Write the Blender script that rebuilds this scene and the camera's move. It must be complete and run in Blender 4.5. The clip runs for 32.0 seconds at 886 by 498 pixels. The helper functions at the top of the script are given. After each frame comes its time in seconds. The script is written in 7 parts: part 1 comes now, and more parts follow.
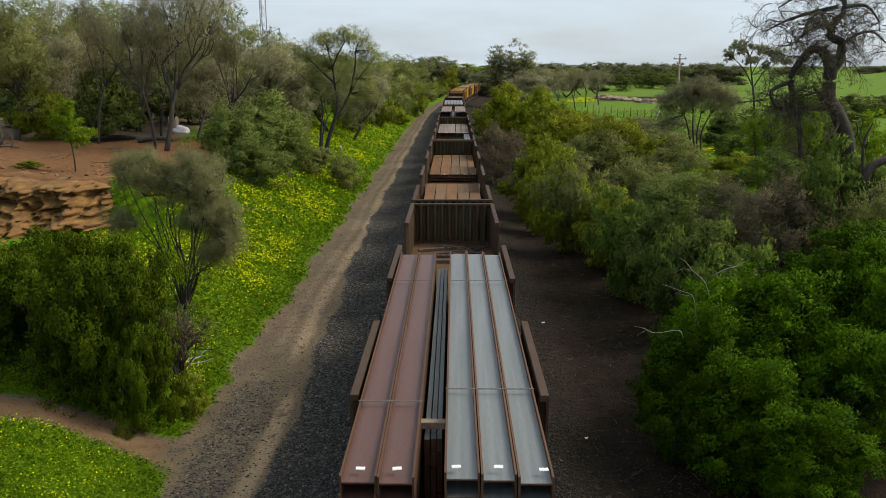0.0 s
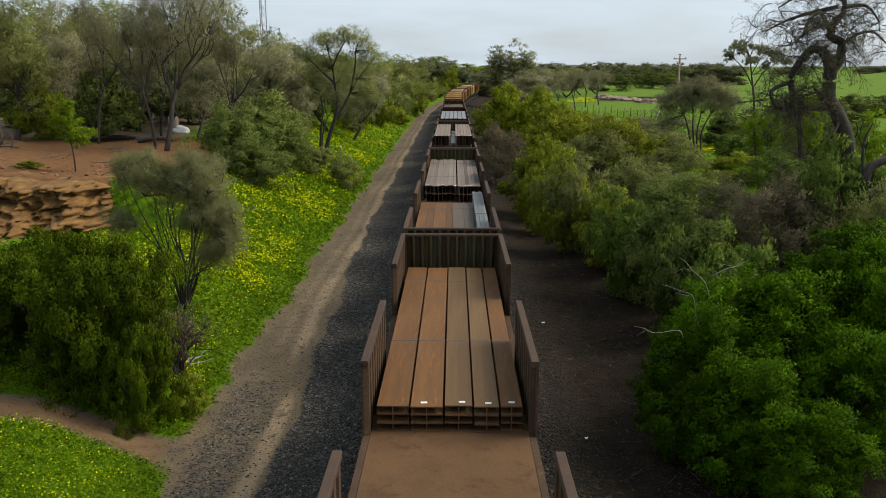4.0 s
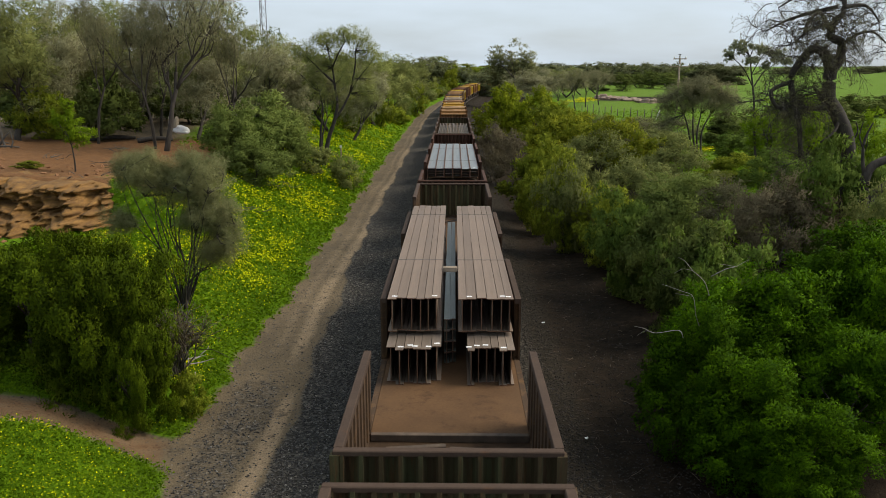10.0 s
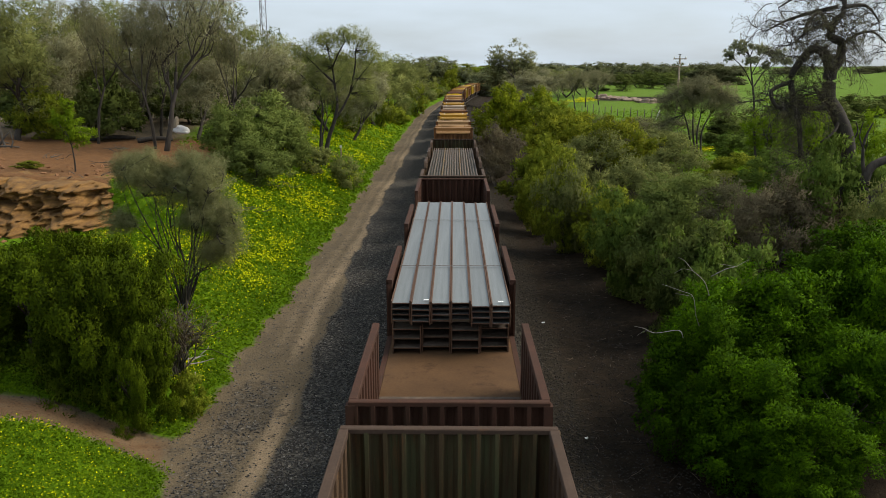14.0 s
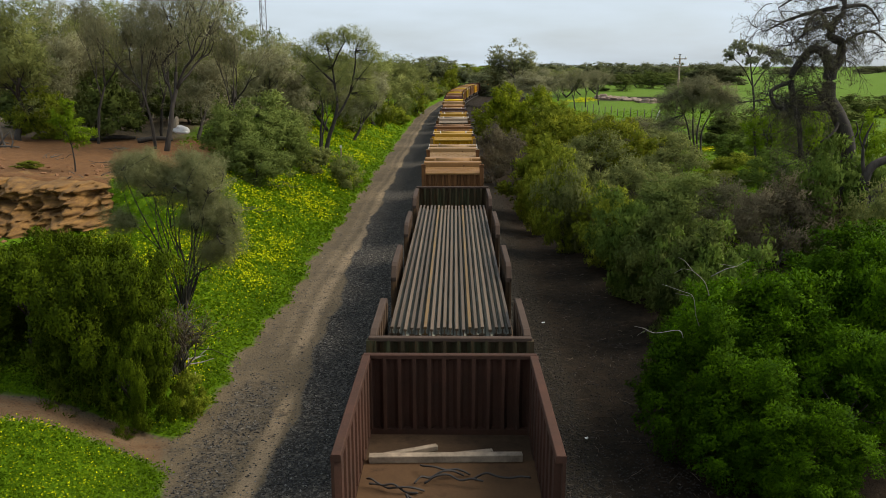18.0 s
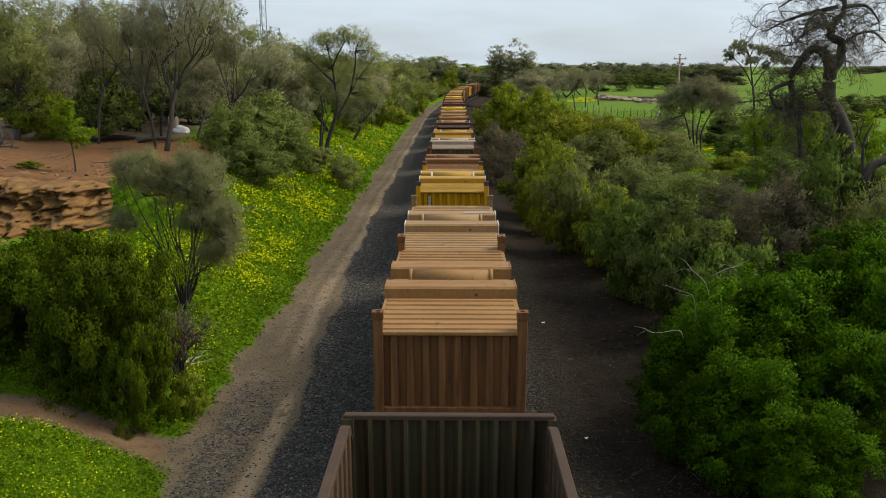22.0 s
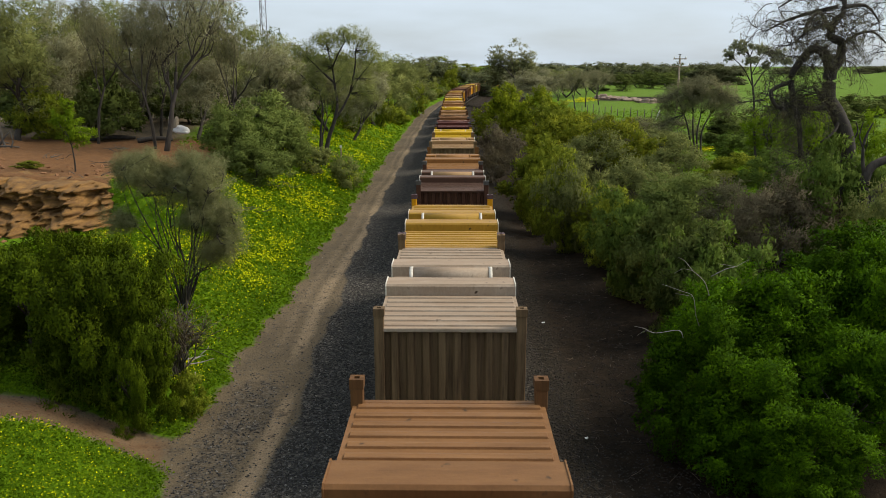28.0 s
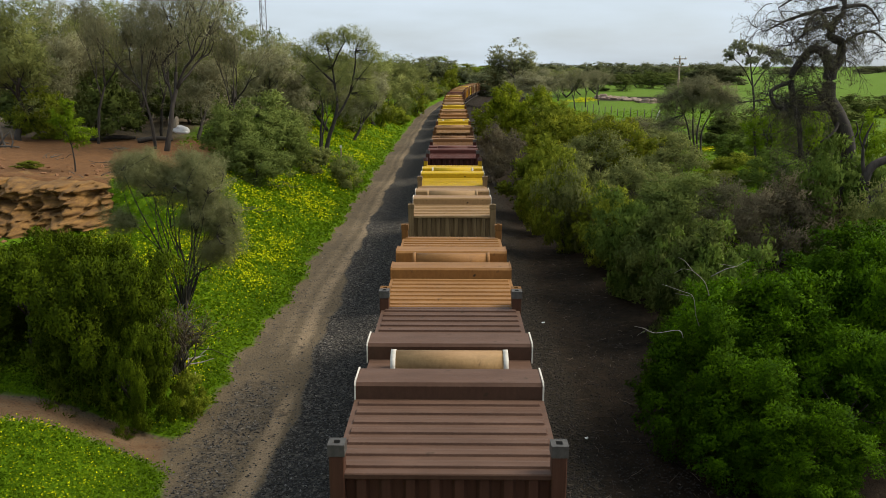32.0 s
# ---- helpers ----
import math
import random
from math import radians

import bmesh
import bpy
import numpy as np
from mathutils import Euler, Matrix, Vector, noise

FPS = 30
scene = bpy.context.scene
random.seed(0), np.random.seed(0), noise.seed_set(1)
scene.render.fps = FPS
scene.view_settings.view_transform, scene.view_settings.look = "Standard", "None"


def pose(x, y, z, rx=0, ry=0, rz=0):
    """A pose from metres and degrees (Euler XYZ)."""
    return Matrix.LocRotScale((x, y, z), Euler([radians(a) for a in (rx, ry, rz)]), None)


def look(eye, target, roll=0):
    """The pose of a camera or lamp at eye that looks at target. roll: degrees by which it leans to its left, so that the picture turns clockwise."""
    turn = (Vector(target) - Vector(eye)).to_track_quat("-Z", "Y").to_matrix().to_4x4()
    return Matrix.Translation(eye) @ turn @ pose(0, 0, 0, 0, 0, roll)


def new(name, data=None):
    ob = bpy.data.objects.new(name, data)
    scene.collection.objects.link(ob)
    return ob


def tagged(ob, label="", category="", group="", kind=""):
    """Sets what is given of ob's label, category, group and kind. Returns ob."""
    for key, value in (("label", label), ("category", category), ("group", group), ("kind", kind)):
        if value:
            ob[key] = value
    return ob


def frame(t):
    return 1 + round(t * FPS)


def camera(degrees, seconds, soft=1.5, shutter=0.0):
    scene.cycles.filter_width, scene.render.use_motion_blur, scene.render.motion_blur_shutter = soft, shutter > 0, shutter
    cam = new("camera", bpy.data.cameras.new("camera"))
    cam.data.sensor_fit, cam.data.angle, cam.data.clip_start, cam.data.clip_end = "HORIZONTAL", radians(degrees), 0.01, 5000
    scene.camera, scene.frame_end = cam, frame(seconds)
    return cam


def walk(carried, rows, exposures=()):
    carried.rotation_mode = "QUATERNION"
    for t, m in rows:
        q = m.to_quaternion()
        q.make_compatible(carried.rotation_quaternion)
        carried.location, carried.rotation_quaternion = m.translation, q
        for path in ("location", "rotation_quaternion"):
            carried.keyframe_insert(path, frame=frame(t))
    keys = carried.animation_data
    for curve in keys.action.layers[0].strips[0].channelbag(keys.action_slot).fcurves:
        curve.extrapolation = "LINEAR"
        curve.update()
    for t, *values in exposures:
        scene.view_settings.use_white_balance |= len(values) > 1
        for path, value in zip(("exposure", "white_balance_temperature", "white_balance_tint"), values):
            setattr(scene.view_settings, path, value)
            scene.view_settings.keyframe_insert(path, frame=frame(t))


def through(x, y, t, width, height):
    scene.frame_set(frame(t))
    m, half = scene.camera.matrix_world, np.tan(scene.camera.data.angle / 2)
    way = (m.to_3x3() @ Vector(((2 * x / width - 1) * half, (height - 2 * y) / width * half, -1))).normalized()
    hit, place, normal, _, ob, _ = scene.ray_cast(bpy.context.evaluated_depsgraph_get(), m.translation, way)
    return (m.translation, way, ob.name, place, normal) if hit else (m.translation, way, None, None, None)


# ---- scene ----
# ---------------------------------------------------------------- camera
cam = camera(57.5, 32.0, soft=0.75, shutter=0.12)
EYE = (0.0, 0.0, 6.7)
AIM = (-0.0136, 1.0, -0.2259)
STAND = look(EYE, (EYE[0] + AIM[0], EYE[1] + AIM[1], EYE[2] + AIM[2]))
walk(cam, [(0.0, STAND), (32.0, STAND)], exposures=[(0.0, 0.0, 6500, 10), (32.0, 0.0, 6500, 10)])

# ---------------------------------------------------------------- world and sun
SUN_FROM = Vector((0.72, 0.10, 0.72)).normalized()
world = bpy.data.worlds.new("sky")
scene.world = world
world.use_nodes = True
wn, wl = world.node_tree.nodes, world.node_tree.links
wn.clear()
sky = wn.new("ShaderNodeTexSky")
sky.sky_type = "NISHITA"
sky.sun_disc = False
sky.sun_elevation = math.asin(SUN_FROM.z)
sky.sun_rotation = math.atan2(SUN_FROM.x, SUN_FROM.y)
sky.air_density, sky.dust_density, sky.ozone_density = 1.0, 2.0, 1.0
wcoord = wn.new("ShaderNodeTexCoord")
wmap = wn.new("ShaderNodeMapping")
wmap.inputs["Scale"].default_value = (1.0, 1.0, 4.5)
wnoise = wn.new("ShaderNodeTexNoise")
wnoise.inputs["Scale"].default_value = 1.7
wnoise.inputs["Detail"].default_value = 6.0
wramp = wn.new("ShaderNodeValToRGB")
wramp.color_ramp.elements[0].position, wramp.color_ramp.elements[0].color = 0.36, (0.35, 0.35, 0.35, 1)
wramp.color_ramp.elements[1].position, wramp.color_ramp.elements[1].color = 0.60, (1.0, 1.0, 1.0, 1)
wmix = wn.new("ShaderNodeMix")
wmix.data_type = "RGBA"
wmix.inputs["B"].default_value = (6.05, 6.95, 7.75, 1)
wback = wn.new("ShaderNodeBackground")
wback.inputs["Strength"].default_value = 0.116
wout = wn.new("ShaderNodeOutputWorld")
wl.new(wcoord.outputs["Generated"], wmap.inputs["Vector"])
wl.new(wmap.outputs["Vector"], wnoise.inputs["Vector"])
wl.new(wnoise.outputs["Fac"], wramp.inputs["Fac"])
wl.new(wramp.outputs["Color"], wmix.inputs["Factor"])
wl.new(sky.outputs["Color"], wmix.inputs["A"])
wl.new(wmix.outputs["Result"], wback.inputs["Color"])
wl.new(wback.outputs["Background"], wout.inputs["Surface"])

sun_data = bpy.data.lights.new("sun", "SUN")
sun_data.energy, sun_data.angle, sun_data.color = 4.1, radians(36.0), (1.0, 0.92, 0.78)
sun_lamp = new("sun", sun_data)
sun_lamp.matrix_world = look(SUN_FROM * 200, (0, 0, 0))

# ---------------------------------------------------------------- materials
def material(name):
    mat = bpy.data.materials.new(name)
    mat.use_nodes = True
    nt = mat.node_tree
    return mat, nt.nodes, nt.links, nt.nodes["Principled BSDF"]


def ramp(nodes, stops):
    r = nodes.new("ShaderNodeValToRGB")
    el = r.color_ramp.elements
    while len(el) < len(stops):
        el.new(0.5)
    for e, (p, c) in zip(el, stops):
        e.position, e.color = p, (*c, 1)
    return r


def mixed(nodes, links, fac, a, b, mode="MIX"):
    m = nodes.new("ShaderNodeMix")
    m.data_type, m.blend_type = "RGBA", mode
    if isinstance(fac, float):
        m.inputs["Factor"].default_value = fac
    else:
        links.new(fac, m.inputs["Factor"])
    for key, v in (("A", a), ("B", b)):
        if isinstance(v, tuple):
            m.inputs[key].default_value = (*v, 1)
        else:
            links.new(v, m.inputs[key])
    return m.outputs["Result"]


def noise_fac(nodes, links, scale, detail=5.0, rough=0.6, stretch=None, kind="Object"):
    tc = nodes.new("ShaderNodeTexCoord")
    n = nodes.new("ShaderNodeTexNoise")
    n.inputs["Scale"].default_value, n.inputs["Detail"].default_value, n.inputs["Roughness"].default_value = scale, detail, rough
    if stretch:
        mp = nodes.new("ShaderNodeMapping")
        mp.inputs["Scale"].default_value = stretch
        links.new(tc.outputs[kind], mp.inputs["Vector"])
        links.new(mp.outputs["Vector"], n.inputs["Vector"])
    else:
        links.new(tc.outputs[kind], n.inputs["Vector"])
    return n.outputs["Fac"]


def bumped(nodes, links, bsdf, height, strength, distance):
    b = nodes.new("ShaderNodeBump")
    b.inputs["Strength"].default_value, b.inputs["Distance"].default_value = strength, distance
    links.new(height, b.inputs["Height"])
    links.new(b.outputs["Normal"], bsdf.inputs["Normal"])


def worn(name, base, second, rust=(0.12, 0.055, 0.028), amount=0.45, rough=0.65, metal=0.0, streak=(1, 1, 1), vary=0.12, scale=1.6, dust=None):
    """Painted or weathered steel: two tones, rust patches, fine grain, and a small change of tone from piece to piece."""
    mat, n, l, p = material(name)
    big = noise_fac(n, l, scale, 6, 0.65, streak)
    fine = noise_fac(n, l, 22.0, 4, 0.7, streak)
    c = mixed(n, l, ramp_of(n, l, big, 0.35, 0.68), base, second)
    r = mixed(n, l, ramp_of(n, l, noise_fac(n, l, scale * 2.3, 8, 0.75, streak), 1.0 - amount, 1.08 - amount * 0.8), c, rust)
    g = mixed(n, l, 0.35, r, ramp_colour(n, l, fine, (0.55, 0.55, 0.55), (1.15, 1.15, 1.15)), "MULTIPLY")
    info = n.new("ShaderNodeObjectInfo")
    v = n.new("ShaderNodeMapRange")
    v.inputs["To Min"].default_value, v.inputs["To Max"].default_value = 1.0 - vary, 1.0 + vary
    l.new(info.outputs["Random"], v.inputs["Value"])
    hsv = n.new("ShaderNodeHueSaturation")
    l.new(v.outputs["Result"], hsv.inputs["Value"])
    if dust:
        geo = n.new("ShaderNodeNewGeometry")
        up = n.new("ShaderNodeSeparateXYZ")
        l.new(geo.outputs["Normal"], up.inputs["Vector"])
        lie = n.new("ShaderNodeMapRange")
        lie.inputs["From Min"].default_value, lie.inputs["From Max"].default_value, lie.inputs["To Max"].default_value = 0.6, 0.95, 0.55
        l.new(up.outputs["Z"], lie.inputs["Value"])
        patchy = n.new("ShaderNodeMath")
        patchy.operation = "MULTIPLY"
        l.new(lie.outputs["Result"], patchy.inputs[0])
        l.new(ramp_colour(n, l, noise_fac(n, l, 1.1, 5, 0.6), (0.6, 0.6, 0.6), (1.25, 1.25, 1.25)), patchy.inputs[1])
        g = mixed(n, l, patchy.outputs[0], g, dust)
        g = mixed(n, l, 0.75, g, ramp_colour(n, l, noise_fac(n, l, 1.0, 6, 0.7, (0.9, 7.0, 1.0)), (0.62, 0.56, 0.50), (1.12, 1.10, 1.08)), "MULTIPLY")
        spot = noise_fac(n, l, 3.4, 3, 0.5)
        g = mixed(n, l, ramp_of(n, l, spot, 0.70, 0.76), g, (0.045, 0.028, 0.016))
    l.new(g, hsv.inputs["Color"])
    l.new(hsv.outputs["Color"], p.inputs["Base Color"])
    p.inputs["Roughness"].default_value, p.inputs["Metallic"].default_value = rough, metal
    p.inputs["Specular IOR Level"].default_value = 0.18
    bumped(n, l, p, fine, 0.25, 0.01)
    return mat


def ramp_of(n, l, fac, lo, hi):
    r = ramp(n, [(max(0.0, min(lo, 0.98)), (0, 0, 0)), (max(0.02, min(hi, 1.0)), (1, 1, 1))])
    l.new(fac, r.inputs["Fac"])
    return r.outputs["Color"]


def ramp_colour(n, l, fac, a, b):
    r = ramp(n, [(0.3, a), (0.7, b)])
    l.new(fac, r.inputs["Fac"])
    return r.outputs["Color"]


def leaf_material(name, dark, light, tip, rough=0.55, through=0.25):
    """Foliage: tone from leaf to leaf and from clump to clump, a little light let through."""
    mat, n, l, p = material(name)
    geo = n.new("ShaderNodeNewGeometry")
    r = ramp(n, [(0.12, dark), (0.58, light), (1.0, tip)])
    tone = n.new("ShaderNodeMath")
    tone.operation = "MULTIPLY_ADD"
    tone.inputs[1].default_value = 0.42
    l.new(geo.outputs["Random Per Island"], tone.inputs[0])
    clump = n.new("ShaderNodeMapRange")
    clump.inputs["From Min"].default_value, clump.inputs["From Max"].default_value = 0.32, 0.68
    clump.inputs["To Max"].default_value = 0.58
    l.new(noise_fac(n, l, 2.6, 3, 0.6), clump.inputs["Value"])
    l.new(clump.outputs["Result"], tone.inputs[2])
    l.new(tone.outputs[0], r.inputs["Fac"])
    patch = ramp_colour(n, l, noise_fac(n, l, 0.7, 3, 0.6), (0.74, 0.78, 0.72), (1.16, 1.12, 1.05))
    c = mixed(n, l, 0.8, r.outputs["Color"], patch, "MULTIPLY")
    info = n.new("ShaderNodeObjectInfo")
    v = n.new("ShaderNodeMapRange")
    v.inputs["To Min"].default_value, v.inputs["To Max"].default_value = 0.82, 1.18
    l.new(info.outputs["Random"], v.inputs["Value"])
    hsv = n.new("ShaderNodeHueSaturation")
    l.new(v.outputs["Result"], hsv.inputs["Value"])
    l.new(c, hsv.inputs["Color"])
    l.new(hsv.outputs["Color"], p.inputs["Base Color"])
    p.inputs["Roughness"].default_value = rough
    p.inputs["Specular IOR Level"].default_value = 0.04
    t = n.new("ShaderNodeBsdfTranslucent")
    l.new(hsv.outputs["Color"], t.inputs["Color"])
    mx = n.new("ShaderNodeMixShader")
    mx.inputs["Fac"].default_value = through
    l.new(p.outputs["BSDF"], mx.inputs[1])
    l.new(t.outputs["BSDF"], mx.inputs[2])
    l.new(mx.outputs["Shader"], n["Material Output"].inputs["Surface"])
    return mat


def bark_material(name, dark, light):
    mat, n, l, p = material(name)
    f = noise_fac(n, l, 9.0, 7, 0.7, (1, 1, 0.25))
    l.new(ramp_colour(n, l, f, dark, light), p.inputs["Base Color"])
    p.inputs["Roughness"].default_value = 0.9
    bumped(n, l, p, f, 0.7, 0.03)
    return mat


def plain(name, colour, rough=0.6, metal=0.0, spread=0.25, scale=8.0):
    mat, n, l, p = material(name)
    f = noise_fac(n, l, scale, 5, 0.65)
    lo = tuple(v * (1 - spread) for v in colour)
    hi = tuple(min(1.0, v * (1 + spread)) for v in colour)
    l.new(ramp_colour(n, l, f, lo, hi), p.inputs["Base Color"])
    p.inputs["Roughness"].default_value, p.inputs["Metallic"].default_value = rough, metal
    bumped(n, l, p, f, 0.2, 0.01)
    return mat


M = {}
M["leaf_dark"] = leaf_material("leaf_dark", (0.018, 0.048, 0.0012), (0.054, 0.118, 0.0016), (0.117, 0.222, 0.0024), 0.7, 0.32)
M["leaf_bright"] = leaf_material("leaf_bright", (0.091, 0.122, 0.011), (0.195, 0.229, 0.0198), (0.319, 0.342, 0.0352), 0.7, 0.4)
M["leaf_olive"] = leaf_material("leaf_olive", (0.11, 0.124, 0.038), (0.199, 0.218, 0.07), (0.297, 0.309, 0.108), 0.7, 0.4)
M["leaf_belt"] = leaf_material("leaf_belt", (0.143, 0.161, 0.0494), (0.259, 0.283, 0.091), (0.386, 0.402, 0.14), 0.7, 0.4)
M["leaf_grey"] = leaf_material("leaf_grey", (0.165, 0.16, 0.09), (0.286, 0.274, 0.158), (0.415, 0.4, 0.25), 0.7, 0.4)
M["leaf_sage"] = leaf_material("leaf_sage", (0.094, 0.127, 0.031), (0.169, 0.215, 0.054), (0.258, 0.302, 0.084), 0.7, 0.4)
M["leaf_gold"] = leaf_material("leaf_gold", (0.101, 0.129, 0.0119), (0.205, 0.228, 0.0172), (0.329, 0.332, 0.0238), 0.7, 0.4)
M["leaf_moss"] = leaf_material("leaf_moss", (0.06, 0.097, 0.015), (0.115, 0.168, 0.029), (0.187, 0.246, 0.047), 0.7, 0.35)
M["leaf_wisp"] = leaf_material("leaf_wisp", (0.122, 0.129, 0.056), (0.206, 0.209, 0.093), (0.295, 0.293, 0.14), 0.7, 0.45)
M["leaf_dusty"] = leaf_material("leaf_dusty", (0.085, 0.070, 0.042), (0.150, 0.125, 0.078), (0.225, 0.190, 0.125), 0.8, 0.3)
M["leaf_haze"] = leaf_material("leaf_haze", (0.168, 0.174, 0.0784), (0.274, 0.278, 0.129), (0.37, 0.37, 0.185), 0.7, 0.5)
M["leaf_wattle"] = leaf_material("leaf_wattle", (0.111, 0.15, 0.0078), (0.234, 0.28, 0.013), (0.39, 0.416, 0.026), 0.7, 0.4)
M["leaf_bank"] = leaf_material("leaf_bank", (0.0295, 0.0492, 0.00246), (0.0689, 0.101, 0.0037), (0.136, 0.18, 0.00738), 0.7, 0.28)
M["leaf_verge"] = leaf_material("leaf_verge", (0.060, 0.095, 0.012), (0.110, 0.165, 0.022), (0.170, 0.225, 0.040), 0.7, 0.35)
M["leaf_far"] = leaf_material("leaf_far", (0.085, 0.095, 0.045), (0.140, 0.150, 0.075), (0.200, 0.210, 0.110), 0.7, 0.35)
M["leaf_dusk"] = leaf_material("leaf_dusk", (0.088, 0.084, 0.046), (0.150, 0.144, 0.080), (0.220, 0.210, 0.120), 0.7, 0.4)
M["leaf_thin"] = leaf_material("leaf_thin", (0.107, 0.102, 0.0561), (0.183, 0.176, 0.0976), (0.268, 0.256, 0.146), 0.7, 0.4)
M["leaf_pale"] = leaf_material("leaf_pale", (0.16, 0.171, 0.088), (0.275, 0.29, 0.162), (0.406, 0.42, 0.257))
M["leaf_lime"] = leaf_material("leaf_lime", (0.090, 0.150, 0.006), (0.170, 0.255, 0.010), (0.250, 0.340, 0.016), 0.7, 0.4)
M["leaf_black"] = leaf_material("leaf_black", (0.0621, 0.0862, 0.0207), (0.117, 0.147, 0.0345), (0.179, 0.208, 0.054), 0.7, 0.35)
M["herb"] = leaf_material("herb", (0.0744, 0.14, 0.00465), (0.147, 0.249, 0.00651), (0.216, 0.321, 0.0102), 0.7, 0.35)
M["petal"] = leaf_material("petal", (0.70, 0.69, 0.006), (0.80, 0.80, 0.008), (0.88, 0.88, 0.015), 0.6, 0.3)
M["leaf_dry"] = leaf_material("leaf_dry", (0.060, 0.042, 0.024), (0.125, 0.090, 0.052), (0.210, 0.160, 0.100), 0.8, 0.3)
M["bark"] = bark_material("bark", (0.018, 0.014, 0.010), (0.062, 0.050, 0.038))
M["bark_grey"] = bark_material("bark_grey", (0.045, 0.038, 0.030), (0.125, 0.108, 0.088))
M["bark_pale"] = bark_material("bark_pale", (0.14, 0.125, 0.10), (0.32, 0.29, 0.25))
M["gondola"] = worn("gondola_steel", (0.076, 0.046, 0.027), (0.052, 0.033, 0.020), (0.150, 0.082, 0.034), 0.48, 0.85)
M["end_steel"] = worn("stained_end_steel", (0.062, 0.038, 0.020), (0.072, 0.078, 0.036), (0.120, 0.058, 0.024), 0.48, 0.85, 0.0, (3.5, 3.5, 0.4), 0.12)
M["rim"] = worn("rim_steel", (0.072, 0.047, 0.033), (0.054, 0.035, 0.025), (0.090, 0.046, 0.024), 0.42, 0.85)
M["gondola_red"] = worn("gondola_red_steel", (0.074, 0.033, 0.021), (0.049, 0.026, 0.017), (0.07, 0.035, 0.018), 0.45, 0.85)
M["deck"] = worn("wagon_deck", (0.125, 0.068, 0.031), (0.088, 0.048, 0.023), (0.052, 0.028, 0.015), 0.46, 0.9, scale=0.9)
M["deck_dark"] = worn("wagon_well_floor", (0.085, 0.050, 0.026), (0.050, 0.031, 0.018), (0.034, 0.020, 0.012), 0.5, 0.9, scale=1.2)
M["frame"] = worn("wagon_frame", (0.028, 0.022, 0.019), (0.048, 0.034, 0.026), (0.064, 0.036, 0.022), 0.4, 0.85)
M["wheel"] = plain("wheel_steel", (0.080, 0.068, 0.060), 0.5, 0.6)
M["plate"] = worn("rusty_plate", (0.150, 0.072, 0.026), (0.096, 0.050, 0.022), (0.235, 0.094, 0.018), 0.46, 0.75, 0.0, (4, 0.35, 1), 0.24)
M["plate_tan"] = worn("tan_plate", (0.150, 0.089, 0.040), (0.112, 0.066, 0.031), (0.180, 0.085, 0.026), 0.36, 0.72, 0.0, (4, 0.2, 1), 0.16)
M["plate_dark"] = worn("mill_scale_plate", (0.085, 0.066, 0.048), (0.110, 0.082, 0.058), (0.150, 0.085, 0.040), 0.36, 0.65, 0.1, (4, 0.35, 1), 0.22)
M["beam"] = worn("rolled_beam", (0.200, 0.155, 0.120), (0.148, 0.116, 0.090), (0.135, 0.070, 0.038), 0.38, 0.6, 0.15, (5, 0.25, 1), 0.22)
M["beam_tan"] = worn("tan_rolled_beam", (0.205, 0.150, 0.112), (0.158, 0.116, 0.086), (0.150, 0.084, 0.044), 0.38, 0.6, 0.1, (6, 0.22, 1), 0.16)
M["beam_grey"] = worn("grey_beam", (0.235, 0.245, 0.236), (0.175, 0.184, 0.178), (0.150, 0.112, 0.080), 0.34, 0.42, 0.45, (7, 0.22, 1), 0.14)
M["beam_red"] = worn("red_beam", (0.160, 0.084, 0.068), (0.132, 0.072, 0.060), (0.104, 0.056, 0.040), 0.35, 0.45, 0.3, (4, 0.3, 1), 0.12)
M["flange"] = worn("flange_edge", (0.128, 0.068, 0.040), (0.096, 0.052, 0.032), (0.072, 0.036, 0.024), 0.4, 0.7, 0.1, (4, 0.3, 1), 0.2)
M["galv"] = worn("galvanised_bar", (0.165, 0.172, 0.162), (0.122, 0.128, 0.120), (0.150, 0.115, 0.080), 0.28, 0.5, 0.3, (5, 0.3, 1), 0.2)
M["galv_pale"] = worn("pale_galvanised_bar", (0.24, 0.275, 0.250), (0.19, 0.215, 0.200), (0.15, 0.13, 0.10), 0.28, 0.45, 0.2, (5, 0.3, 1), 0.15)
M["rail"] = worn("new_rail", (0.135, 0.092, 0.056), (0.100, 0.071, 0.046), (0.130, 0.064, 0.026), 0.42, 0.55, 0.1, (5, 0.3, 1), 0.34)
M["rail_gold"] = worn("rail_with_yellow_paint", (0.22, 0.125, 0.030), (0.135, 0.088, 0.050), (0.150, 0.080, 0.030), 0.40, 0.55, 0.1, (5, 0.3, 1), 0.1)
M["rail_foot"] = worn("rail_foot_scale", (0.195, 0.192, 0.155), (0.152, 0.148, 0.115), (0.090, 0.060, 0.035), 0.36, 0.7, 0.1, (5, 0.3, 1), 0.2)
M["strap"] = plain("strap", (0.085, 0.072, 0.060), 0.75)
M["tag"] = plain("paper_tag", (0.75, 0.75, 0.74), 0.6, 0.0, 0.05)
M["timber"] = plain("old_timber", (0.26, 0.20, 0.14), 0.85, 0.0, 0.4, 5.0)
M["timber_dark"] = plain("dark_timber", (0.085, 0.060, 0.042), 0.9, 0.0, 0.4, 5.0)
M["black"] = plain("black_strap", (0.03, 0.025, 0.022), 0.7)
M["white"] = plain("white_paint", (0.72, 0.71, 0.68), 0.6, 0.0, 0.12)
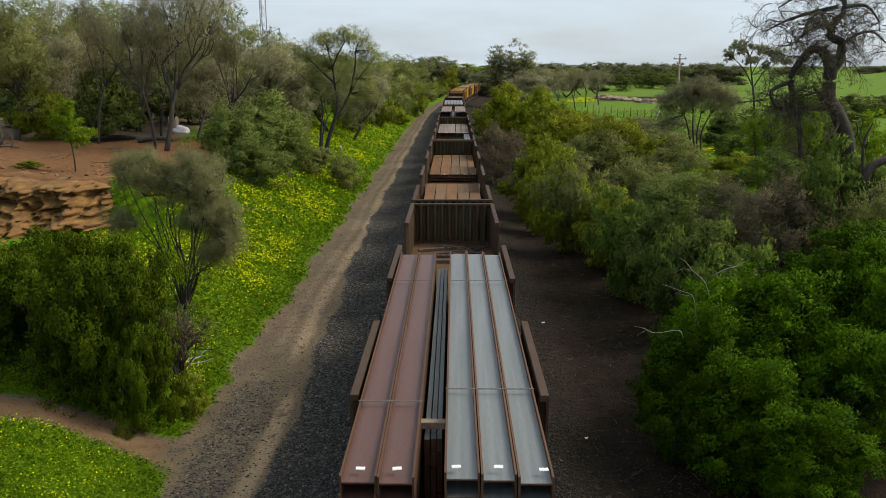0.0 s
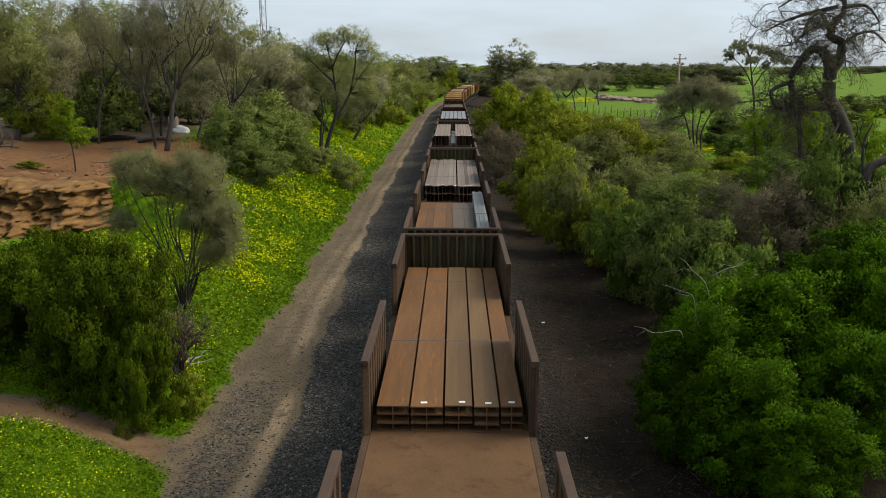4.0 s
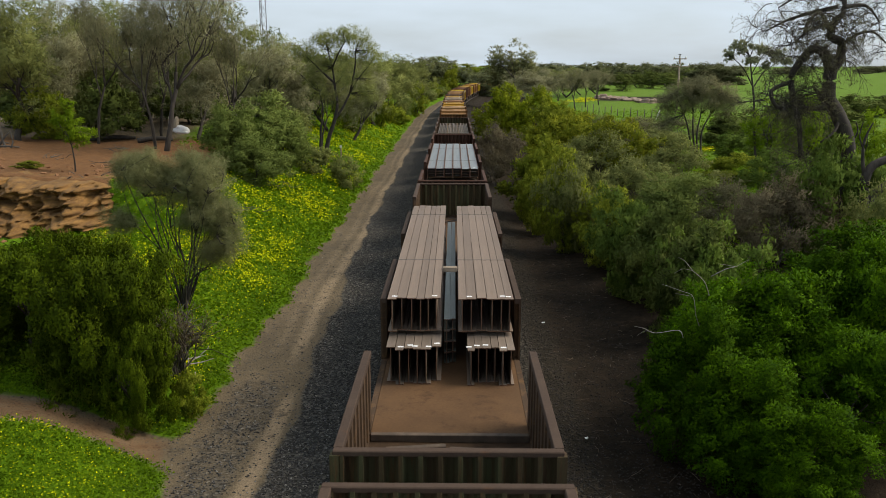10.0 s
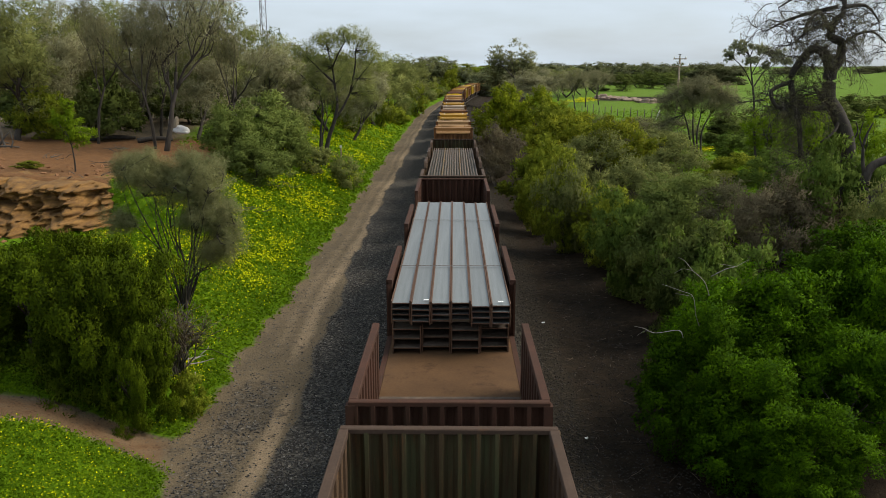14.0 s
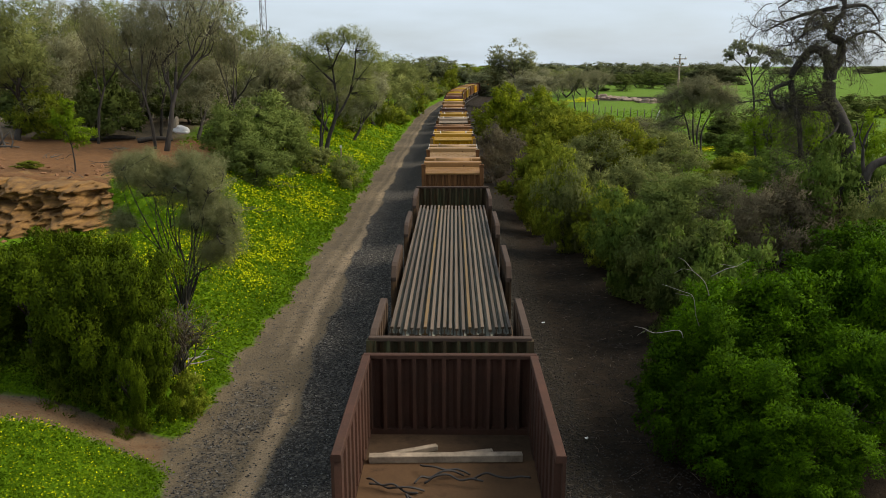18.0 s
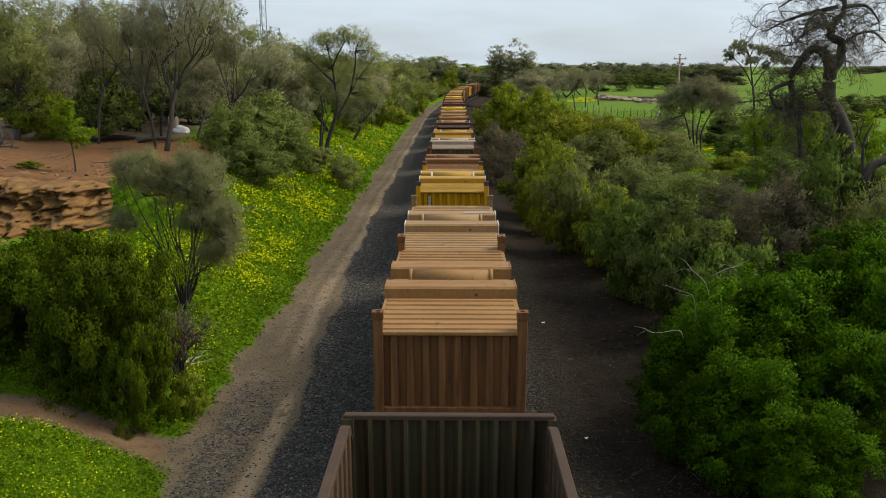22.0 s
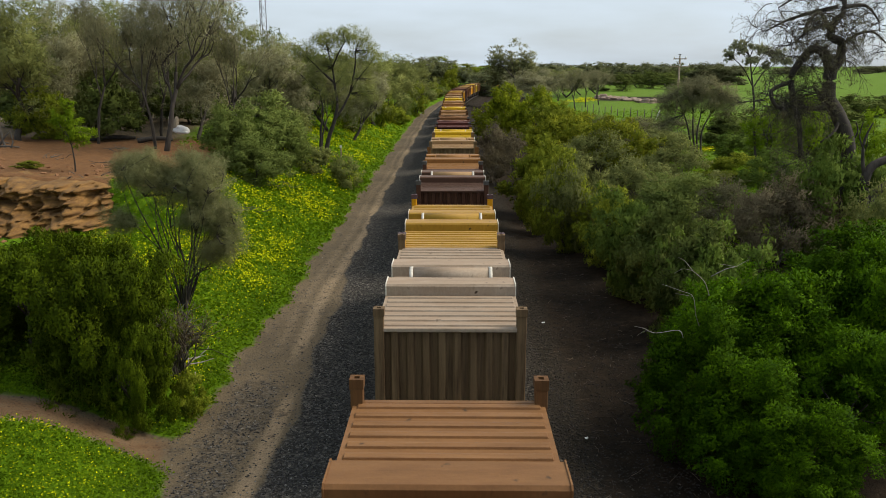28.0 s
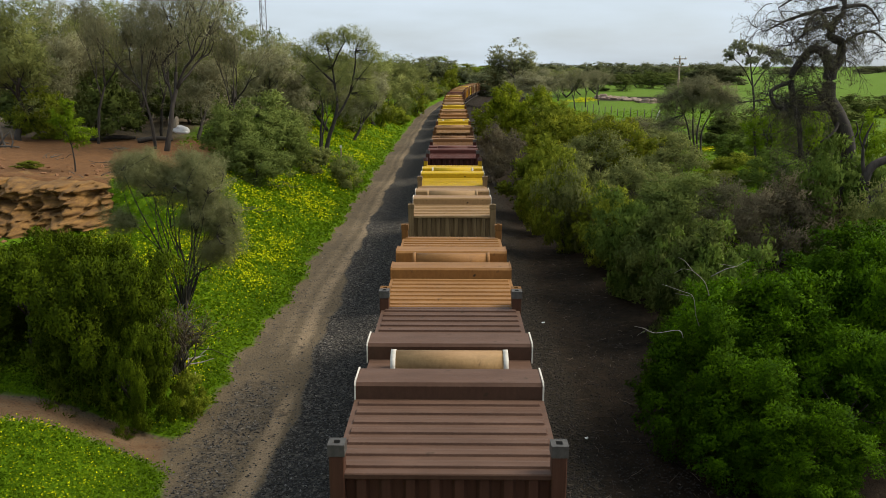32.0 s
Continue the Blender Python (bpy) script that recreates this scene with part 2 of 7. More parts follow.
M["cream"] = plain("dirty_cream_paint", (0.56, 0.52, 0.44), 0.7, 0.0, 0.3, 6.0)
M["casting"] = plain("worn_grey_casting", (0.075, 0.068, 0.058), 0.6, 0.3, 0.4, 9.0)
M["text"] = plain("dark_lettering", (0.05, 0.05, 0.05), 0.6)
M["red"] = plain("red_paint", (0.40, 0.03, 0.02), 0.6)
BOX_PAINT = {
    "tan": ((0.300, 0.170, 0.062), (0.245, 0.134, 0.048)),
    "sand": ((0.335, 0.220, 0.100), (0.285, 0.178, 0.078)),
    "yellow": ((0.385, 0.232, 0.022), (0.325, 0.192, 0.020)),
    "gold": ((0.520, 0.355, 0.008), (0.470, 0.305, 0.008)),
    "orange": ((0.300, 0.142, 0.038), (0.245, 0.115, 0.032)),
    "brown": ((0.195, 0.092, 0.033), (0.158, 0.076, 0.028)),
    "pale": ((0.310, 0.240, 0.172), (0.345, 0.290, 0.225)),
    "dark": ((0.090, 0.046, 0.028), (0.070, 0.037, 0.023)),
    "maroon": ((0.102, 0.029, 0.021), (0.078, 0.026, 0.018)),
}
DUST = {"dark": (0.150, 0.092, 0.064), "maroon": (0.155, 0.072, 0.052), "gold": (0.53, 0.34, 0.028), "sand": (0.325, 0.196, 0.106), "yellow": (0.420, 0.250, 0.100), "pale": (0.335, 0.240, 0.160), "brown": (0.215, 0.113, 0.046), "tan": (0.285, 0.152, 0.064)}
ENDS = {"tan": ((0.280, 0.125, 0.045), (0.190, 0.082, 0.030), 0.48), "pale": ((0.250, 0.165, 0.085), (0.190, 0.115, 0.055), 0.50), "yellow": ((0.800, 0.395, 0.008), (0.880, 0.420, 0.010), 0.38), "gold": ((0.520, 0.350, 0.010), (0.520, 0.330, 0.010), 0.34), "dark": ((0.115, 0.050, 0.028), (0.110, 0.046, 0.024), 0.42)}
for key, (a, b) in BOX_PAINT.items():
    M["box_" + key] = worn("box_" + key, a, b, tuple(v * 0.50 for v in a), 0.36, 0.62, 0.0, (1, 1, 0.4), 0.06, dust=DUST.get(key, (0.262, 0.148, 0.068)))
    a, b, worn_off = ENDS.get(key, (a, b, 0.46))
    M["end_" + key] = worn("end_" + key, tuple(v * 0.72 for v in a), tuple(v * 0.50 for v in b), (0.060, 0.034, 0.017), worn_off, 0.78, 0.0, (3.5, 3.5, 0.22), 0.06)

# ---------------------------------------------------------------- mesh helpers
def mesh_of(name, verts, faces, mats, smooth=False, index=None, normals=None):
    """A mesh from arrays: verts (n, 3), faces (m, k) with k corners each."""
    verts, faces = np.asarray(verts, dtype=np.float32), np.asarray(faces, dtype=np.int32)
    me = bpy.data.meshes.new(name)
    me.vertices.add(len(verts))
    me.vertices.foreach_set("co", verts.ravel())
    k = faces.shape[1]
    me.loops.add(faces.size)
    me.loops.foreach_set("vertex_index", faces.ravel())
    me.polygons.add(len(faces))
    me.polygons.foreach_set("loop_start", np.arange(0, faces.size, k, dtype=np.int32))
    me.polygons.foreach_set("loop_total", np.full(len(faces), k, dtype=np.int32))
    if smooth:
        me.polygons.foreach_set("use_smooth", np.ones(len(faces), dtype=bool))
    if index is not None:
        me.polygons.foreach_set("material_index", np.asarray(index, dtype=np.int32))
    for m in mats if isinstance(mats, (list, tuple)) else [mats]:
        me.materials.append(m)
    me.update(calc_edges=True)
    if normals is not None:
        me.normals_split_custom_set_from_vertices(normals)
    return me


def part(name, data, mat, parent, label="", m=None):
    """One mesh object under a thing or a part. data: a bmesh or a ready mesh."""
    if isinstance(data, bmesh.types.BMesh):
        me = bpy.data.meshes.new(name)
        data.to_mesh(me)
        data.free()
        me.materials.append(mat)
    else:
        me = data
    ob = new(name, me)
    ob.parent = parent
    if m is not None:
        ob.matrix_basis = m
    if label:
        ob["label"] = label
    return ob


def thing(name, label, category, group="", kind="", data=None):
    return tagged(new(name, data), label, category, group, kind)


def box(bm, x0, x1, y0, y1, z0, z1, bevel=0.0):
    g = bmesh.ops.create_cube(bm, size=1.0)["verts"]
    bmesh.ops.transform(bm, matrix=Matrix.Translation(((x0 + x1) / 2, (y0 + y1) / 2, (z0 + z1) / 2)) @ Matrix.Diagonal((x1 - x0, y1 - y0, z1 - z0, 1)), verts=g)
    if bevel:
        edges = {e for v in g for e in v.link_edges}
        bmesh.ops.bevel(bm, geom=list(edges), offset=bevel, segments=1, affect="EDGES")
    return bm


def boxes(*rows, bevel=0.0):
    bm = bmesh.new()
    for r in rows:
        box(bm, *r, bevel=bevel)
    return bm


def tube(bm, path, radii, sides=7):
    """A tapered tube along a path of points."""
    rings = []
    for i, (p, r) in enumerate(zip(path, radii)):
        a = path[max(0, i - 1)]
        b = path[min(len(path) - 1, i + 1)]
        q = (Vector(b) - Vector(a)).to_track_quat("Z", "Y")
        rings.append([bm.verts.new(Vector(p) + q @ Vector((r * math.cos(2 * math.pi * j / sides), r * math.sin(2 * math.pi * j / sides), 0))) for j in range(sides)])
    for a, b in zip(rings, rings[1:]):
        for j in range(sides):
            f = bm.faces.new((a[j], a[(j + 1) % sides], b[(j + 1) % sides], b[j]))
            f.smooth = True
    bm.faces.new(rings[-1])
    bm.faces.new(list(reversed(rings[0])))
    return bm


# ---------------------------------------------------------------- the track's line and the ground's shape
CURVE_AT, CURVE_R, TRACK_X = 108.0, 800.0, -0.055


def track_x(y):
    """Sideways place of the track: straight, then a long bend to the east."""
    y = np.asarray(y, dtype=float)
    d = np.clip(y - CURVE_AT, 0, 420)
    return TRACK_X + d * d / (2 * CURVE_R) + np.clip(y - CURVE_AT - 420, 0, None) * (420 / CURVE_R)


def track_pose(s):
    x = float(track_x(s))
    slope = float(track_x(s + 1) - track_x(s - 1)) / 2
    return pose(x, s, 0, 0, 0, -math.degrees(math.atan(slope)))


def wob(x, y, scale, seed=0):
    """Smooth, cheap unevenness of about unit size, from sums of sines."""
    a = np.sin(x * 1.3 / scale + seed) * np.cos(y * 1.1 / scale + 2 * seed)
    b = np.sin(x * 2.9 / scale + y * 1.7 / scale + 3 * seed) * 0.5
    c = np.cos(y * 4.3 / scale - x * 3.1 / scale + 5 * seed) * 0.25
    return a + b + c


def step(v, a, b):
    t = np.clip((v - a) / (b - a), 0, 1)
    return t * t * (3 - 2 * t)


def left_edge(y):
    """Where the service road ends and the bank begins, as a distance from the track."""
    y = np.asarray(y, dtype=float)
    rough = 0.10 * np.sin(y * 1.9) + 0.07 * np.sin(y * 4.7 + 1.0) + 0.12 * np.sin(y * 0.55)
    return -5.08 - 0.0035 * np.clip(y - 20, 0, 60) - 0.45 * np.exp(-((y - 14.2) / 0.8) ** 2) + 0.30 * (1 - step(y, 12.6, 13.6)) + rough * (1 - 0.5 * step(y, 50, 90))


def ground_z(x, y):
    x, y = np.asarray(x, dtype=float), np.asarray(y, dtype=float)
    r = x - track_x(y)
    z = -0.28 - 0.22 * step(np.abs(r), 1.7, 3.1)
    # western bank: flowers on the slope, a shelf of red earth above it
    d = left_edge(y) - r
    shelf = step(y, 29.7, 30.6)
    top = 1.35 + 1.75 * shelf - 0.9 * step(y, 60, 130) + 0.18 * wob(x, y, 9, 1)
    z = z + np.minimum(0.36 * np.clip(d, 0, None), top * (1 - np.exp(-np.clip(d, 0, None) / 2.6)) * 1.05)
    z = z + 0.02 * np.clip(d - 12, 0, 40)
    # eastern bank, darker and steeper
    e = r - 3.3 - 0.06 * np.sin(y * 0.4)
    rise = 1.25 * step(e, 0.3, 7.5) + 0.35 * step(e, 9, 40)
    z = z + np.where(e > 0, rise, 0)
    # far country
    far = step(np.hypot(x, y), 250, 900)
    z = z + far * (2.0 + 2.2 * step(x, 60, 420))
    z = z + (0.05 * step(-r, 3.2, 6.0) + 0.03 * step(r, 4.5, 8.0)) * wob(x, y, 1.7, 2) + np.where(r > 0, 0.004, 0.02) * wob(x, y, 0.6, 4) * step(np.abs(r), 1.5, 3.0)
    return z
# ---------------------------------------------------------------- ground
def spaced(parts):
    out = []
    for a, b, n in parts:
        out += list(np.linspace(a, b, n, endpoint=False))
    return np.array(out + [parts[-1][1]])


def zones(x, y):
    """Shares of gravel, herb cover, red earth and pasture at a place."""
    r = x - track_x(y)
    d = left_edge(y) - r
    e = r - 3.3
    shoulder = 3.38 + 0.55 * step(y, 14, 36) + 0.10 * np.sin(y * 0.7) + 0.06 * np.sin(y * 2.3)
    gravel = np.where(r > 0, 0.92 * (1 - step(r, 2.1, 3.5)), 1 - step(-r, shoulder - 0.30, shoulder + 0.22))
    stony = step(-r, shoulder + 0.25, shoulder + 0.6) * (1 - step(-r, 4.75, 5.3)) * (1 - step(y, 16.5, 21)) * 0.50
    gravel = np.clip(np.maximum(gravel, stony), 0, 1)
    herb = step(d, -0.15, 0.5) * (1 - 0.85 * step(d, 9, 13)) + 0.3 * step(e, 6, 9) + 0.5 * step(e, 8, 11) * step(y, 30, 42)
    red = step(d, 5.4, 6.6) * (1 - step(y, 40, 52)) * step(y, 28.6, 29.6)
    red = red * (1 - step(x, -13.6, -12.7) * (1 - step(y, 31.2, 32.6)))
    gully = step(d, -0.5, 0.4) * (1 - step(np.abs(y - 14.0 + 0.10 * np.clip(d - 2, 0, 3)), 0.35, 0.75)) * (1 - step(d, 6, 8))
    herb = herb * (1 - 0.95 * np.clip(red + gully, 0, 1))
    red = np.clip(red + 0.5 * gully, 0, 1)
    meadow = step(e, 12, 16) * step(y, 40, 54) + step(np.hypot(x, y), 200, 320)
    bare = np.exp(-((x - 33) / 12) ** 2 - ((y - 150) / 13) ** 2)
    meadow = np.clip(meadow, 0, 1) * (1 - 0.95 * bare)
    herb = herb * (1 - 0.9 * bare)
    return np.stack([gravel, np.clip(herb, 0, 1), red, np.clip(meadow, 0, 1)], axis=-1)


def ground_material():
    mat, n, l, p = material("ground")
    at = n.new("ShaderNodeAttribute")
    at.attribute_name = "zone"
    sep = n.new("ShaderNodeSeparateColor")
    l.new(at.outputs["Color"], sep.inputs["Color"])
    big = noise_fac(n, l, 0.55, 6, 0.65)
    mid = noise_fac(n, l, 3.0, 6, 0.7)
    fine = noise_fac(n, l, 26.0, 4, 0.75)
    tc = n.new("ShaderNodeTexCoord")
    vor = n.new("ShaderNodeTexVoronoi")
    vor.inputs["Scale"].default_value = 17.0
    l.new(tc.outputs["Object"], vor.inputs["Vector"])
    stone = ramp(n, [(0.0, (0.022, 0.020, 0.017)), (0.5, (0.054, 0.049, 0.042)), (0.85, (0.120, 0.107, 0.088)), (1.0, (0.23, 0.205, 0.17))])
    l.new(vor.outputs["Color"], stone.inputs["Fac"])

    def breakup(v, lo=0.35, hi=0.65, k=0.55):
        a = n.new("ShaderNodeMath")
        a.operation = "MULTIPLY_ADD"
        l.new(mid, a.inputs[0])
        a.inputs[1].default_value = k
        b = n.new("ShaderNodeMath")
        b.operation = "ADD"
        b.inputs[1].default_value = -k / 2
        l.new(v, b.inputs[0])
        l.new(b.outputs[0], a.inputs[2])
        return ramp_of(n, l, a.outputs[0], lo, hi)

    wheel = n.new("ShaderNodeAttribute")
    wheel.attribute_name = "rut"
    pale = breakup(wheel.outputs["Fac"], 0.34, 0.86, 1.7)
    sandy = mixed(n, l, ramp_of(n, l, big, 0.38, 0.62), (0.172, 0.130, 0.080), (0.124, 0.097, 0.062))
    sandy = mixed(n, l, pale, sandy, mixed(n, l, ramp_of(n, l, mid, 0.35, 0.65), (0.330, 0.245, 0.155), (0.225, 0.165, 0.100)))
    sandy = mixed(n, l, ramp_of(n, l, fine, 0.50, 0.72), sandy, (0.070, 0.056, 0.042))
    fleck = n.new("ShaderNodeTexVoronoi")
    fleck.inputs["Scale"].default_value = 9.0
    l.new(tc.outputs["Object"], fleck.inputs["Vector"])
    sandy = mixed(n, l, ramp_of(n, l, fleck.outputs["Distance"], 0.20, 0.27), stone.outputs["Color"], sandy)
    redc = mixed(n, l, ramp_of(n, l, mid, 0.35, 0.7), (0.215, 0.108, 0.048), (0.132, 0.070, 0.034))
    redc = mixed(n, l, ramp_of(n, l, fine, 0.5, 0.8), redc, (0.065, 0.042, 0.024))
    sandy = mixed(n, l, ramp_of(n, l, mid, 0.54, 0.70), sandy, stone.outputs["Color"])
    # eastern soil, its colour lowered to carry the shade of the bushes
    shaded_soil = mixed(n, l, ramp_of(n, l, mid, 0.35, 0.7), (0.036, 0.026, 0.017), (0.014, 0.011, 0.008))
    herb = mixed(n, l, ramp_of(n, l, mid, 0.3, 0.7), (0.060, 0.120, 0.005), (0.110, 0.200, 0.007))
    meadow = mixed(n, l, ramp_of(n, l, big, 0.3, 0.7), (0.085, 0.150, 0.016), (0.118, 0.188, 0.024))
    # mask for the painted eastern shade, coming in from x 1.0 to 2.2
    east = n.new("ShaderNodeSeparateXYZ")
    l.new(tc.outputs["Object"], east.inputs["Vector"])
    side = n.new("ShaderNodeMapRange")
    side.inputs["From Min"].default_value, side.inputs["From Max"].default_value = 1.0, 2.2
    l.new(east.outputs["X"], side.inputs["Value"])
    c = mixed(n, l, side.outputs["Result"], sandy, shaded_soil)
    # eastern ballast: brown soiling, and shade painted in by multiplying the stone tones down
    soiled_shaded = mixed(n, l, ramp_of(n, l, mid, 0.42, 0.62), (0.026, 0.021, 0.015), mixed(n, l, 1.0, stone.outputs["Color"], (0.42, 0.38, 0.32), "MULTIPLY"))
    bed = mixed(n, l, side.outputs["Result"], stone.outputs["Color"], soiled_shaded)
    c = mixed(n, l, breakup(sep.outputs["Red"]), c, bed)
    c = mixed(n, l, breakup(sep.outputs["Blue"]), c, redc)
    c = mixed(n, l, breakup(sep.outputs["Green"]), c, herb)
    c = mixed(n, l, breakup(at.outputs["Alpha"]), c, meadow)
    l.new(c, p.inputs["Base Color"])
    p.inputs["Roughness"].default_value = 0.95
    p.inputs["Specular IOR Level"].default_value = 0.05
    hm = mixed(n, l, sep.outputs["Red"], fine, vor.outputs["Distance"])
    bumped(n, l, p, hm, 0.8, 0.05)
    return mat


gx = spaced([(-2600, -400, 8), (-400, -60, 20), (-60, -24, 36), (-24, -9, 50), (-9, -2.4, 66), (-2.4, 2, 12), (2, 5, 24), (5, 16, 36), (16, 60, 30), (60, 400, 34), (400, 2600, 10)])
gy = spaced([(-60, 4, 16), (4, 45, 165), (45, 130, 70), (130, 420, 50), (420, 1500, 24), (1500, 4000, 8)])
GX, GY = np.meshgrid(gx, gy)
verts = np.stack([GX, GY, ground_z(GX, GY)], axis=-1).reshape(-1, 3)
ids = np.arange(len(gx) * len(gy)).reshape(len(gy), len(gx))
quads = np.stack([ids[:-1, :-1], ids[:-1, 1:], ids[1:, 1:], ids[1:, :-1]], axis=-1).reshape(-1, 4)
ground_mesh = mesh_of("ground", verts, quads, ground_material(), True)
zone = ground_mesh.color_attributes.new("zone", "FLOAT_COLOR", "POINT")
zone.data.foreach_set("color", zones(verts[:, 0], verts[:, 1]).astype(np.float32).ravel())
ruts = ground_mesh.attributes.new("rut", "FLOAT", "POINT")
rr_ = verts[:, 0] - track_x(verts[:, 1])
wander = 0.10 * np.sin(verts[:, 1] * 0.31) + 0.03 * np.sin(verts[:, 1] * 0.83)
late = step(verts[:, 1], 17, 21)
near_rut = 1.3 * np.exp(-((rr_ + 3.62 + 0.4 * wander) / 0.20) ** 2) * (1 - step(verts[:, 1], 15.5, 18.5))
twin = late * (np.exp(-((rr_ + 4.00 + wander) / 0.26) ** 2) + 0.55 * np.exp(-((rr_ + 4.60 + wander) / 0.26) ** 2))
ruts.data.foreach_set("value", np.clip(np.maximum(near_rut, twin), 0, 1).astype(np.float32))
thing("ground", "railway cutting with gravel, sandy service road, green banks and pasture", "ground", kind="structure", data=ground_mesh)


def loft(name, profile, mat, y0, y1, step_y, parent):
    """A bar of constant section that follows the track."""
    ys = np.arange(y0, y1 + 0.01, step_y)
    prof = np.array(profile)
    k = len(prof)
    xs = track_x(ys)
    v = np.stack([np.repeat(xs, k) + np.tile(prof[:, 0], len(ys)), np.repeat(ys, k), np.tile(prof[:, 1], len(ys))], axis=-1)
    i = np.arange(len(ys) - 1)[:, None] * k
    j = np.arange(k)[None, :]
    f = np.stack([i + j, i + (j + 1) % k, i + k + (j + 1) % k, i + k + j], axis=-1).reshape(-1, 4)
    return part(name, mesh_of(name, v, f, mat), None, parent)


track = thing("railway_track", "steel rails on dark ballast running round a long bend", "railway track", kind="structure")
for side in (-1, 1):
    c = side * 0.7525
    loft("rail", [(c - 0.07, -0.17), (c + 0.07, -0.17), (c + 0.035, -0.03), (c + 0.035, 0), (c - 0.035, 0), (c - 0.035, -0.03)], M["wheel"], -40, 480, 4, track)


# the face of red earth where the bank has broken away
def cliff():
    nu, nv = 190, 56
    u, v = np.meshgrid(np.linspace(0, 1, nu), np.linspace(0, 1, nv))
    x = -22.0 + 9.6 * u
    base = 0.75 + 0.5 * wob(x, x * 0, 2.0, 3) * 0.3
    top = ground_z(x, np.full_like(x, 31.2)) + 0.03
    z = base + (top - base) * v
    y = 28.0 + 2.1 * v ** 1.1 + 2.2 * step(u, 0.78, 1.0) ** 1.5
    hollow = np.exp(-((x + 14.9) / 0.7) ** 2 - ((z - 1.45) / 0.35) ** 2) + 0.9 * np.exp(-((x + 16.9) / 1.1) ** 2 - ((z - 1.75) / 0.22) ** 2)
    y = y + 0.8 * hollow - 0.12 * np.exp(-((z - 2.35 - 0.1 * np.sin(x * 3)) / 0.25) ** 2)
    for i in range(nv):
        for j in range(nu):
            q = Vector((x[i, j] * 1.2, 3.7, z[i, j] * 2.6))
            bed = z[i, j] * 4.1 + 1.6 * noise.noise(Vector((x[i, j] * 1.1, 1.3, z[i, j])))
            y[i, j] += 0.85 * (noise.turbulence(q, 4, True) - 0.7) - 0.5 * abs(noise.noise(Vector((x[i, j] * 2.1, 7.7, z[i, j] * 1.2)))) + 0.07 * (bed - math.floor(bed)) + 0.24 * noise.noise(q * 3.4) + 0.12 * abs(noise.noise(q * 7.0)) + 0.05 * noise.noise(q * 14.0)
    lift = np.array([[noise.noise(Vector((a * 1.7, b * 2.0, 9.1))) for a, b in zip(ra, rb)] for ra, rb in zip(x, z)])
    z = z + 0.16 * lift * np.sin(np.pi * np.clip(v, 0, 0.9) / 0.9) + 0.05 * lift * v
    back = step(v, 0.93, 1.0)
    y = y + 1.4 * back
    vv = np.stack([x, y, z], axis=-1).reshape(-1, 3)
    i = np.arange(nu * nv).reshape(nv, nu)
    f = np.stack([i[:-1, :-1], i[:-1, 1:], i[1:, 1:], i[1:, :-1]], axis=-1).reshape(-1, 4)
    mat, n, l, p = material("red_earth")
    layer = noise_fac(n, l, 1.6, 7, 0.7, (1, 1, 4))
    fine = noise_fac(n, l, 14.0, 6, 0.75)
    c = ramp(n, [(0.26, (0.070, 0.036, 0.011)), (0.48, (0.175, 0.090, 0.024)), (0.74, (0.31, 0.165, 0.040))])
    l.new(layer, c.inputs["Fac"])
    l.new(mixed(n, l, 0.6, c.outputs["Color"], ramp_colour(n, l, fine, (0.45, 0.42, 0.4), (1.15, 1.1, 1.05)), "MULTIPLY"), p.inputs["Base Color"])
    p.inputs["Roughness"].default_value = 0.95
    bumped(n, l, p, fine, 0.5, 0.04)
    thing("earth_bank_face", "eroded face of orange-red earth with hollows and ledges", "earth bank", kind="structure", data=mesh_of("earth_bank_face", vv, f, mat))


cliff()


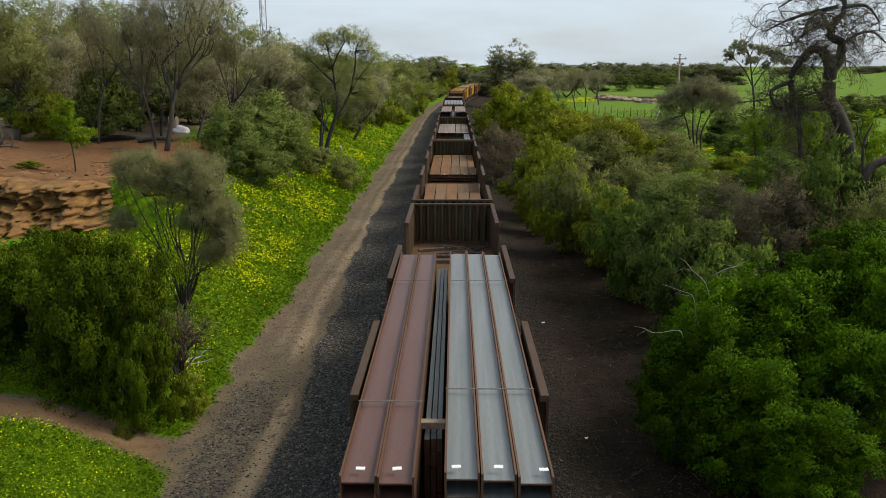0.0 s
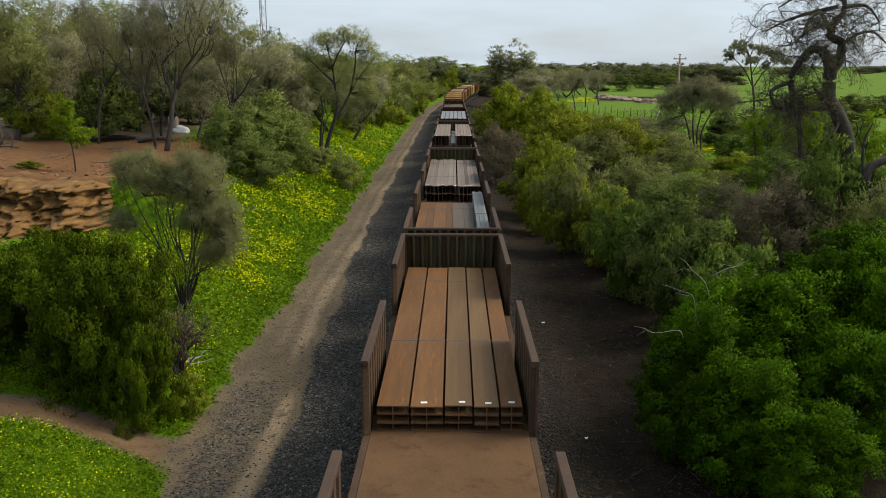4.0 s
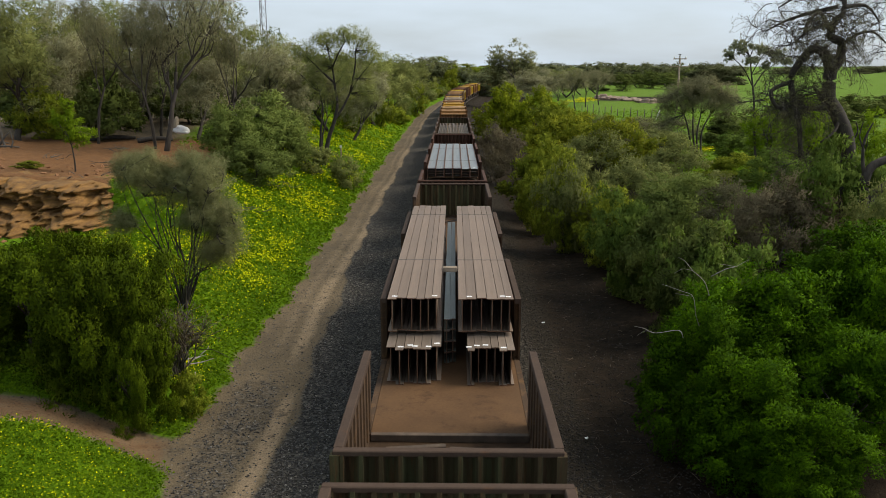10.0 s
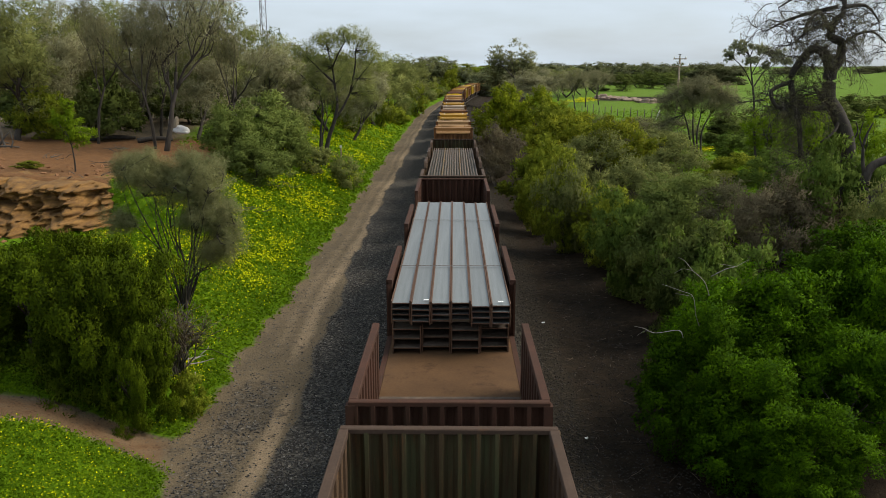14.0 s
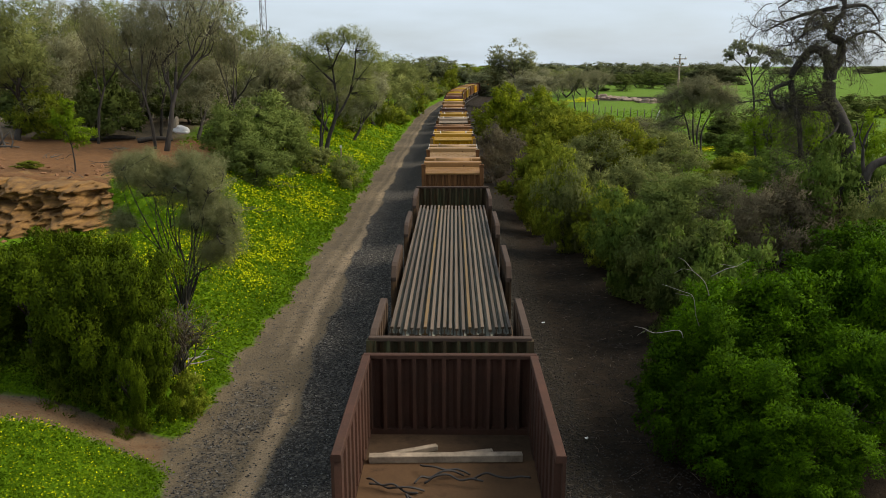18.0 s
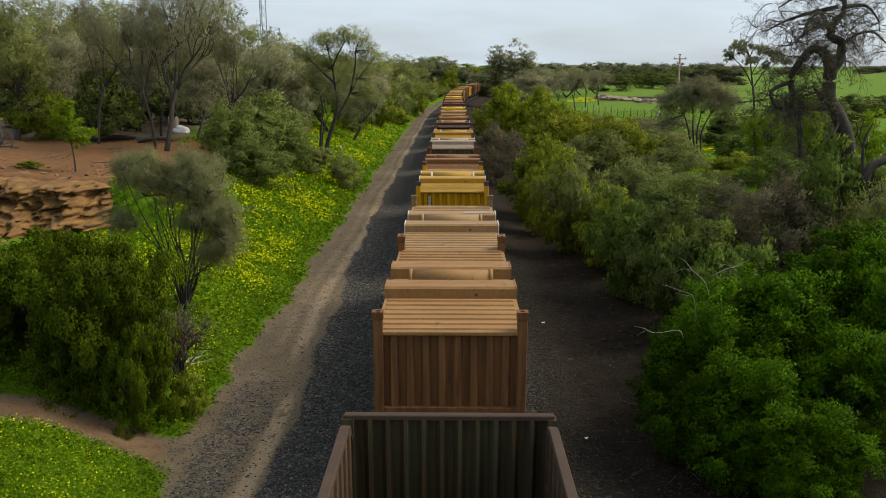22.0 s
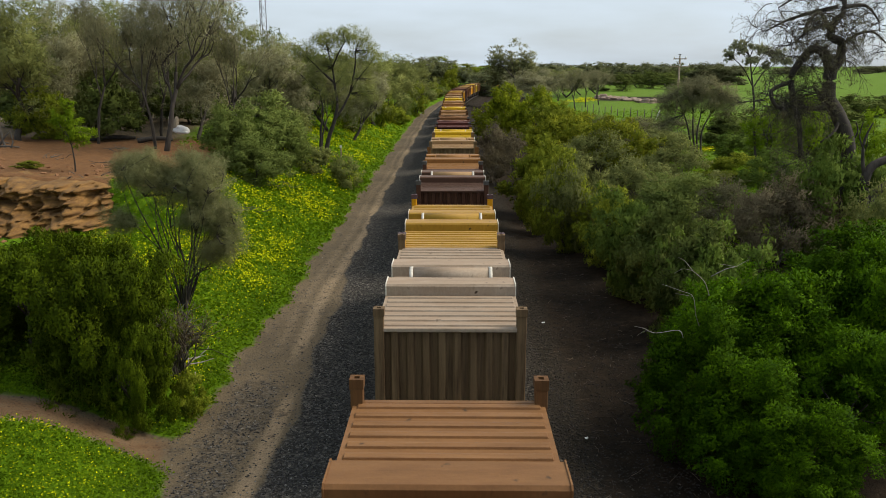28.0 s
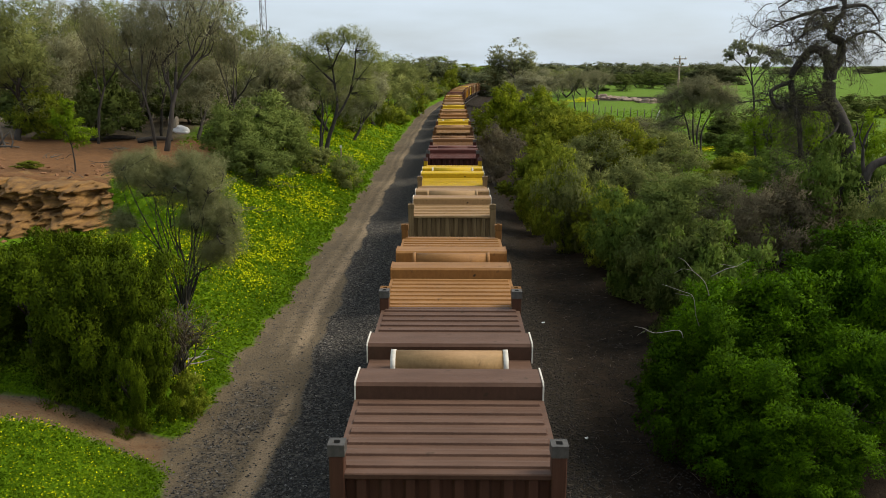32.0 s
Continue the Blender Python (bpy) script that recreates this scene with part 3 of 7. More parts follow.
# loose stones on the ballast and the road's edges
def scatter_stones():
    rng = np.random.default_rng(8)
    n = 54000
    y = 1 / rng.uniform(1 / 46, 1 / 8.5, n)
    side = rng.random(n)
    r = np.where(side < 0.54, rng.uniform(-5.4, -1.6, n), rng.uniform(1.6, 4.7, n))
    x = r + track_x(y)
    keep = rng.random(n) < (0.05 + 0.95 * step(zones(x, y)[:, 0], 0.30, 0.85)) * np.where(r > 0, 0.45, 1.0) + np.where(r > 0, 0.32, 0.0)
    x, y = x[keep], y[keep]
    n = len(x)
    s = rng.uniform(0.010, 0.030, n)
    z = ground_z(x, y) + s * 0.35
    unit = np.array([(1, 0, 0), (0, 1, 0), (-1, 0, 0), (0, -1, 0), (0, 0, 0.8), (0, 0, -0.8)])
    jit = rng.uniform(0.6, 1.3, (n, 6, 1))
    ang = rng.uniform(0, 6.28, n)
    ca, sa = np.cos(ang)[:, None], np.sin(ang)[:, None]
    p = unit[None] * jit * s[:, None, None]
    q = np.stack([p[..., 0] * ca - p[..., 1] * sa + x[:, None], p[..., 0] * sa + p[..., 1] * ca + y[:, None], p[..., 2] + z[:, None]], axis=-1)
    tri = np.array([(0, 1, 4), (1, 2, 4), (2, 3, 4), (3, 0, 4), (1, 0, 5), (2, 1, 5), (3, 2, 5), (0, 3, 5)])
    f = (np.arange(n)[:, None, None] * 6 + tri[None]).reshape(-1, 3)
    mats = []
    # second copy, for the eastern side: same tones, browner, with shade painted in
    for word, k in (("loose_stone", (0.88, 0.88, 0.88)), ("soiled_shaded_stone", (0.38, 0.34, 0.29))):
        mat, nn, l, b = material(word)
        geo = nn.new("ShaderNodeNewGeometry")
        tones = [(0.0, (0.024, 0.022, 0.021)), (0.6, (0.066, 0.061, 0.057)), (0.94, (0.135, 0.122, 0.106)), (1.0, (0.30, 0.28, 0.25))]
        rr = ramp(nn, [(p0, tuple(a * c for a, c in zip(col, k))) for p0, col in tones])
        l.new(geo.outputs["Random Per Island"], rr.inputs["Fac"])
        l.new(rr.outputs["Color"], b.inputs["Base Color"])
        b.inputs["Roughness"].default_value = 0.9
        mats.append(mat)
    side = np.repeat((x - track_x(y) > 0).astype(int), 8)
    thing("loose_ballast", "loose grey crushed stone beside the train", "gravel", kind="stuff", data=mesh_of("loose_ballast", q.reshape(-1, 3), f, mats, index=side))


scatter_stones()


# twigs and bark that have fallen on the shaded eastern side
def fallen_twigs():
    rng = np.random.default_rng(61)
    bm = bmesh.new()
    for _ in range(480):
        y = 1 / rng.uniform(1 / 46, 1 / 9.5)
        r = rng.uniform(2.0, 4.9)
        x = r + float(track_x(y))
        z = float(ground_z(x, y)) + 0.012
        a, el, w = rng.uniform(0, 6.28), rng.uniform(0.08, 0.38), rng.uniform(0.003, 0.009)
        d = Vector((math.cos(a), math.sin(a), rng.uniform(-0.05, 0.15))) * el
        p = Vector((x, y, z))
        k = Vector((-d.y, d.x, 0)) * rng.uniform(-0.18, 0.18)
        tube(bm, [p, p + d * 0.5 + k, p + d], [w, w * 0.8, w * 0.4], 4)
    me = bpy.data.meshes.new("fallen_twigs")
    bm.to_mesh(me)
    bm.free()
    mat, n, l, b = material("dead_twig")
    geo = n.new("ShaderNodeNewGeometry")
    rr = ramp(n, [(0.0, (0.018, 0.012, 0.008)), (0.7, (0.075, 0.052, 0.034)), (1.0, (0.19, 0.15, 0.11))])
    l.new(geo.outputs["Random Per Island"], rr.inputs["Fac"])
    l.new(rr.outputs["Color"], b.inputs["Base Color"])
    b.inputs["Roughness"].default_value = 0.9
    me.materials.append(mat)
    thing("fallen_twigs", "dead twigs and bark strewn over dark soil", "twigs", kind="stuff", data=me)


fallen_twigs()
# ---------------------------------------------------------------- the train: how far it has come by each time
SPEED_T = [0, 3, 6, 9, 12, 15, 18, 22, 27, 32]
SPEED_V = [7.33, 6.60, 6.15, 5.55, 5.30, 5.00, 4.95, 5.00, 4.95, 4.96]
TIMES = [float(t) for t in range(0, 33)]


def run(t):
    g = np.linspace(0, t, 321)
    v = np.interp(g, SPEED_T, SPEED_V)
    return float(np.sum((v[1:] + v[:-1]) / 2 * np.diff(g)))


RUN = [run(t) for t in TIMES]
MOVERS = []


def on_train(ob, middle, along=0.0, x=0.0, z=0.0):
    """Puts a thing on the train: the middle of its wagon along the train, and its own place on that wagon."""
    MOVERS.append((ob, middle, Matrix.Translation((x, along, z))))
    ob.matrix_world = track_pose(middle) @ Matrix.Translation((x, along, z))
    return ob


# ---------------------------------------------------------------- bogies shared by all wagons
def wheel_mesh():
    bm = bmesh.new()
    prof = [(0.0, -0.07), (0.10, -0.09), (0.13, -0.05), (0.36, -0.04), (0.39, -0.07), (0.485, -0.07), (0.485, -0.04), (0.455, -0.035), (0.45, 0.07), (0.39, 0.07), (0.36, 0.02), (0.13, 0.03), (0.10, 0.08), (0.0, 0.08)]
    n = 12
    rings = [[bm.verts.new((o, r * math.cos(2 * math.pi * i / n), r * math.sin(2 * math.pi * i / n))) for i in range(n)] for r, o in prof[1:-1]]
    for a, b in zip(rings, rings[1:]):
        for i in range(n):
            bm.faces.new((a[i], a[(i + 1) % n], b[(i + 1) % n], b[i]))
    bm.faces.new(rings[0])
    bm.faces.new(list(reversed(rings[-1])))
    bmesh.ops.recalc_face_normals(bm, faces=bm.faces)
    me = bpy.data.meshes.new("wheel")
    bm.to_mesh(me)
    bm.free()
    me.materials.append(M["wheel"])
    return me


def done(name, bm, mat):
    me = bpy.data.meshes.new(name)
    bm.to_mesh(me)
    bm.free()
    me.materials.append(mat)
    return me


WHEEL = wheel_mesh()
side_bm = bmesh.new()
for sx in (-1, 1):
    box(side_bm, sx * 0.98 - 0.06, sx * 0.98 + 0.06, -1.15, 1.15, 0.42, 0.62, 0.03)
    box(side_bm, sx * 0.98 - 0.08, sx * 0.98 + 0.08, -0.35, 0.35, 0.25, 0.45, 0.03)
box(side_bm, -1.0, 1.0, -0.2, 0.2, 0.45, 0.72, 0.03)
BOGIE = done("bogie_frame", side_bm, M["frame"])


def add_bogie(root, y):
    b = part("bogie", BOGIE, None, root, "dark cast steel bogie", pose(0, y, 0))
    for ay in (-0.88, 0.88):
        for sx in (-1, 1):
            part("wheel", WHEEL, None, b, "", pose(sx * 0.7525, ay, 0.45, 0, 0, 0 if sx > 0 else 180))


# ---------------------------------------------------------------- open wagons
DECK_Z, RIM_Z, HALF_W = 1.18, 2.40, 1.335


def ribbed_panel(length, height, slant=0.0):
    """A side panel along y: pressed plate whose ribs show on both faces."""
    bm = bmesh.new()
    n = max(2, int(length / 0.36))
    line = []
    for i in range(n):
        y = -length / 2 + length * i / n
        w = length / n
        line += [(y, 0.045), (y + 0.30 * w, 0.045), (y + 0.42 * w, -0.035), (y + 0.88 * w, -0.035)]
    line.append((length / 2, 0.045))
    loop = [(x + 0.018, y) for y, x in line] + [(x - 0.018, y) for y, x in reversed(line)]
    rows = []
    for z in (0.0, height - 0.05):
        row = []
        for x, y in loop:
            k = max(0.0, (abs(y) - (length / 2 - slant)) / slant) if slant and z > 0 else 0.0
            row.append(bm.verts.new((x, y, z - k * k * height * 0.22)))
        rows.append(row)
    m = len(loop)
    for j in range(m):
        bm.faces.new((rows[0][j], rows[0][(j + 1) % m], rows[1][(j + 1) % m], rows[1][j]))
    bmesh.ops.recalc_face_normals(bm, faces=bm.faces)
    return bm


def panel_rail(length, height, slant=0.0):
    bm = bmesh.new()
    n = 14
    pts = []
    for i in range(n + 1):
        y = -length / 2 + length * i / n
        k = max(0.0, (abs(y) - (length / 2 - slant)) / slant) if slant else 0.0
        pts.append((y, height - k * k * height * 0.22))
    rows = []
    for y, z in pts:
        rows.append([bm.verts.new((x, y, z + dz)) for x, dz in ((-0.055, -0.09), (0.066, -0.09), (0.066, -0.012), (0.055, 0.0), (-0.044, 0.0), (-0.055, -0.012))])
    for a, b in zip(rows, rows[1:]):
        for j in range(6):
            bm.faces.new((a[j], a[(j + 1) % 6], b[(j + 1) % 6], b[j]))
    bm.faces.new(rows[-1])
    bm.faces.new(list(reversed(rows[0])))
    bmesh.ops.recalc_face_normals(bm, faces=bm.faces)
    return bm


def end_wall(width, height):
    """Corrugated end wall across x, ribs towards +y and -y, with a heavy top rail."""
    bm = bmesh.new()
    n = 11
    xs, ys = [], []
    for i in range(n):
        x0 = -width / 2 + 0.05 + i * (width - 0.1) / n
        w = (width - 0.1) / n
        for f, o in ((0.0, -0.07), (0.20, -0.07), (0.32, 0.01), (0.45, 0.05), (0.72, 0.05), (0.86, 0.01)):
            xs.append(x0 + f * w)
            ys.append(o)
    xs.append(width / 2 - 0.05)
    ys.append(-0.035)
    for off in (0.0, 0.012):
        lo = [bm.verts.new((x, y + off, 0)) for x, y in zip(xs, ys)]
        hi = [bm.verts.new((x, y + off, height - 0.05)) for x, y in zip(xs, ys)]
        for i in range(len(xs) - 1):
            bm.faces.new((lo[i], lo[i + 1], hi[i + 1], hi[i]))
    for sx in (-1, 1):
        box(bm, sx * width / 2 - 0.06, sx * width / 2 + 0.06, -0.07, 0.07, 0, height - 0.05)
    return bm


def open_wagon(middle, length, mat, panel, gap, slant, label):
    w = thing("open_wagon", label, "rail wagon", "open wagons of the train")
    half = length / 2
    part("deck", boxes((-1.225, 1.225, -half + 3.05, half - 1.15, DECK_Z - 0.08, DECK_Z), bevel=0.008), M["deck"], w, "rusty brown steel floor, dusty")
    part("well_floor", boxes((-HALF_W + 0.02, HALF_W - 0.02, -half + 0.05, half - 0.05, DECK_Z - 0.15, DECK_Z - 0.09)), M["deck_dark"], w, "lower dark floor at the wagon's ends")
    for sx in (-1, 1):
        part("side_sill", boxes((sx * (HALF_W - 0.06) - 0.05, sx * (HALF_W - 0.06) + 0.05, -half + 0.04, half - 0.04, DECK_Z - 0.17, DECK_Z + 0.004)), mat, w)
        part("end_sill", boxes((-HALF_W + 0.12, HALF_W - 0.12, sx * (half - 0.10) - 0.05, sx * (half - 0.10) + 0.05, DECK_Z - 0.17, DECK_Z + 0.004)), mat, w)
    fr = bmesh.new()
    box(fr, -0.30, 0.30, -half, half, 0.72, DECK_Z - 0.152)
    for sx in (-1, 1):
        box(fr, sx * 1.20 - 0.07, sx * 1.20 + 0.07, -half, half, 0.80, DECK_Z - 0.152)
    for i in range(9):
        y = -half + 0.4 + i * (length - 0.8) / 8
        box(fr, -1.2, 1.2, y - 0.06, y + 0.06, 0.86, DECK_Z - 0.153)
    part("underframe", fr, M["frame"], w)
    wall = end_wall(2 * HALF_W - 0.06, RIM_Z - DECK_Z)
    wall_me = done("end_wall", wall, M["end_steel"] if mat is M["gondola"] else mat)
    rail_me = done("end_rail", boxes((-HALF_W, HALF_W, -0.055, 0.055, -0.075, 0.0), bevel=0.012), M["rim"] if mat is M["gondola"] else mat)
    pm = done("side_panel", ribbed_panel(panel, RIM_Z - DECK_Z, slant), mat)
    rm = done("top_rail", panel_rail(panel, RIM_Z - DECK_Z, slant), M["rim"] if mat is M["gondola"] else mat)
    for sy in (-1, 1):
        ew = part("end_wall", wall_me, None, w, "ribbed rust-brown end wall", pose(0, sy * (half - 0.10), DECK_Z))
        part("top_rail", rail_me, None, ew, "", pose(0, 0, RIM_Z - DECK_Z + 0.003))
        part("coupler", boxes((-0.12, 0.12, -0.2, 0.2, 0.78, 1.02), (-0.17, 0.17, 0.05, 0.3, 0.74, 1.06), bevel=0.03), M["frame"], w, "", pose(0, sy * (half + 0.12), 0, 0, 0, 0 if sy > 0 else 180))
    y = -half + 0.16 + panel / 2
    while y < half:
        for sx in (-1, 1):
            sp = part("side_panel", pm, None, w, "", pose(sx * (HALF_W - 0.06), y, DECK_Z, 0, 0, 0 if sx > 0 else 180))
            part("top_rail", rm, None, sp)
        y += panel + gap
    add_bogie(w, -half + 3.0)
    add_bogie(w, half - 3.0)
    return on_train(w, middle)


WAGON_NEAR = [3.85 + 22.56 * i for i in range(5)]
LONG = 21.95
PANEL = 3.25
OPEN = []
LABELS = ["long open steel wagon with rusty ribbed walls carrying wide beams", "rusty open wagon with gaps between side panels carrying steel plates",
          "weathered brown open wagon loaded with plates and beams", "rusty open wagon with two tall stacks of beams", "dull red open wagon with pale beams stacked high"]
for i, near in enumerate(WAGON_NEAR):
    OPEN.append(near + LONG / 2)
    open_wagon(OPEN[i], LONG, M["gondola_red"] if i == 4 else M["gondola"], PANEL, (LONG - 0.32 - 4 * PANEL) / 3, 0.0, LABELS[i])
RAIL_NEAR, RAIL_LEN = 116.65, 17.1
RAIL_MID = RAIL_NEAR + RAIL_LEN / 2
open_wagon(RAIL_MID, RAIL_LEN, M["gondola"], 2.55, (RAIL_LEN - 0.32 - 4 * 2.55) / 3, 0.32, "shorter rusty wagon with rounded side gates carrying new rails")


# ---------------------------------------------------------------- steel loads
def extruded(points, length, edge=(), ends=1):
    """A bar along y with that outline across x and z; outline edges named in edge take the second material."""
    bm = bmesh.new()
    a = [bm.verts.new((x, -length / 2, z)) for x, z in points]
    b = [bm.verts.new((x, length / 2, z)) for x, z in points]
    k = len(points)
    for i in range(k):
        f = bm.faces.new((a[i], b[i], b[(i + 1) % k], a[(i + 1) % k]))
        f.material_index = 1 if i in edge else 0
    for f in (bm.faces.new(a), bm.faces.new(list(reversed(b)))):
        f.material_index = ends
    bmesh.ops.recalc_face_normals(bm, faces=bm.faces)
    return bm


def bar_h(width, height, length, t=0.024):
    """A beam laid on its side: level web, upright flanges at both edges."""
    x, z, m = width / 2, height, height * 0.60
    pts = [(-x, 0), (-x + t, 0), (-x + t, m - 0.01), (x - t, m - 0.01), (x - t, 0), (x, 0), (x, z), (x - t, z), (x - t, m + 0.01), (-x + t, m + 0.01), (-x + t, z), (-x, z)]
    return extruded(pts, length, (0, 1, 3, 4, 5, 6, 7, 9, 10, 11))


def bar_i(width, height, length, t=0.018):
    """A beam standing upright: level flanges, one web."""
    x, w = width / 2, 0.008
    return extruded([(-x, 0), (x, 0), (x, t), (w, t), (w, height - t), (x, height - t), (x, height), (-x, height), (-x, height - t), (-w, height - t), (-w, t), (-x, t)], length)


def bar_flat(width, height, length):
    x = width / 2
    return extruded([(-x, 0.006), (x, 0.006), (x, height - 0.010), (x - 0.006, height - 0.004), (-x + 0.006, height - 0.004), (-x, height - 0.010)], length)


def bar_rail(width, height, length):
    x, h = width / 2, height
    return extruded([(-x, 0), (x, 0), (x, 0.012), (0.010, 0.03), (0.010, h - 0.045), (0.030, h - 0.035), (0.030, h - 0.006), (0.023, h), (-0.023, h), (-0.030, h - 0.006), (-0.030, h - 0.035), (-0.010, h - 0.045), (-0.010, 0.03), (-x, 0.012)], length, (1, 2, 3, 11, 12, 13), 0)


SHAPES = {"h": bar_h, "i": bar_i, "flat": bar_flat, "rail": bar_rail}
BAR_CACHE = {}


def stack(label, wagon, s0, s1, x0, x1, z0, n, layers, h, shape, mats, name="beam", straps=(), tags=0.0, gap=0.009, category="steel beams", group="", seed=1, ragged=0.05, uneven=0.0):
    """A pack of equal bars on a wagon from s0 to s1 along the train, n across and some layers high."""
    rnd = random.Random(seed)
    length = s1 - s0
    shares = [1 + uneven * rnd.uniform(-1, 1) for _ in range(n)]
    widths = [(x1 - x0) * v / sum(shares) for v in shares]
    mids = [x0 + sum(widths[:i]) + widths[i] / 2 for i in range(n)]
    ob = thing(name + "_stack", label, category, group)
    shift = [rnd.uniform(-ragged, ragged) for _ in range(n)]
    for k in range(layers):
        for i in range(n):
            width, mx = widths[i], mids[i]
            mat = mats[i % len(mats)] if k == layers - 1 else mats[0]
            key = (shape, round(width - gap, 3), h, round(length, 2), mat)
            if key not in BAR_CACHE:
                BAR_CACHE[key] = done(name, SHAPES[shape](width - gap, h, length), M[mat])
                BAR_CACHE[key].materials.append(M["rail_foot"] if shape == "rail" else M["flange"])
            part(name, BAR_CACHE[key], None, ob, "", pose(mx, shift[i] + rnd.uniform(-0.03, 0.03), k * h, 0, 0, rnd.uniform(-0.04, 0.04)))
            if tags and k == layers - 1 and rnd.random() < tags:
                part("paper_tag", boxes((-0.05, 0.05, -0.03, 0.03, 0, 0.004)), M["tag"], ob, "small white paper tag", pose(mx + rnd.uniform(-0.3, 0.3) * width, shift[i] - length / 2 + 0.16, layers * h, 0, 0, rnd.uniform(-8, 8)))
    for f in straps:
        part("strap", boxes((x0 - 0.01, x1 + 0.01, -0.018, 0.018, layers * h, layers * h + 0.005)), M["strap"], ob, "", pose(0, -length / 2 + f * length, 0))
    return on_train(ob, wagon, (s0 + s1) / 2 - wagon, 0, z0)


D = DECK_Z + 0.004
W = OPEN
# first wagon: wide beams laid flat, reddish and grey, and a low bright bundle between them
stack("two columns of red-brown wide beams laid flat", W[0], 7.9, 18.6, -1.17, -0.35, D, 2, 6, 0.21, "h", ["beam_red"], straps=(0.18, 0.75), tags=1, seed=2)
stack("three columns of pale grey wide beams laid flat", W[0], 7.9, 18.6, -0.04, 1.14, D, 3, 6, 0.21, "h", ["beam_grey"], straps=(0.22, 0.75), tags=1, seed=3)
stack("low bundle of galvanised bars between beams", W[0], 9.4, 18.2, -0.31, -0.08, D, 3, 5, 0.19, "flat", ["galv"], "bar", seed=4, gap=0.008, category="steel bars")
# second wagon: two packs of plates
stack("pack of rusty steel plates with white tags", W[1], 27.0, 35.3, -1.13, 1.13, D, 5, 3, 0.16, "i", ["plate", "plate_tan", "plate", "plate_tan", "plate"], "plate", (0.3, 0.72), 0.8, gap=0.034, category="steel plates", seed=5, uneven=0.22)
stack("taller pack of rusty wide plates with tags", W[1], 39.0, 47.8, -1.14, 1.14, D, 5, 3, 0.137, "i", ["plate", "plate", "plate_tan", "plate_tan", "plate"], "plate", (0.35, 0.85), 0.9, gap=0.034, category="steel plates", seed=6, uneven=0.22)
# third wagon: orange and dark plates, a bright bundle, and beams
stack("orange-rusted and dark plates lying side by side", W[2], 50.5, 57.4, -1.17, 0.72, D, 6, 3, 0.18, "i", ["plate", "plate", "plate", "plate", "plate_dark", "plate_dark"], "plate", (0.15, 0.8), 0.7, category="steel plates", seed=7, uneven=0.5)
stack("bundle of galvanised channels beside the plates", W[2], 50.4, 58.4, 0.76, 1.14, D, 3, 4, 0.20, "i", ["galv"], "channel", (0.4,), category="steel channels", seed=8, uneven=0.20)
stack("wide stack of brown rolled beams with tags", W[2], 60.75, 70.45, -1.16, 0.16, D, 8, 2, 0.345, "i", ["beam"], "beam", (0.3, 0.8), 0.4, seed=9, uneven=0.38, ragged=0.2)
stack("narrower stack of brown rolled beams with tags", W[2], 60.65, 70.35, 0.21, 1.16, D, 6, 2, 0.345, "i", ["beam", "beam", "plate_dark"], "beam", (0.32, 0.82), 0.4, seed=19, uneven=0.38, ragged=0.2)
# fourth wagon: two tall stacks on two low ones
stack("low dark stack of upright beams under a taller one", W[3], 76.6, 86.0, -1.14, -0.16, D, 6, 1, 0.66, "i", ["beam"], tags=0.7, seed=10, uneven=0.20, ragged=0.12)
stack("low dark stack of upright beams under a taller one", W[3], 76.6, 86.0, 0.30, 1.14, D, 6, 1, 0.66, "i", ["beam"], tags=0.7, seed=11, uneven=0.20, ragged=0.12)
stack("tall stack of brown beams banded together", W[3], 77.3, 87.4, -1.16, -0.18, D + 0.745, 6, 1, 0.63, "i", ["beam_tan"], straps=(0.3, 0.85), tags=0.5, seed=12, uneven=0.22)
stack("tall stack of brown beams banded together", W[3], 77.3, 87.4, 0.14, 1.16, D + 0.745, 6, 1, 0.63, "i", ["beam_tan"], straps=(0.3, 0.85), tags=0.5, seed=13, uneven=0.22)
stack("pale galvanised bundle between two stacks", W[3], 77.6, 87.3, -0.13, 0.10, D, 2, 4, 0.22, "i", ["galv_pale"], "channel", category="steel channels", seed=14)
# fifth wagon: pale wide beams
stack("six columns of pale grey beams on a lower stack", W[4], 99.1, 111.0, -1.16, 1.16, D + 0.64, 6, 4, 0.115, "h", ["beam_grey"], straps=(0.25, 0.72), tags=0.2, seed=15, ragged=0.16)
stack("low stack of dark wide beams", W[4], 99.35, 110.8, -1.15, 1.15, D, 4, 3, 0.19, "h", ["beam"], seed=16, ragged=0.16)
# sixth wagon: new rails
stack("layered pack of new steel rails", RAIL_MID, 118.2, 131.5, -1.13, 1.13, D, 19, 6, 0.147, "rail", ["rail"] * 5 + ["rail_gold"] + ["rail"] * 6 + ["rail_gold"] + ["rail"] * 6, "rail", seed=17, category="steel rails", gap=0.010, ragged=0.11, uneven=0.10)


# ---------------------------------------------------------------- coil boxes
BOX_L, BOX_H = 6.06, 1.79


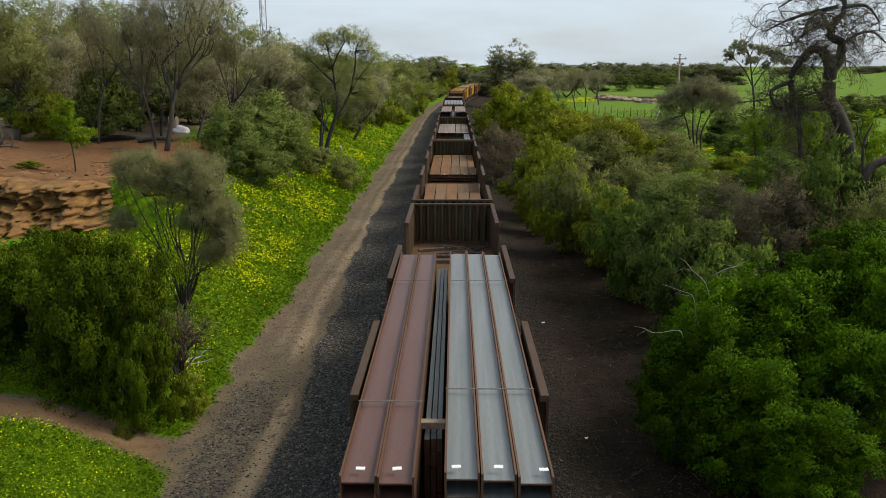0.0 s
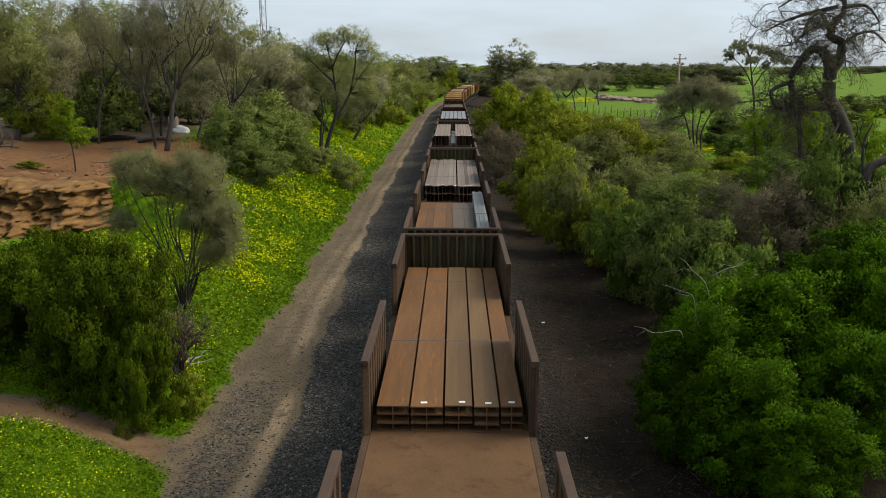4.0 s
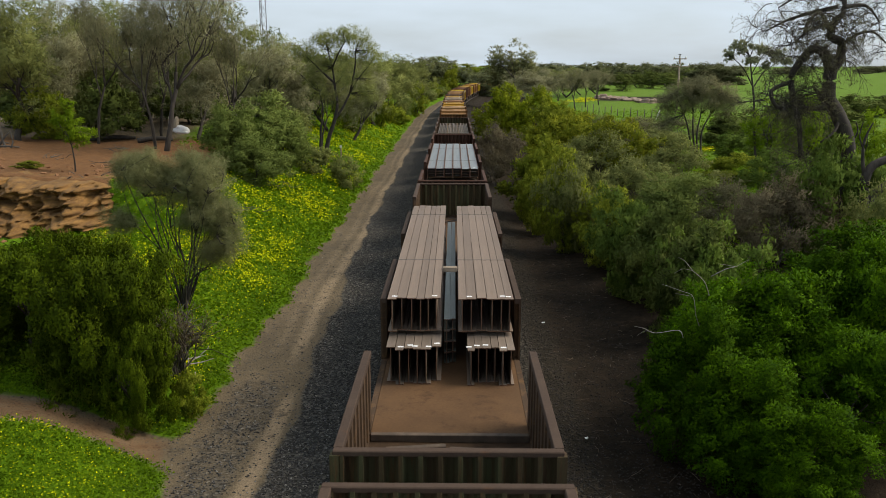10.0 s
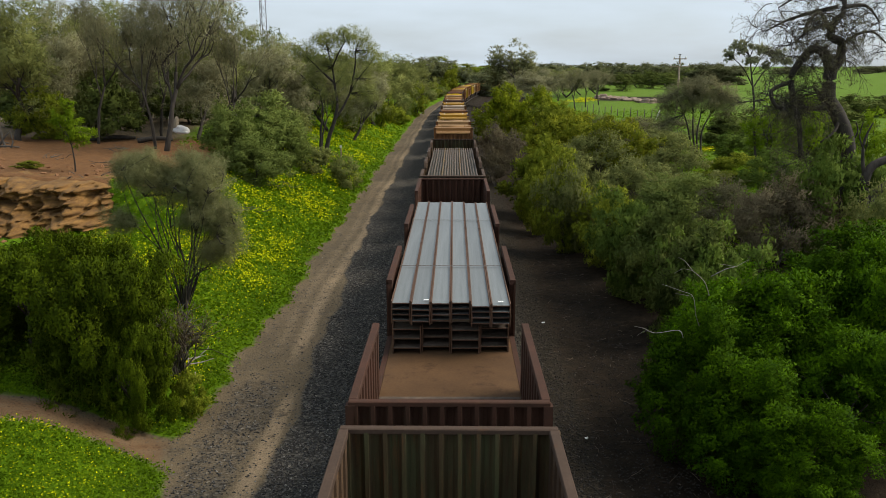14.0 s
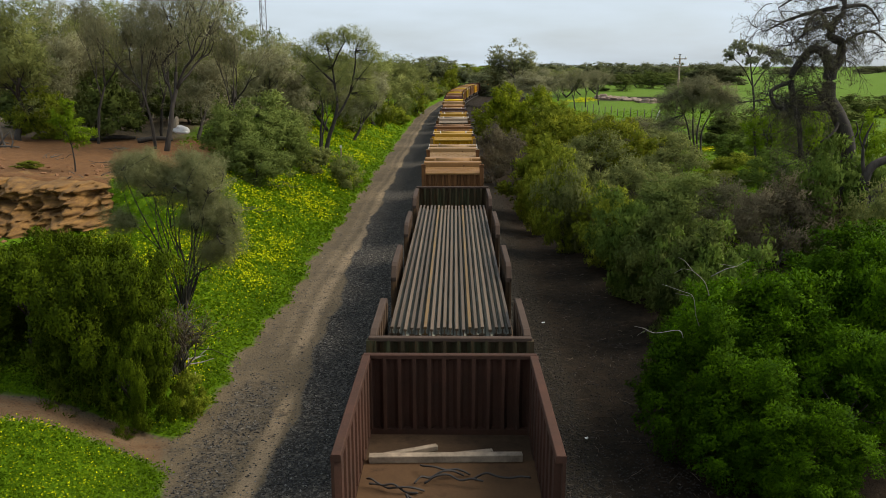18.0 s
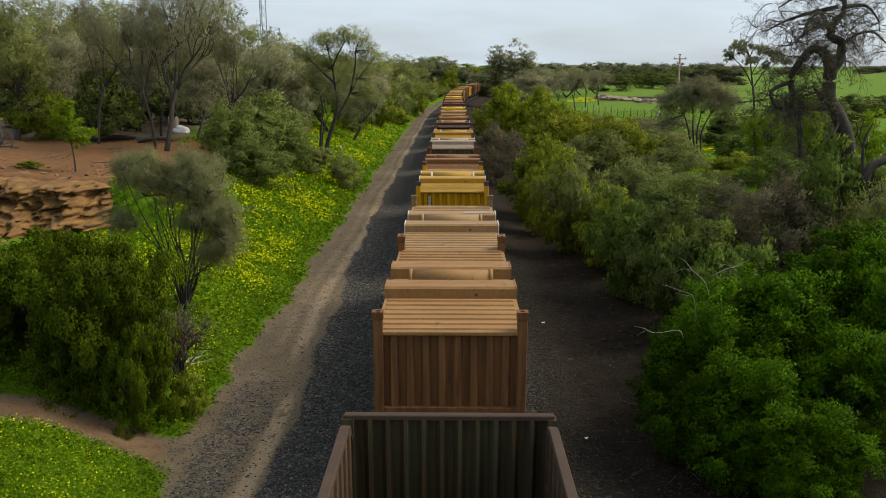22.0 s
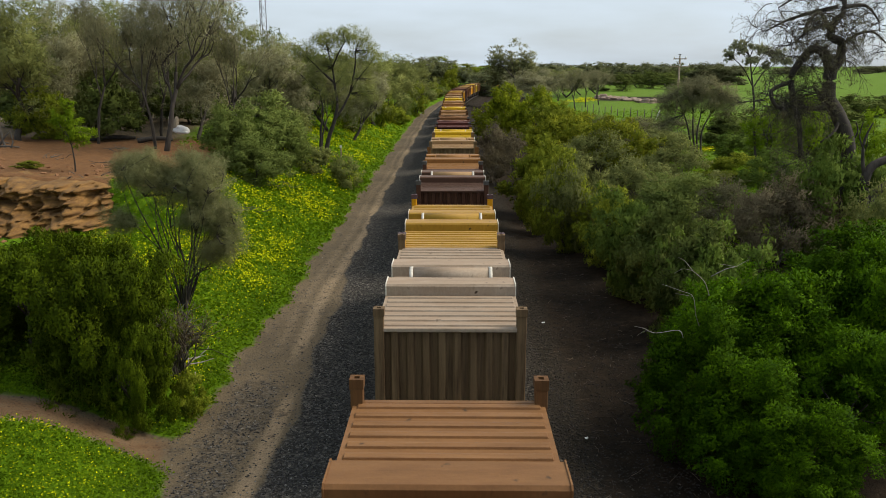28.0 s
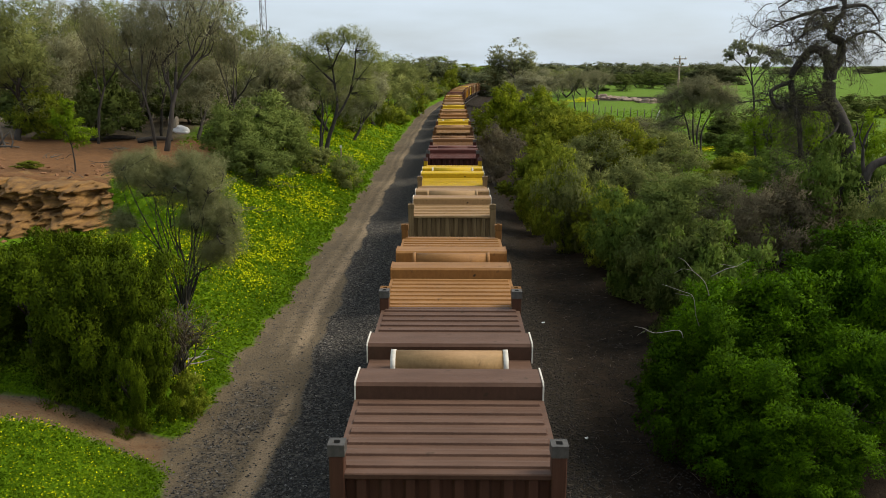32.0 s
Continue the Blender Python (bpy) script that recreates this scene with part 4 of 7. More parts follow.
def corrugated_roof(y0, y1, z, half):
    """A roof sheet with pressed cross ribs that stop short of its edges."""
    bm = bmesh.new()
    n = 7
    pts = [(y0, 0.0)]
    for i in range(n):
        a = y0 + 0.06 + (y1 - y0 - 0.06) * i / n
        w = (y1 - y0 - 0.06) / n
        pts += [(a + 0.22 * w, 0.0), (a + 0.27 * w, 0.026), (a + 0.62 * w, 0.026), (a + 0.92 * w, 0.0)]
    pts.append((y1, 0.0))
    cols = ((-half, -0.05), (-half, 0.0), (-half + 0.055, 0.0), (-half + 0.075, 1.0), (half - 0.075, 1.0), (half - 0.055, 0.0), (half, 0.0), (half, -0.05))
    grid = []
    for y, h in pts:
        grid.append([bm.verts.new((x, y, z + (k if k < 0 else h * k))) for x, k in cols])
    for r0, r1 in zip(grid, grid[1:]):
        for j in range(len(cols) - 1):
            bm.faces.new((r0[j], r0[j + 1], r1[j + 1], r1[j]))
    bmesh.ops.recalc_face_normals(bm, faces=bm.faces)
    return bm


def box_end(width, height):
    bm = bmesh.new()
    n = max(9, int(width / 0.24))
    xs, ys = [-width / 2], [0.0]
    for i in range(n):
        a = -width / 2 + width * i / n
        w = width / n
        for f, o in ((0.16, 0.0), (0.30, 0.07), (0.66, 0.07), (0.80, 0.0)):
            xs.append(a + f * w)
            ys.append(o)
    xs.append(width / 2)
    ys.append(0.0)
    lo = [bm.verts.new((x, y, 0)) for x, y in zip(xs, ys)]
    hi = [bm.verts.new((x, y, height)) for x, y in zip(xs, ys)]
    for i in range(len(xs) - 1):
        bm.faces.new((lo[i], lo[i + 1], hi[i + 1], hi[i]))
    return bm


def roll_mesh(mat):
    bm = bmesh.new()
    tube(bm, [(-0.82, 0, 0), (0.82, 0, 0)], [0.21, 0.21], 18)
    return done("roll", bm, mat)


HUMP_SHAPE = [(0.0, -0.05), (0.0, 0.19), (0.04, 0.23), (0.52, 0.23), (0.56, 0.19), (0.56, -0.05)]


def prism_x(points, x0, x1):
    bm = bmesh.new()
    a = [bm.verts.new((x0, y, z)) for y, z in points]
    b = [bm.verts.new((x1, y, z)) for y, z in points]
    k = len(points)
    for i in range(k):
        bm.faces.new((a[i], a[(i + 1) % k], b[(i + 1) % k], b[i]))
    bm.faces.new(a)
    bm.faces.new(b)
    bmesh.ops.recalc_face_normals(bm, faces=bm.faces)
    return bm


BOX_MESHES = {}


def box_meshes(tone):
    if tone in BOX_MESHES:
        return BOX_MESHES[tone]
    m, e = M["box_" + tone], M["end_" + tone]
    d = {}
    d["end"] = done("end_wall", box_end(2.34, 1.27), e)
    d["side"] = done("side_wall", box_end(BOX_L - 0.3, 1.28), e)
    d["roof"] = done("roof", corrugated_roof(0.05, 2.0, 1.44, 1.215), m)
    d["far_roof"] = done("roof", corrugated_roof(BOX_L - 2.0, BOX_L - 0.05, 1.44, 1.215), m)
    d["hump"] = done("hatch_cover", prism_x(HUMP_SHAPE, -1.20, 1.20), m)
    d["cap"] = done("cover_edge", prism_x([(y * 1.06 - 0.015, z * 1.06) for y, z in HUMP_SHAPE], 0, 0.020), M["cream"] if tone in ("yellow", "gold", "dark", "pale", "sand") else m)
    d["floor"] = done("trough", boxes((-1.18, 1.18, 2.50, 3.56, 1.36, 1.42)), m)
    d["roll"] = roll_mesh(M["box_sand"] if tone == "dark" else m)
    d["ring"] = done("ring", tube(bmesh.new(), [(-0.035, 0, 0), (0.035, 0, 0)], [0.222, 0.222], 18), M["cream"] if tone in ("yellow", "gold", "dark", "pale") else m)
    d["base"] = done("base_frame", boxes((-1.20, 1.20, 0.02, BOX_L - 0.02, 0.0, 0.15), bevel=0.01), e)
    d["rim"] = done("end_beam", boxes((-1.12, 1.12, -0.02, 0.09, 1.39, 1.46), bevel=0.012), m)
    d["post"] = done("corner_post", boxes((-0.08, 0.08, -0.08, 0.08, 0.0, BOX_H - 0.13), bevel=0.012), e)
    BOX_MESHES[tone] = d
    return d


cb = bmesh.new()
box(cb, -0.09, 0.09, -0.09, 0.09, 0, 0.045)
for a in ((-0.09, -0.035, -0.09, 0.09), (0.035, 0.09, -0.09, 0.09), (-0.035, 0.035, -0.09, -0.04), (-0.035, 0.035, 0.04, 0.09)):
    box(cb, a[0], a[1], a[2], a[3], 0.045, 0.13)
CASTING = done("corner_casting", cb, M["casting"])
CASTING_PURPLE = CASTING.copy()
CASTING_PURPLE.materials[0] = plain("faded_purple", (0.062, 0.032, 0.036), 0.7)
CASTING_OWN = {}


def casting_of(tone):
    """The corner casting in its box's own colour, or purple or dark where it is so."""
    if tone in ("yellow", "gold"):
        return CASTING_PURPLE
    if tone in ("dark", "maroon"):
        return CASTING
    if tone not in CASTING_OWN:
        me = CASTING.copy()
        me.materials[0] = M["end_" + tone]
        CASTING_OWN[tone] = me
    return CASTING_OWN[tone]


def coil_box(tone, label, wagon, along, z):
    d = box_meshes(tone)
    ob = thing("coil_container", label, "container", "containers on the train")
    part("base_frame", d["base"], None, ob)
    for y, turn in ((0.06, 0), (BOX_L - 0.06, 180)):
        part("end_wall", d["end"], None, ob, "stained corrugated end", pose(0, y, 0.12, 0, 0, turn))
        part("end_beam", d["rim"], None, ob, "", pose(0, y - 0.03 if not turn else y + 0.03, 0, 0, 0, turn))
    for sx in (-1, 1):
        part("side_wall", d["side"], None, ob, "", pose(sx * 1.17, BOX_L / 2, 0.12, 0, 0, 90 * sx))
    part("roof", d["roof"], None, ob, "corrugated roof sheet")
    part("roof", d["far_roof"], None, ob, "corrugated roof sheet")
    part("trough", d["floor"], None, ob)
    for y in (2.0, BOX_L - 2.56):
        h = part("hatch_cover", d["hump"], None, ob, "", pose(0, y, 1.43))
        part("cover_edge", d["cap"], None, h, "", pose(1.20, 0, 0))
        part("cover_edge", d["cap"], None, h, "", pose(-1.22, 0, 0))
    r = part("roll", d["roll"], None, ob, "cover rolled into a cylinder", pose(0, BOX_L / 2, 1.52))
    for x in (-0.785, 0.785):
        part("ring", d["ring"], None, r, "", pose(x, 0, 0))
    for sx in (-1, 1):
        for y in (0.08, BOX_L - 0.08):
            c = part("corner_post", d["post"], None, ob, "", pose(sx * 1.165, y, 0))
            part("corner_casting", casting_of(tone), None, c, "", pose(0, 0, BOX_H - 0.13))
    return on_train(ob, wagon, along, 0, z)


def flat_wagon(middle, stripe):
    w = thing("flat_wagon", "skeletal flat wagon carrying two coil containers", "rail wagon", "flat wagons of the train")
    half = 6.10
    fr = bmesh.new()
    for sx in (-1, 1):
        box(fr, sx * 0.95 - 0.09, sx * 0.95 + 0.09, -half, half, 0.72, 1.07)
    for i in range(8):
        y = -half + 0.1 + i * (2 * half - 0.2) / 7
        box(fr, -0.95, 0.95, y - 0.1, y + 0.1, 0.80, 1.05)
    part("frame", fr, M["frame"], w)
    for sy in (-1, 1):
        part("headstock", boxes((-1.2, 1.2, -0.06, 0.06, 0.70, 1.06), bevel=0.01), M["box_yellow"] if stripe else M["frame"], w, "yellow painted end beam" if stripe else "", pose(0, sy * (half + 0.06), 0))
        part("coupler", boxes((-0.12, 0.12, -0.2, 0.2, 0.78, 1.02), (-0.09, 0.09, 0.1, 1.0, 0.80, 1.00), (-0.17, 0.17, 0.85, 1.18, 0.74, 1.06), bevel=0.03), M["frame"], w, "", pose(0, sy * (half + 0.20), 0, 0, 0, 0 if sy > 0 else 180))
        if stripe:
            for x0, x1, z0, z1, paint, word in ((-0.2, 0.2, 0.78, 1.055, "red", "red_panel"), (-0.55, -0.38, 0.78, 1.055, "black", "black_panel"), (0.60, 0.88, 0.93, 1.05, "white", "number_plate")):
                face = part(word, boxes((x0, x1, -0.01, 0.0, z0, z1)), M[paint], w, "", pose(0, sy * (half + 0.134), 0, 0, 0, 0 if sy < 0 else 180))
                if word == "number_plate":
                    for k in range(5):
                        part("bar", boxes((x0 + 0.03 + 0.048 * k, x0 + 0.06 + 0.048 * k, -0.014, -0.0105, z0 + 0.025, z1 - 0.025)), M["text"], face)
    add_bogie(w, -half + 2.0)
    add_bogie(w, half - 2.0)
    return on_train(w, middle)


BOX_NAMES = {"tan": "tan steel coil container with a ribbed dusty roof", "sand": "sandy beige coil container with a ribbed roof", "yellow": "mustard yellow coil container with white cover edges",
             "gold": "bright yellow coil container with white cover edges", "orange": "orange-brown coil container with a dusty roof", "brown": "reddish brown coil container with faded roof",
             "pale": "pale grey-beige coil container with streaked end", "dark": "dark chocolate coil container with white cover edges", "maroon": "maroon coil container with a ribbed roof"}
TONES = ["tan", "sand", "yellow", "brown", "pale", "yellow", "dark", "orange", "sand", "gold", "maroon", "brown", "tan", "gold", "orange", "tan", "gold", "sand", "tan", "orange", "yellow", "brown", "maroon", "tan",
         "tan", "yellow", "orange", "gold", "tan", "sand", "tan", "brown", "gold", "tan", "orange", "yellow", "tan", "tan", "brown", "sand", "maroon", "tan", "yellow", "orange", "tan", "tan", "gold"]
FLAT_NEAR, FLAT_STEP, FLATS = 136.4, 15.0, 23
BOXES = []
for i in range(FLATS):
    mid = FLAT_NEAR + 6.11 + FLAT_STEP * i
    flat_wagon(mid, i in (1, 2))
    for j in range(2):
        tone = TONES[2 * i + j]
        BOXES.append(coil_box(tone, BOX_NAMES[tone], mid, -6.02 + j * 6.07, 1.075))
# ---------------------------------------------------------------- plants
def unit(v):
    return v / (np.linalg.norm(v, axis=-1, keepdims=True) + 1e-9)


def leaf_cloud(rng, centres, radii, count, size, slender=0.5, droop=0.0, flat=0.7, tufts=9, tuft=0.42):
    """Pointed leaves gathered in tufts round clump centres; each leaf leans to the way its tuft faces."""
    centres, radii = np.asarray(centres, dtype=float), np.asarray(radii, dtype=float)
    squash = np.array([1, 1, flat])
    d1 = unit(rng.normal(size=(len(centres), tufts, 3)) + np.array([0, 0, 0.3]))
    at_ = centres[:, None] + d1 * (radii[:, None] * rng.uniform(0.45, 1.0, (len(centres), tufts)))[..., None] * squash
    room = (radii[:, None] * tuft * rng.uniform(0.6, 1.35, (len(centres), tufts))).ravel()
    at_, d1 = at_.reshape(-1, 3), d1.reshape(-1, 3)
    k = rng.choice(len(at_), count, p=room ** 2 / np.sum(room ** 2))
    d2 = unit(rng.normal(size=(count, 3)))
    pos = at_[k] + d2 * (room[k] * rng.random(count) ** 0.5)[:, None] * squash
    way = unit(d2 * 0.5 + d1[k] * 0.6 + unit(pos - centres.mean(axis=0)) * 0.45 + np.array([0, 0, 0.35]))
    a = unit(rng.normal(size=(count, 3)) + d2 * 0.5 + d1[k] * 0.4 + np.array([0, 0, -2.2 * droop]))
    b = unit(np.cross(a, way + rng.normal(size=(count, 3)) * 0.5))
    s = size * rng.uniform(0.6, 1.4, count)[:, None]
    tip, root, w = pos + a * s, pos - a * s * 0.7, b * s * slender
    n = unit(np.cross(a, b))
    turn = np.sum(n * way, axis=1)[:, None] < 0
    w = np.where(turn, -w, w)
    n = np.where(turn, -n, n)
    v = np.stack([root - w, tip, root + w], axis=1).reshape(-1, 3)
    return v, np.arange(count * 3).reshape(-1, 3), np.repeat(unit(0.45 * n + way), 3, axis=0)


def lumpy(rng, n, rx, ry, z0, z1, shell=0.55):
    """Clump centres in a rounded, uneven crown from z0 to z1, more of them near its skin."""
    d = rng.normal(size=(n, 3))
    d /= np.linalg.norm(d, axis=1)[:, None]
    c = d * (shell + (1 - shell) * rng.random(n))[:, None]
    a, b = rng.random(2) * 6
    bulge = 1 + 0.24 * np.sin(3.1 * d[:, 0] + 2.0 * d[:, 2] + a) + 0.17 * np.cos(4.3 * d[:, 1] + b)
    return np.stack([c[:, 0] * rx * bulge, c[:, 1] * ry * bulge, (z0 + z1) / 2 + c[:, 2] * (z1 - z0) / 2 * bulge], axis=-1)


def limbs(rng, height, radius, lean, forks, spread, start=0.35, twist=0.18, twigs=3):
    """Trunk and forking limbs of a tree; returns the mesh and the limbs' tips."""
    bm = bmesh.new()
    tips = []

    def grow(p, d, length, r, depth):
        path, radii = [p.copy()], [r]
        q, e = p.copy(), d.normalized()
        n = 5
        for i in range(n):
            e = (e + Vector(rng.normal(size=3)) * twist + Vector((0, 0, 0.06))).normalized()
            q = q + e * (length / n)
            path.append(q.copy())
            radii.append(max(0.008, r * (1 - 0.5 * (i + 1) / n)))
        tube(bm, path, radii, 7 if depth == 0 else 4 if depth < 3 else 3)
        if depth >= forks:
            tips.append(np.array(q))
            tips.append(np.array(path[3]))
            return
        for j in range(twigs if depth else twigs + 1):
            i = int(rng.integers(2 if depth else 3, n + 1))
            side = Vector(rng.normal(size=3))
            side.z = abs(side.z) * 0.5
            grow(path[i], (e * 0.75 + side.normalized() * spread).normalized(), length * rng.uniform(0.55, 0.8), radii[i] * 0.72, depth + 1)

    grow(Vector((0, 0, -0.25)), Vector((lean[0], lean[1], 1)), height * start, radius, 0)
    return bm, np.array(tips)


KINDS = {}


def kind(key, seed, wood, leaf, n_leaves, size, slender, centres, radii, limbs_of, droop=0.0, flat=0.8):
    rng = np.random.default_rng(seed)
    bm, tips = limbs(rng, *limbs_of)
    trunk = done("trunk", bm, M[wood])
    c = centres(rng, tips)
    v, f, facing = leaf_cloud(rng, c, rng.uniform(radii[0], radii[1], len(c)), n_leaves, size, slender, droop, flat)
    v[:, 2] = np.maximum(v[:, 2], 0.02)
    top = float(np.quantile(v[:, 2], 0.995))
    wide = float(np.quantile(np.abs(v[:, :2]), 0.985)) * 2
    KINDS[key] = (trunk, mesh_of("crown", v, f, M[leaf], normals=facing), top, wide)


def on_tips(extra=0.0, rise=0.0):
    def make(rng, tips):
        c = tips[rng.integers(0, len(tips), max(len(tips), 8))]
        return c + rng.normal(size=c.shape) * extra + np.array([0, 0, rise])
    return make


def on_shape(n, rx, ry, z0, z1, shell=0.55):
    return lambda rng, tips: lumpy(rng, n, rx, ry, z0, z1, shell)


def on_both(n, rx, ry, z0, z1, shell=0.55, extra=0.2):
    """Half of the clumps on the limbs' tips, half filling the crown."""
    return lambda rng, tips: np.concatenate([tips + rng.normal(size=tips.shape) * extra, lumpy(rng, n, rx, ry, z0, z1, shell)])


def three_lobes(rng, tips):
    """Three upright clumps side by side, the middle one tallest."""
    out = []
    for x, z0, z1, r in ((-1.9, 2.0, 8.3, 1.0), (0.1, 1.6, 9.0, 1.3), (1.9, 2.0, 8.5, 1.2)):
        c = lumpy(rng, 46, r, r, z0, z1, 0.3)
        c[:, 0] += x
        out.append(c)
    return np.concatenate(out)


SHRUB = (3.0, 0.07, (0.1, 0.1), 2, 0.8, 0.4)
kind("shrub_dark", 11, "bark", "leaf_dark", 43000, 0.038, 0.50, on_shape(52, 1.35, 1.35, -0.1, 2.8, 0.74), (0.32, 0.60), SHRUB, 0.0, 0.8)
kind("shrub_dark_b", 12, "bark", "leaf_dark", 43000, 0.038, 0.50, on_shape(52, 1.35, 1.5, -0.1, 2.5, 0.74), (0.32, 0.60), SHRUB, 0.0, 0.8)
kind("shrub_bank", 41, "bark", "leaf_bank", 43000, 0.038, 0.48, on_shape(52, 1.35, 1.45, -0.2, 2.7, 0.72), (0.32, 0.60), SHRUB, 0.0, 0.8)
kind("shrub_dark_far", 17, "bark", "leaf_black", 6800, 0.122, 0.40, on_shape(40, 1.5, 1.5, 0.1, 2.8, 0.65), (0.4, 0.75), SHRUB)
kind("shrub_green", 13, "bark", "leaf_bright", 9900, 0.091, 0.42, on_shape(55, 1.45, 1.45, 0.1, 2.8, 0.74), (0.36, 0.66), SHRUB, 0.0, 0.8)
kind("shrub_sage", 14, "bark", "leaf_sage", 13600, 0.085, 0.28, on_shape(55, 1.4, 1.35, 0.1, 2.8, 0.70), (0.36, 0.66), SHRUB, 0.1)
kind("shrub_moss", 34, "bark", "leaf_moss", 11800, 0.078, 0.44, on_shape(55, 1.45, 1.4, -0.1, 2.7, 0.68), (0.32, 0.64), SHRUB, 0.1)
kind("shrub_olive", 15, "bark", "leaf_olive", 11200, 0.088, 0.26, on_shape(48, 1.5, 1.4, 0.1, 2.5, 0.64), (0.34, 0.7), SHRUB, 0.1)
kind("shrub_gold", 16, "bark", "leaf_gold", 9900, 0.085, 0.40, on_shape(50, 1.45, 1.45, 0.1, 2.6, 0.72), (0.34, 0.64), SHRUB, 0.0, 0.8)
kind("shrub_dusty", 35, "bark_grey", "leaf_dusty", 9300, 0.085, 0.18, on_shape(48, 1.5, 1.4, 0.0, 2.5, 0.62), (0.34, 0.7), SHRUB, 0.0)
kind("shrub_wattle", 38, "bark", "leaf_wattle", 9900, 0.091, 0.40, on_shape(50, 1.45, 1.45, 0.1, 2.7, 0.74), (0.36, 0.66), SHRUB, 0.0, 0.8)
kind("shrub_dusk", 39, "bark_grey", "leaf_dusk", 7400, 0.098, 0.14, on_shape(44, 1.5, 1.4, 0.0, 2.5, 0.6), (0.34, 0.7), SHRUB, 0.0)
kind("shrub_shade", 43, "bark", "leaf_black", 11800, 0.073, 0.40, on_shape(55, 1.45, 1.4, -0.1, 2.7, 0.66), (0.32, 0.64), SHRUB, 0.1)
kind("gorse", 18, "bark", "petal", 1800, 0.070, 0.5, on_shape(50, 1.4, 1.4, 0.3, 2.0, 0.8), (0.2, 0.45), SHRUB)
kind("sapling", 19, "bark", "leaf_lime", 4000, 0.073, 0.30, on_shape(26, 0.75, 0.75, 0.9, 3.0, 0.45), (0.22, 0.46), (3.0, 0.05, (0.1, 0.0), 2, 0.7, 0.5))
kind("belt_grey", 21, "bark", "leaf_grey", 18600, 0.110, 0.15, on_both(40, 2.2, 2.2, 1.6, 7.0, 0.55), (0.45, 0.95), (7.0, 0.15, (0.12, 0.05), 3, 0.75, 0.40), 0.15)
kind("belt_olive", 22, "bark", "leaf_belt", 18600, 0.110, 0.17, on_both(40, 2.2, 2.2, 1.4, 7.0, 0.55), (0.45, 0.95), (7.0, 0.15, (-0.12, 0.05), 3, 0.75, 0.40), 0.1)
kind("belt_thin", 31, "bark", "leaf_thin", 10500, 0.116, 0.11, on_tips(0.25, 0.1), (0.40, 0.85), (7.5, 0.14, (0.10, 0.0), 3, 0.65, 0.45), 0.15)
kind("belt_green", 23, "bark", "leaf_bright", 3100, 0.293, 0.3, on_shape(40, 2.3, 2.3, 0.8, 6.6, 0.66), (0.6, 1.2), (6.0, 0.15, (0.1, -0.1), 2, 0.8, 0.4))
kind("belt_dark", 24, "bark", "leaf_black", 6400, 0.165, 0.24, on_shape(46, 2.3, 2.3, -0.4, 6.8, 0.5), (0.6, 1.2), (6.0, 0.15, (0.1, -0.1), 2, 0.8, 0.4))
kind("tall_gum", 33, "bark", "leaf_wisp", 9900, 0.232, 0.22, three_lobes, (0.6, 1.1), (10.0, 0.22, (0.05, 0.0), 3, 0.5, 0.40), 0.15)
kind("bare_tree", 28, "bark", "leaf_grey", 6800, 0.122, 0.09, on_tips(0.3, 0.0), (0.4, 0.85), (9.0, 0.125, (0.02, 0.0), 4, 0.7, 0.30, 0.22), 0.1)
kind("far_wood", 30, "bark", "leaf_far", 2600, 0.366, 0.32, on_shape(34, 3.4, 2.5, -1.0, 6.8, 0.5), (0.7, 1.6), (6.0, 0.15, (0.1, -0.1), 1, 0.8, 0.4))


def fan_shrub(key, seed, stems, reach, height, leaf, count, size=0.085, puff=(0.18, 0.40), low=0.58):
    """Many thin stems fanning from one root, each ending in fine drooping foliage."""
    rng = np.random.default_rng(seed)
    bm = bmesh.new()
    tips = []
    for i in range(stems):
        a = 2 * math.pi * i / stems + rng.uniform(-0.25, 0.25)
        out = reach * rng.uniform(0.35, 1.0)
        h = height * rng.uniform(0.72, 1.0) * (1.06 - 0.30 * (out / reach) ** 2)
        pts = [Vector((0.05 * math.cos(a), 0.05 * math.sin(a), -0.2))]
        for t in (0.25, 0.5, 0.75, 1.0):
            w = out * t ** 1.25
            pts.append(Vector((w * math.cos(a) + rng.normal() * 0.06, w * math.sin(a) + rng.normal() * 0.06, h * t ** 0.9)))
        tube(bm, pts, [0.026, 0.021, 0.016, 0.011, 0.006], 5)
        for k in range(9):
            t = rng.uniform(low, 1.0) * 4
            j = min(3, int(t))
            q = pts[j].lerp(pts[j + 1], t - j)
            e = q + Vector((rng.normal() * 0.30, rng.normal() * 0.30, rng.uniform(-0.05, 0.35)))
            tube(bm, [q, (q + e) / 2 + Vector((0, 0, 0.06)), e], [0.010, 0.007, 0.004], 3)
            tips.append(np.array(e))
            tips.append(np.array((q + e) / 2))
    trunk = done("stems", bm, M["bark_grey"])
    tips = np.array(tips)
    v, f, facing = leaf_cloud(rng, tips, rng.uniform(puff[0], puff[1], len(tips)), count, size, 0.10, 0.6, 0.9)
    KINDS[key] = (trunk, mesh_of("crown", v, f, M[leaf], normals=facing), float(np.quantile(v[:, 2], 0.995)), float(np.quantile(np.abs(v[:, :2]), 0.985)) * 2)



fan_shrub("dry_bush", 44, 26, 0.55, 1.1, "leaf_dry", 2600, 0.05, (0.05, 0.14))

PLANT_WORDS = {"sapling": "sapling", "tall_gum": "tree", "bare_tree": "tree", "far_wood": "tree"}
PLANT_RND = random.Random(5)


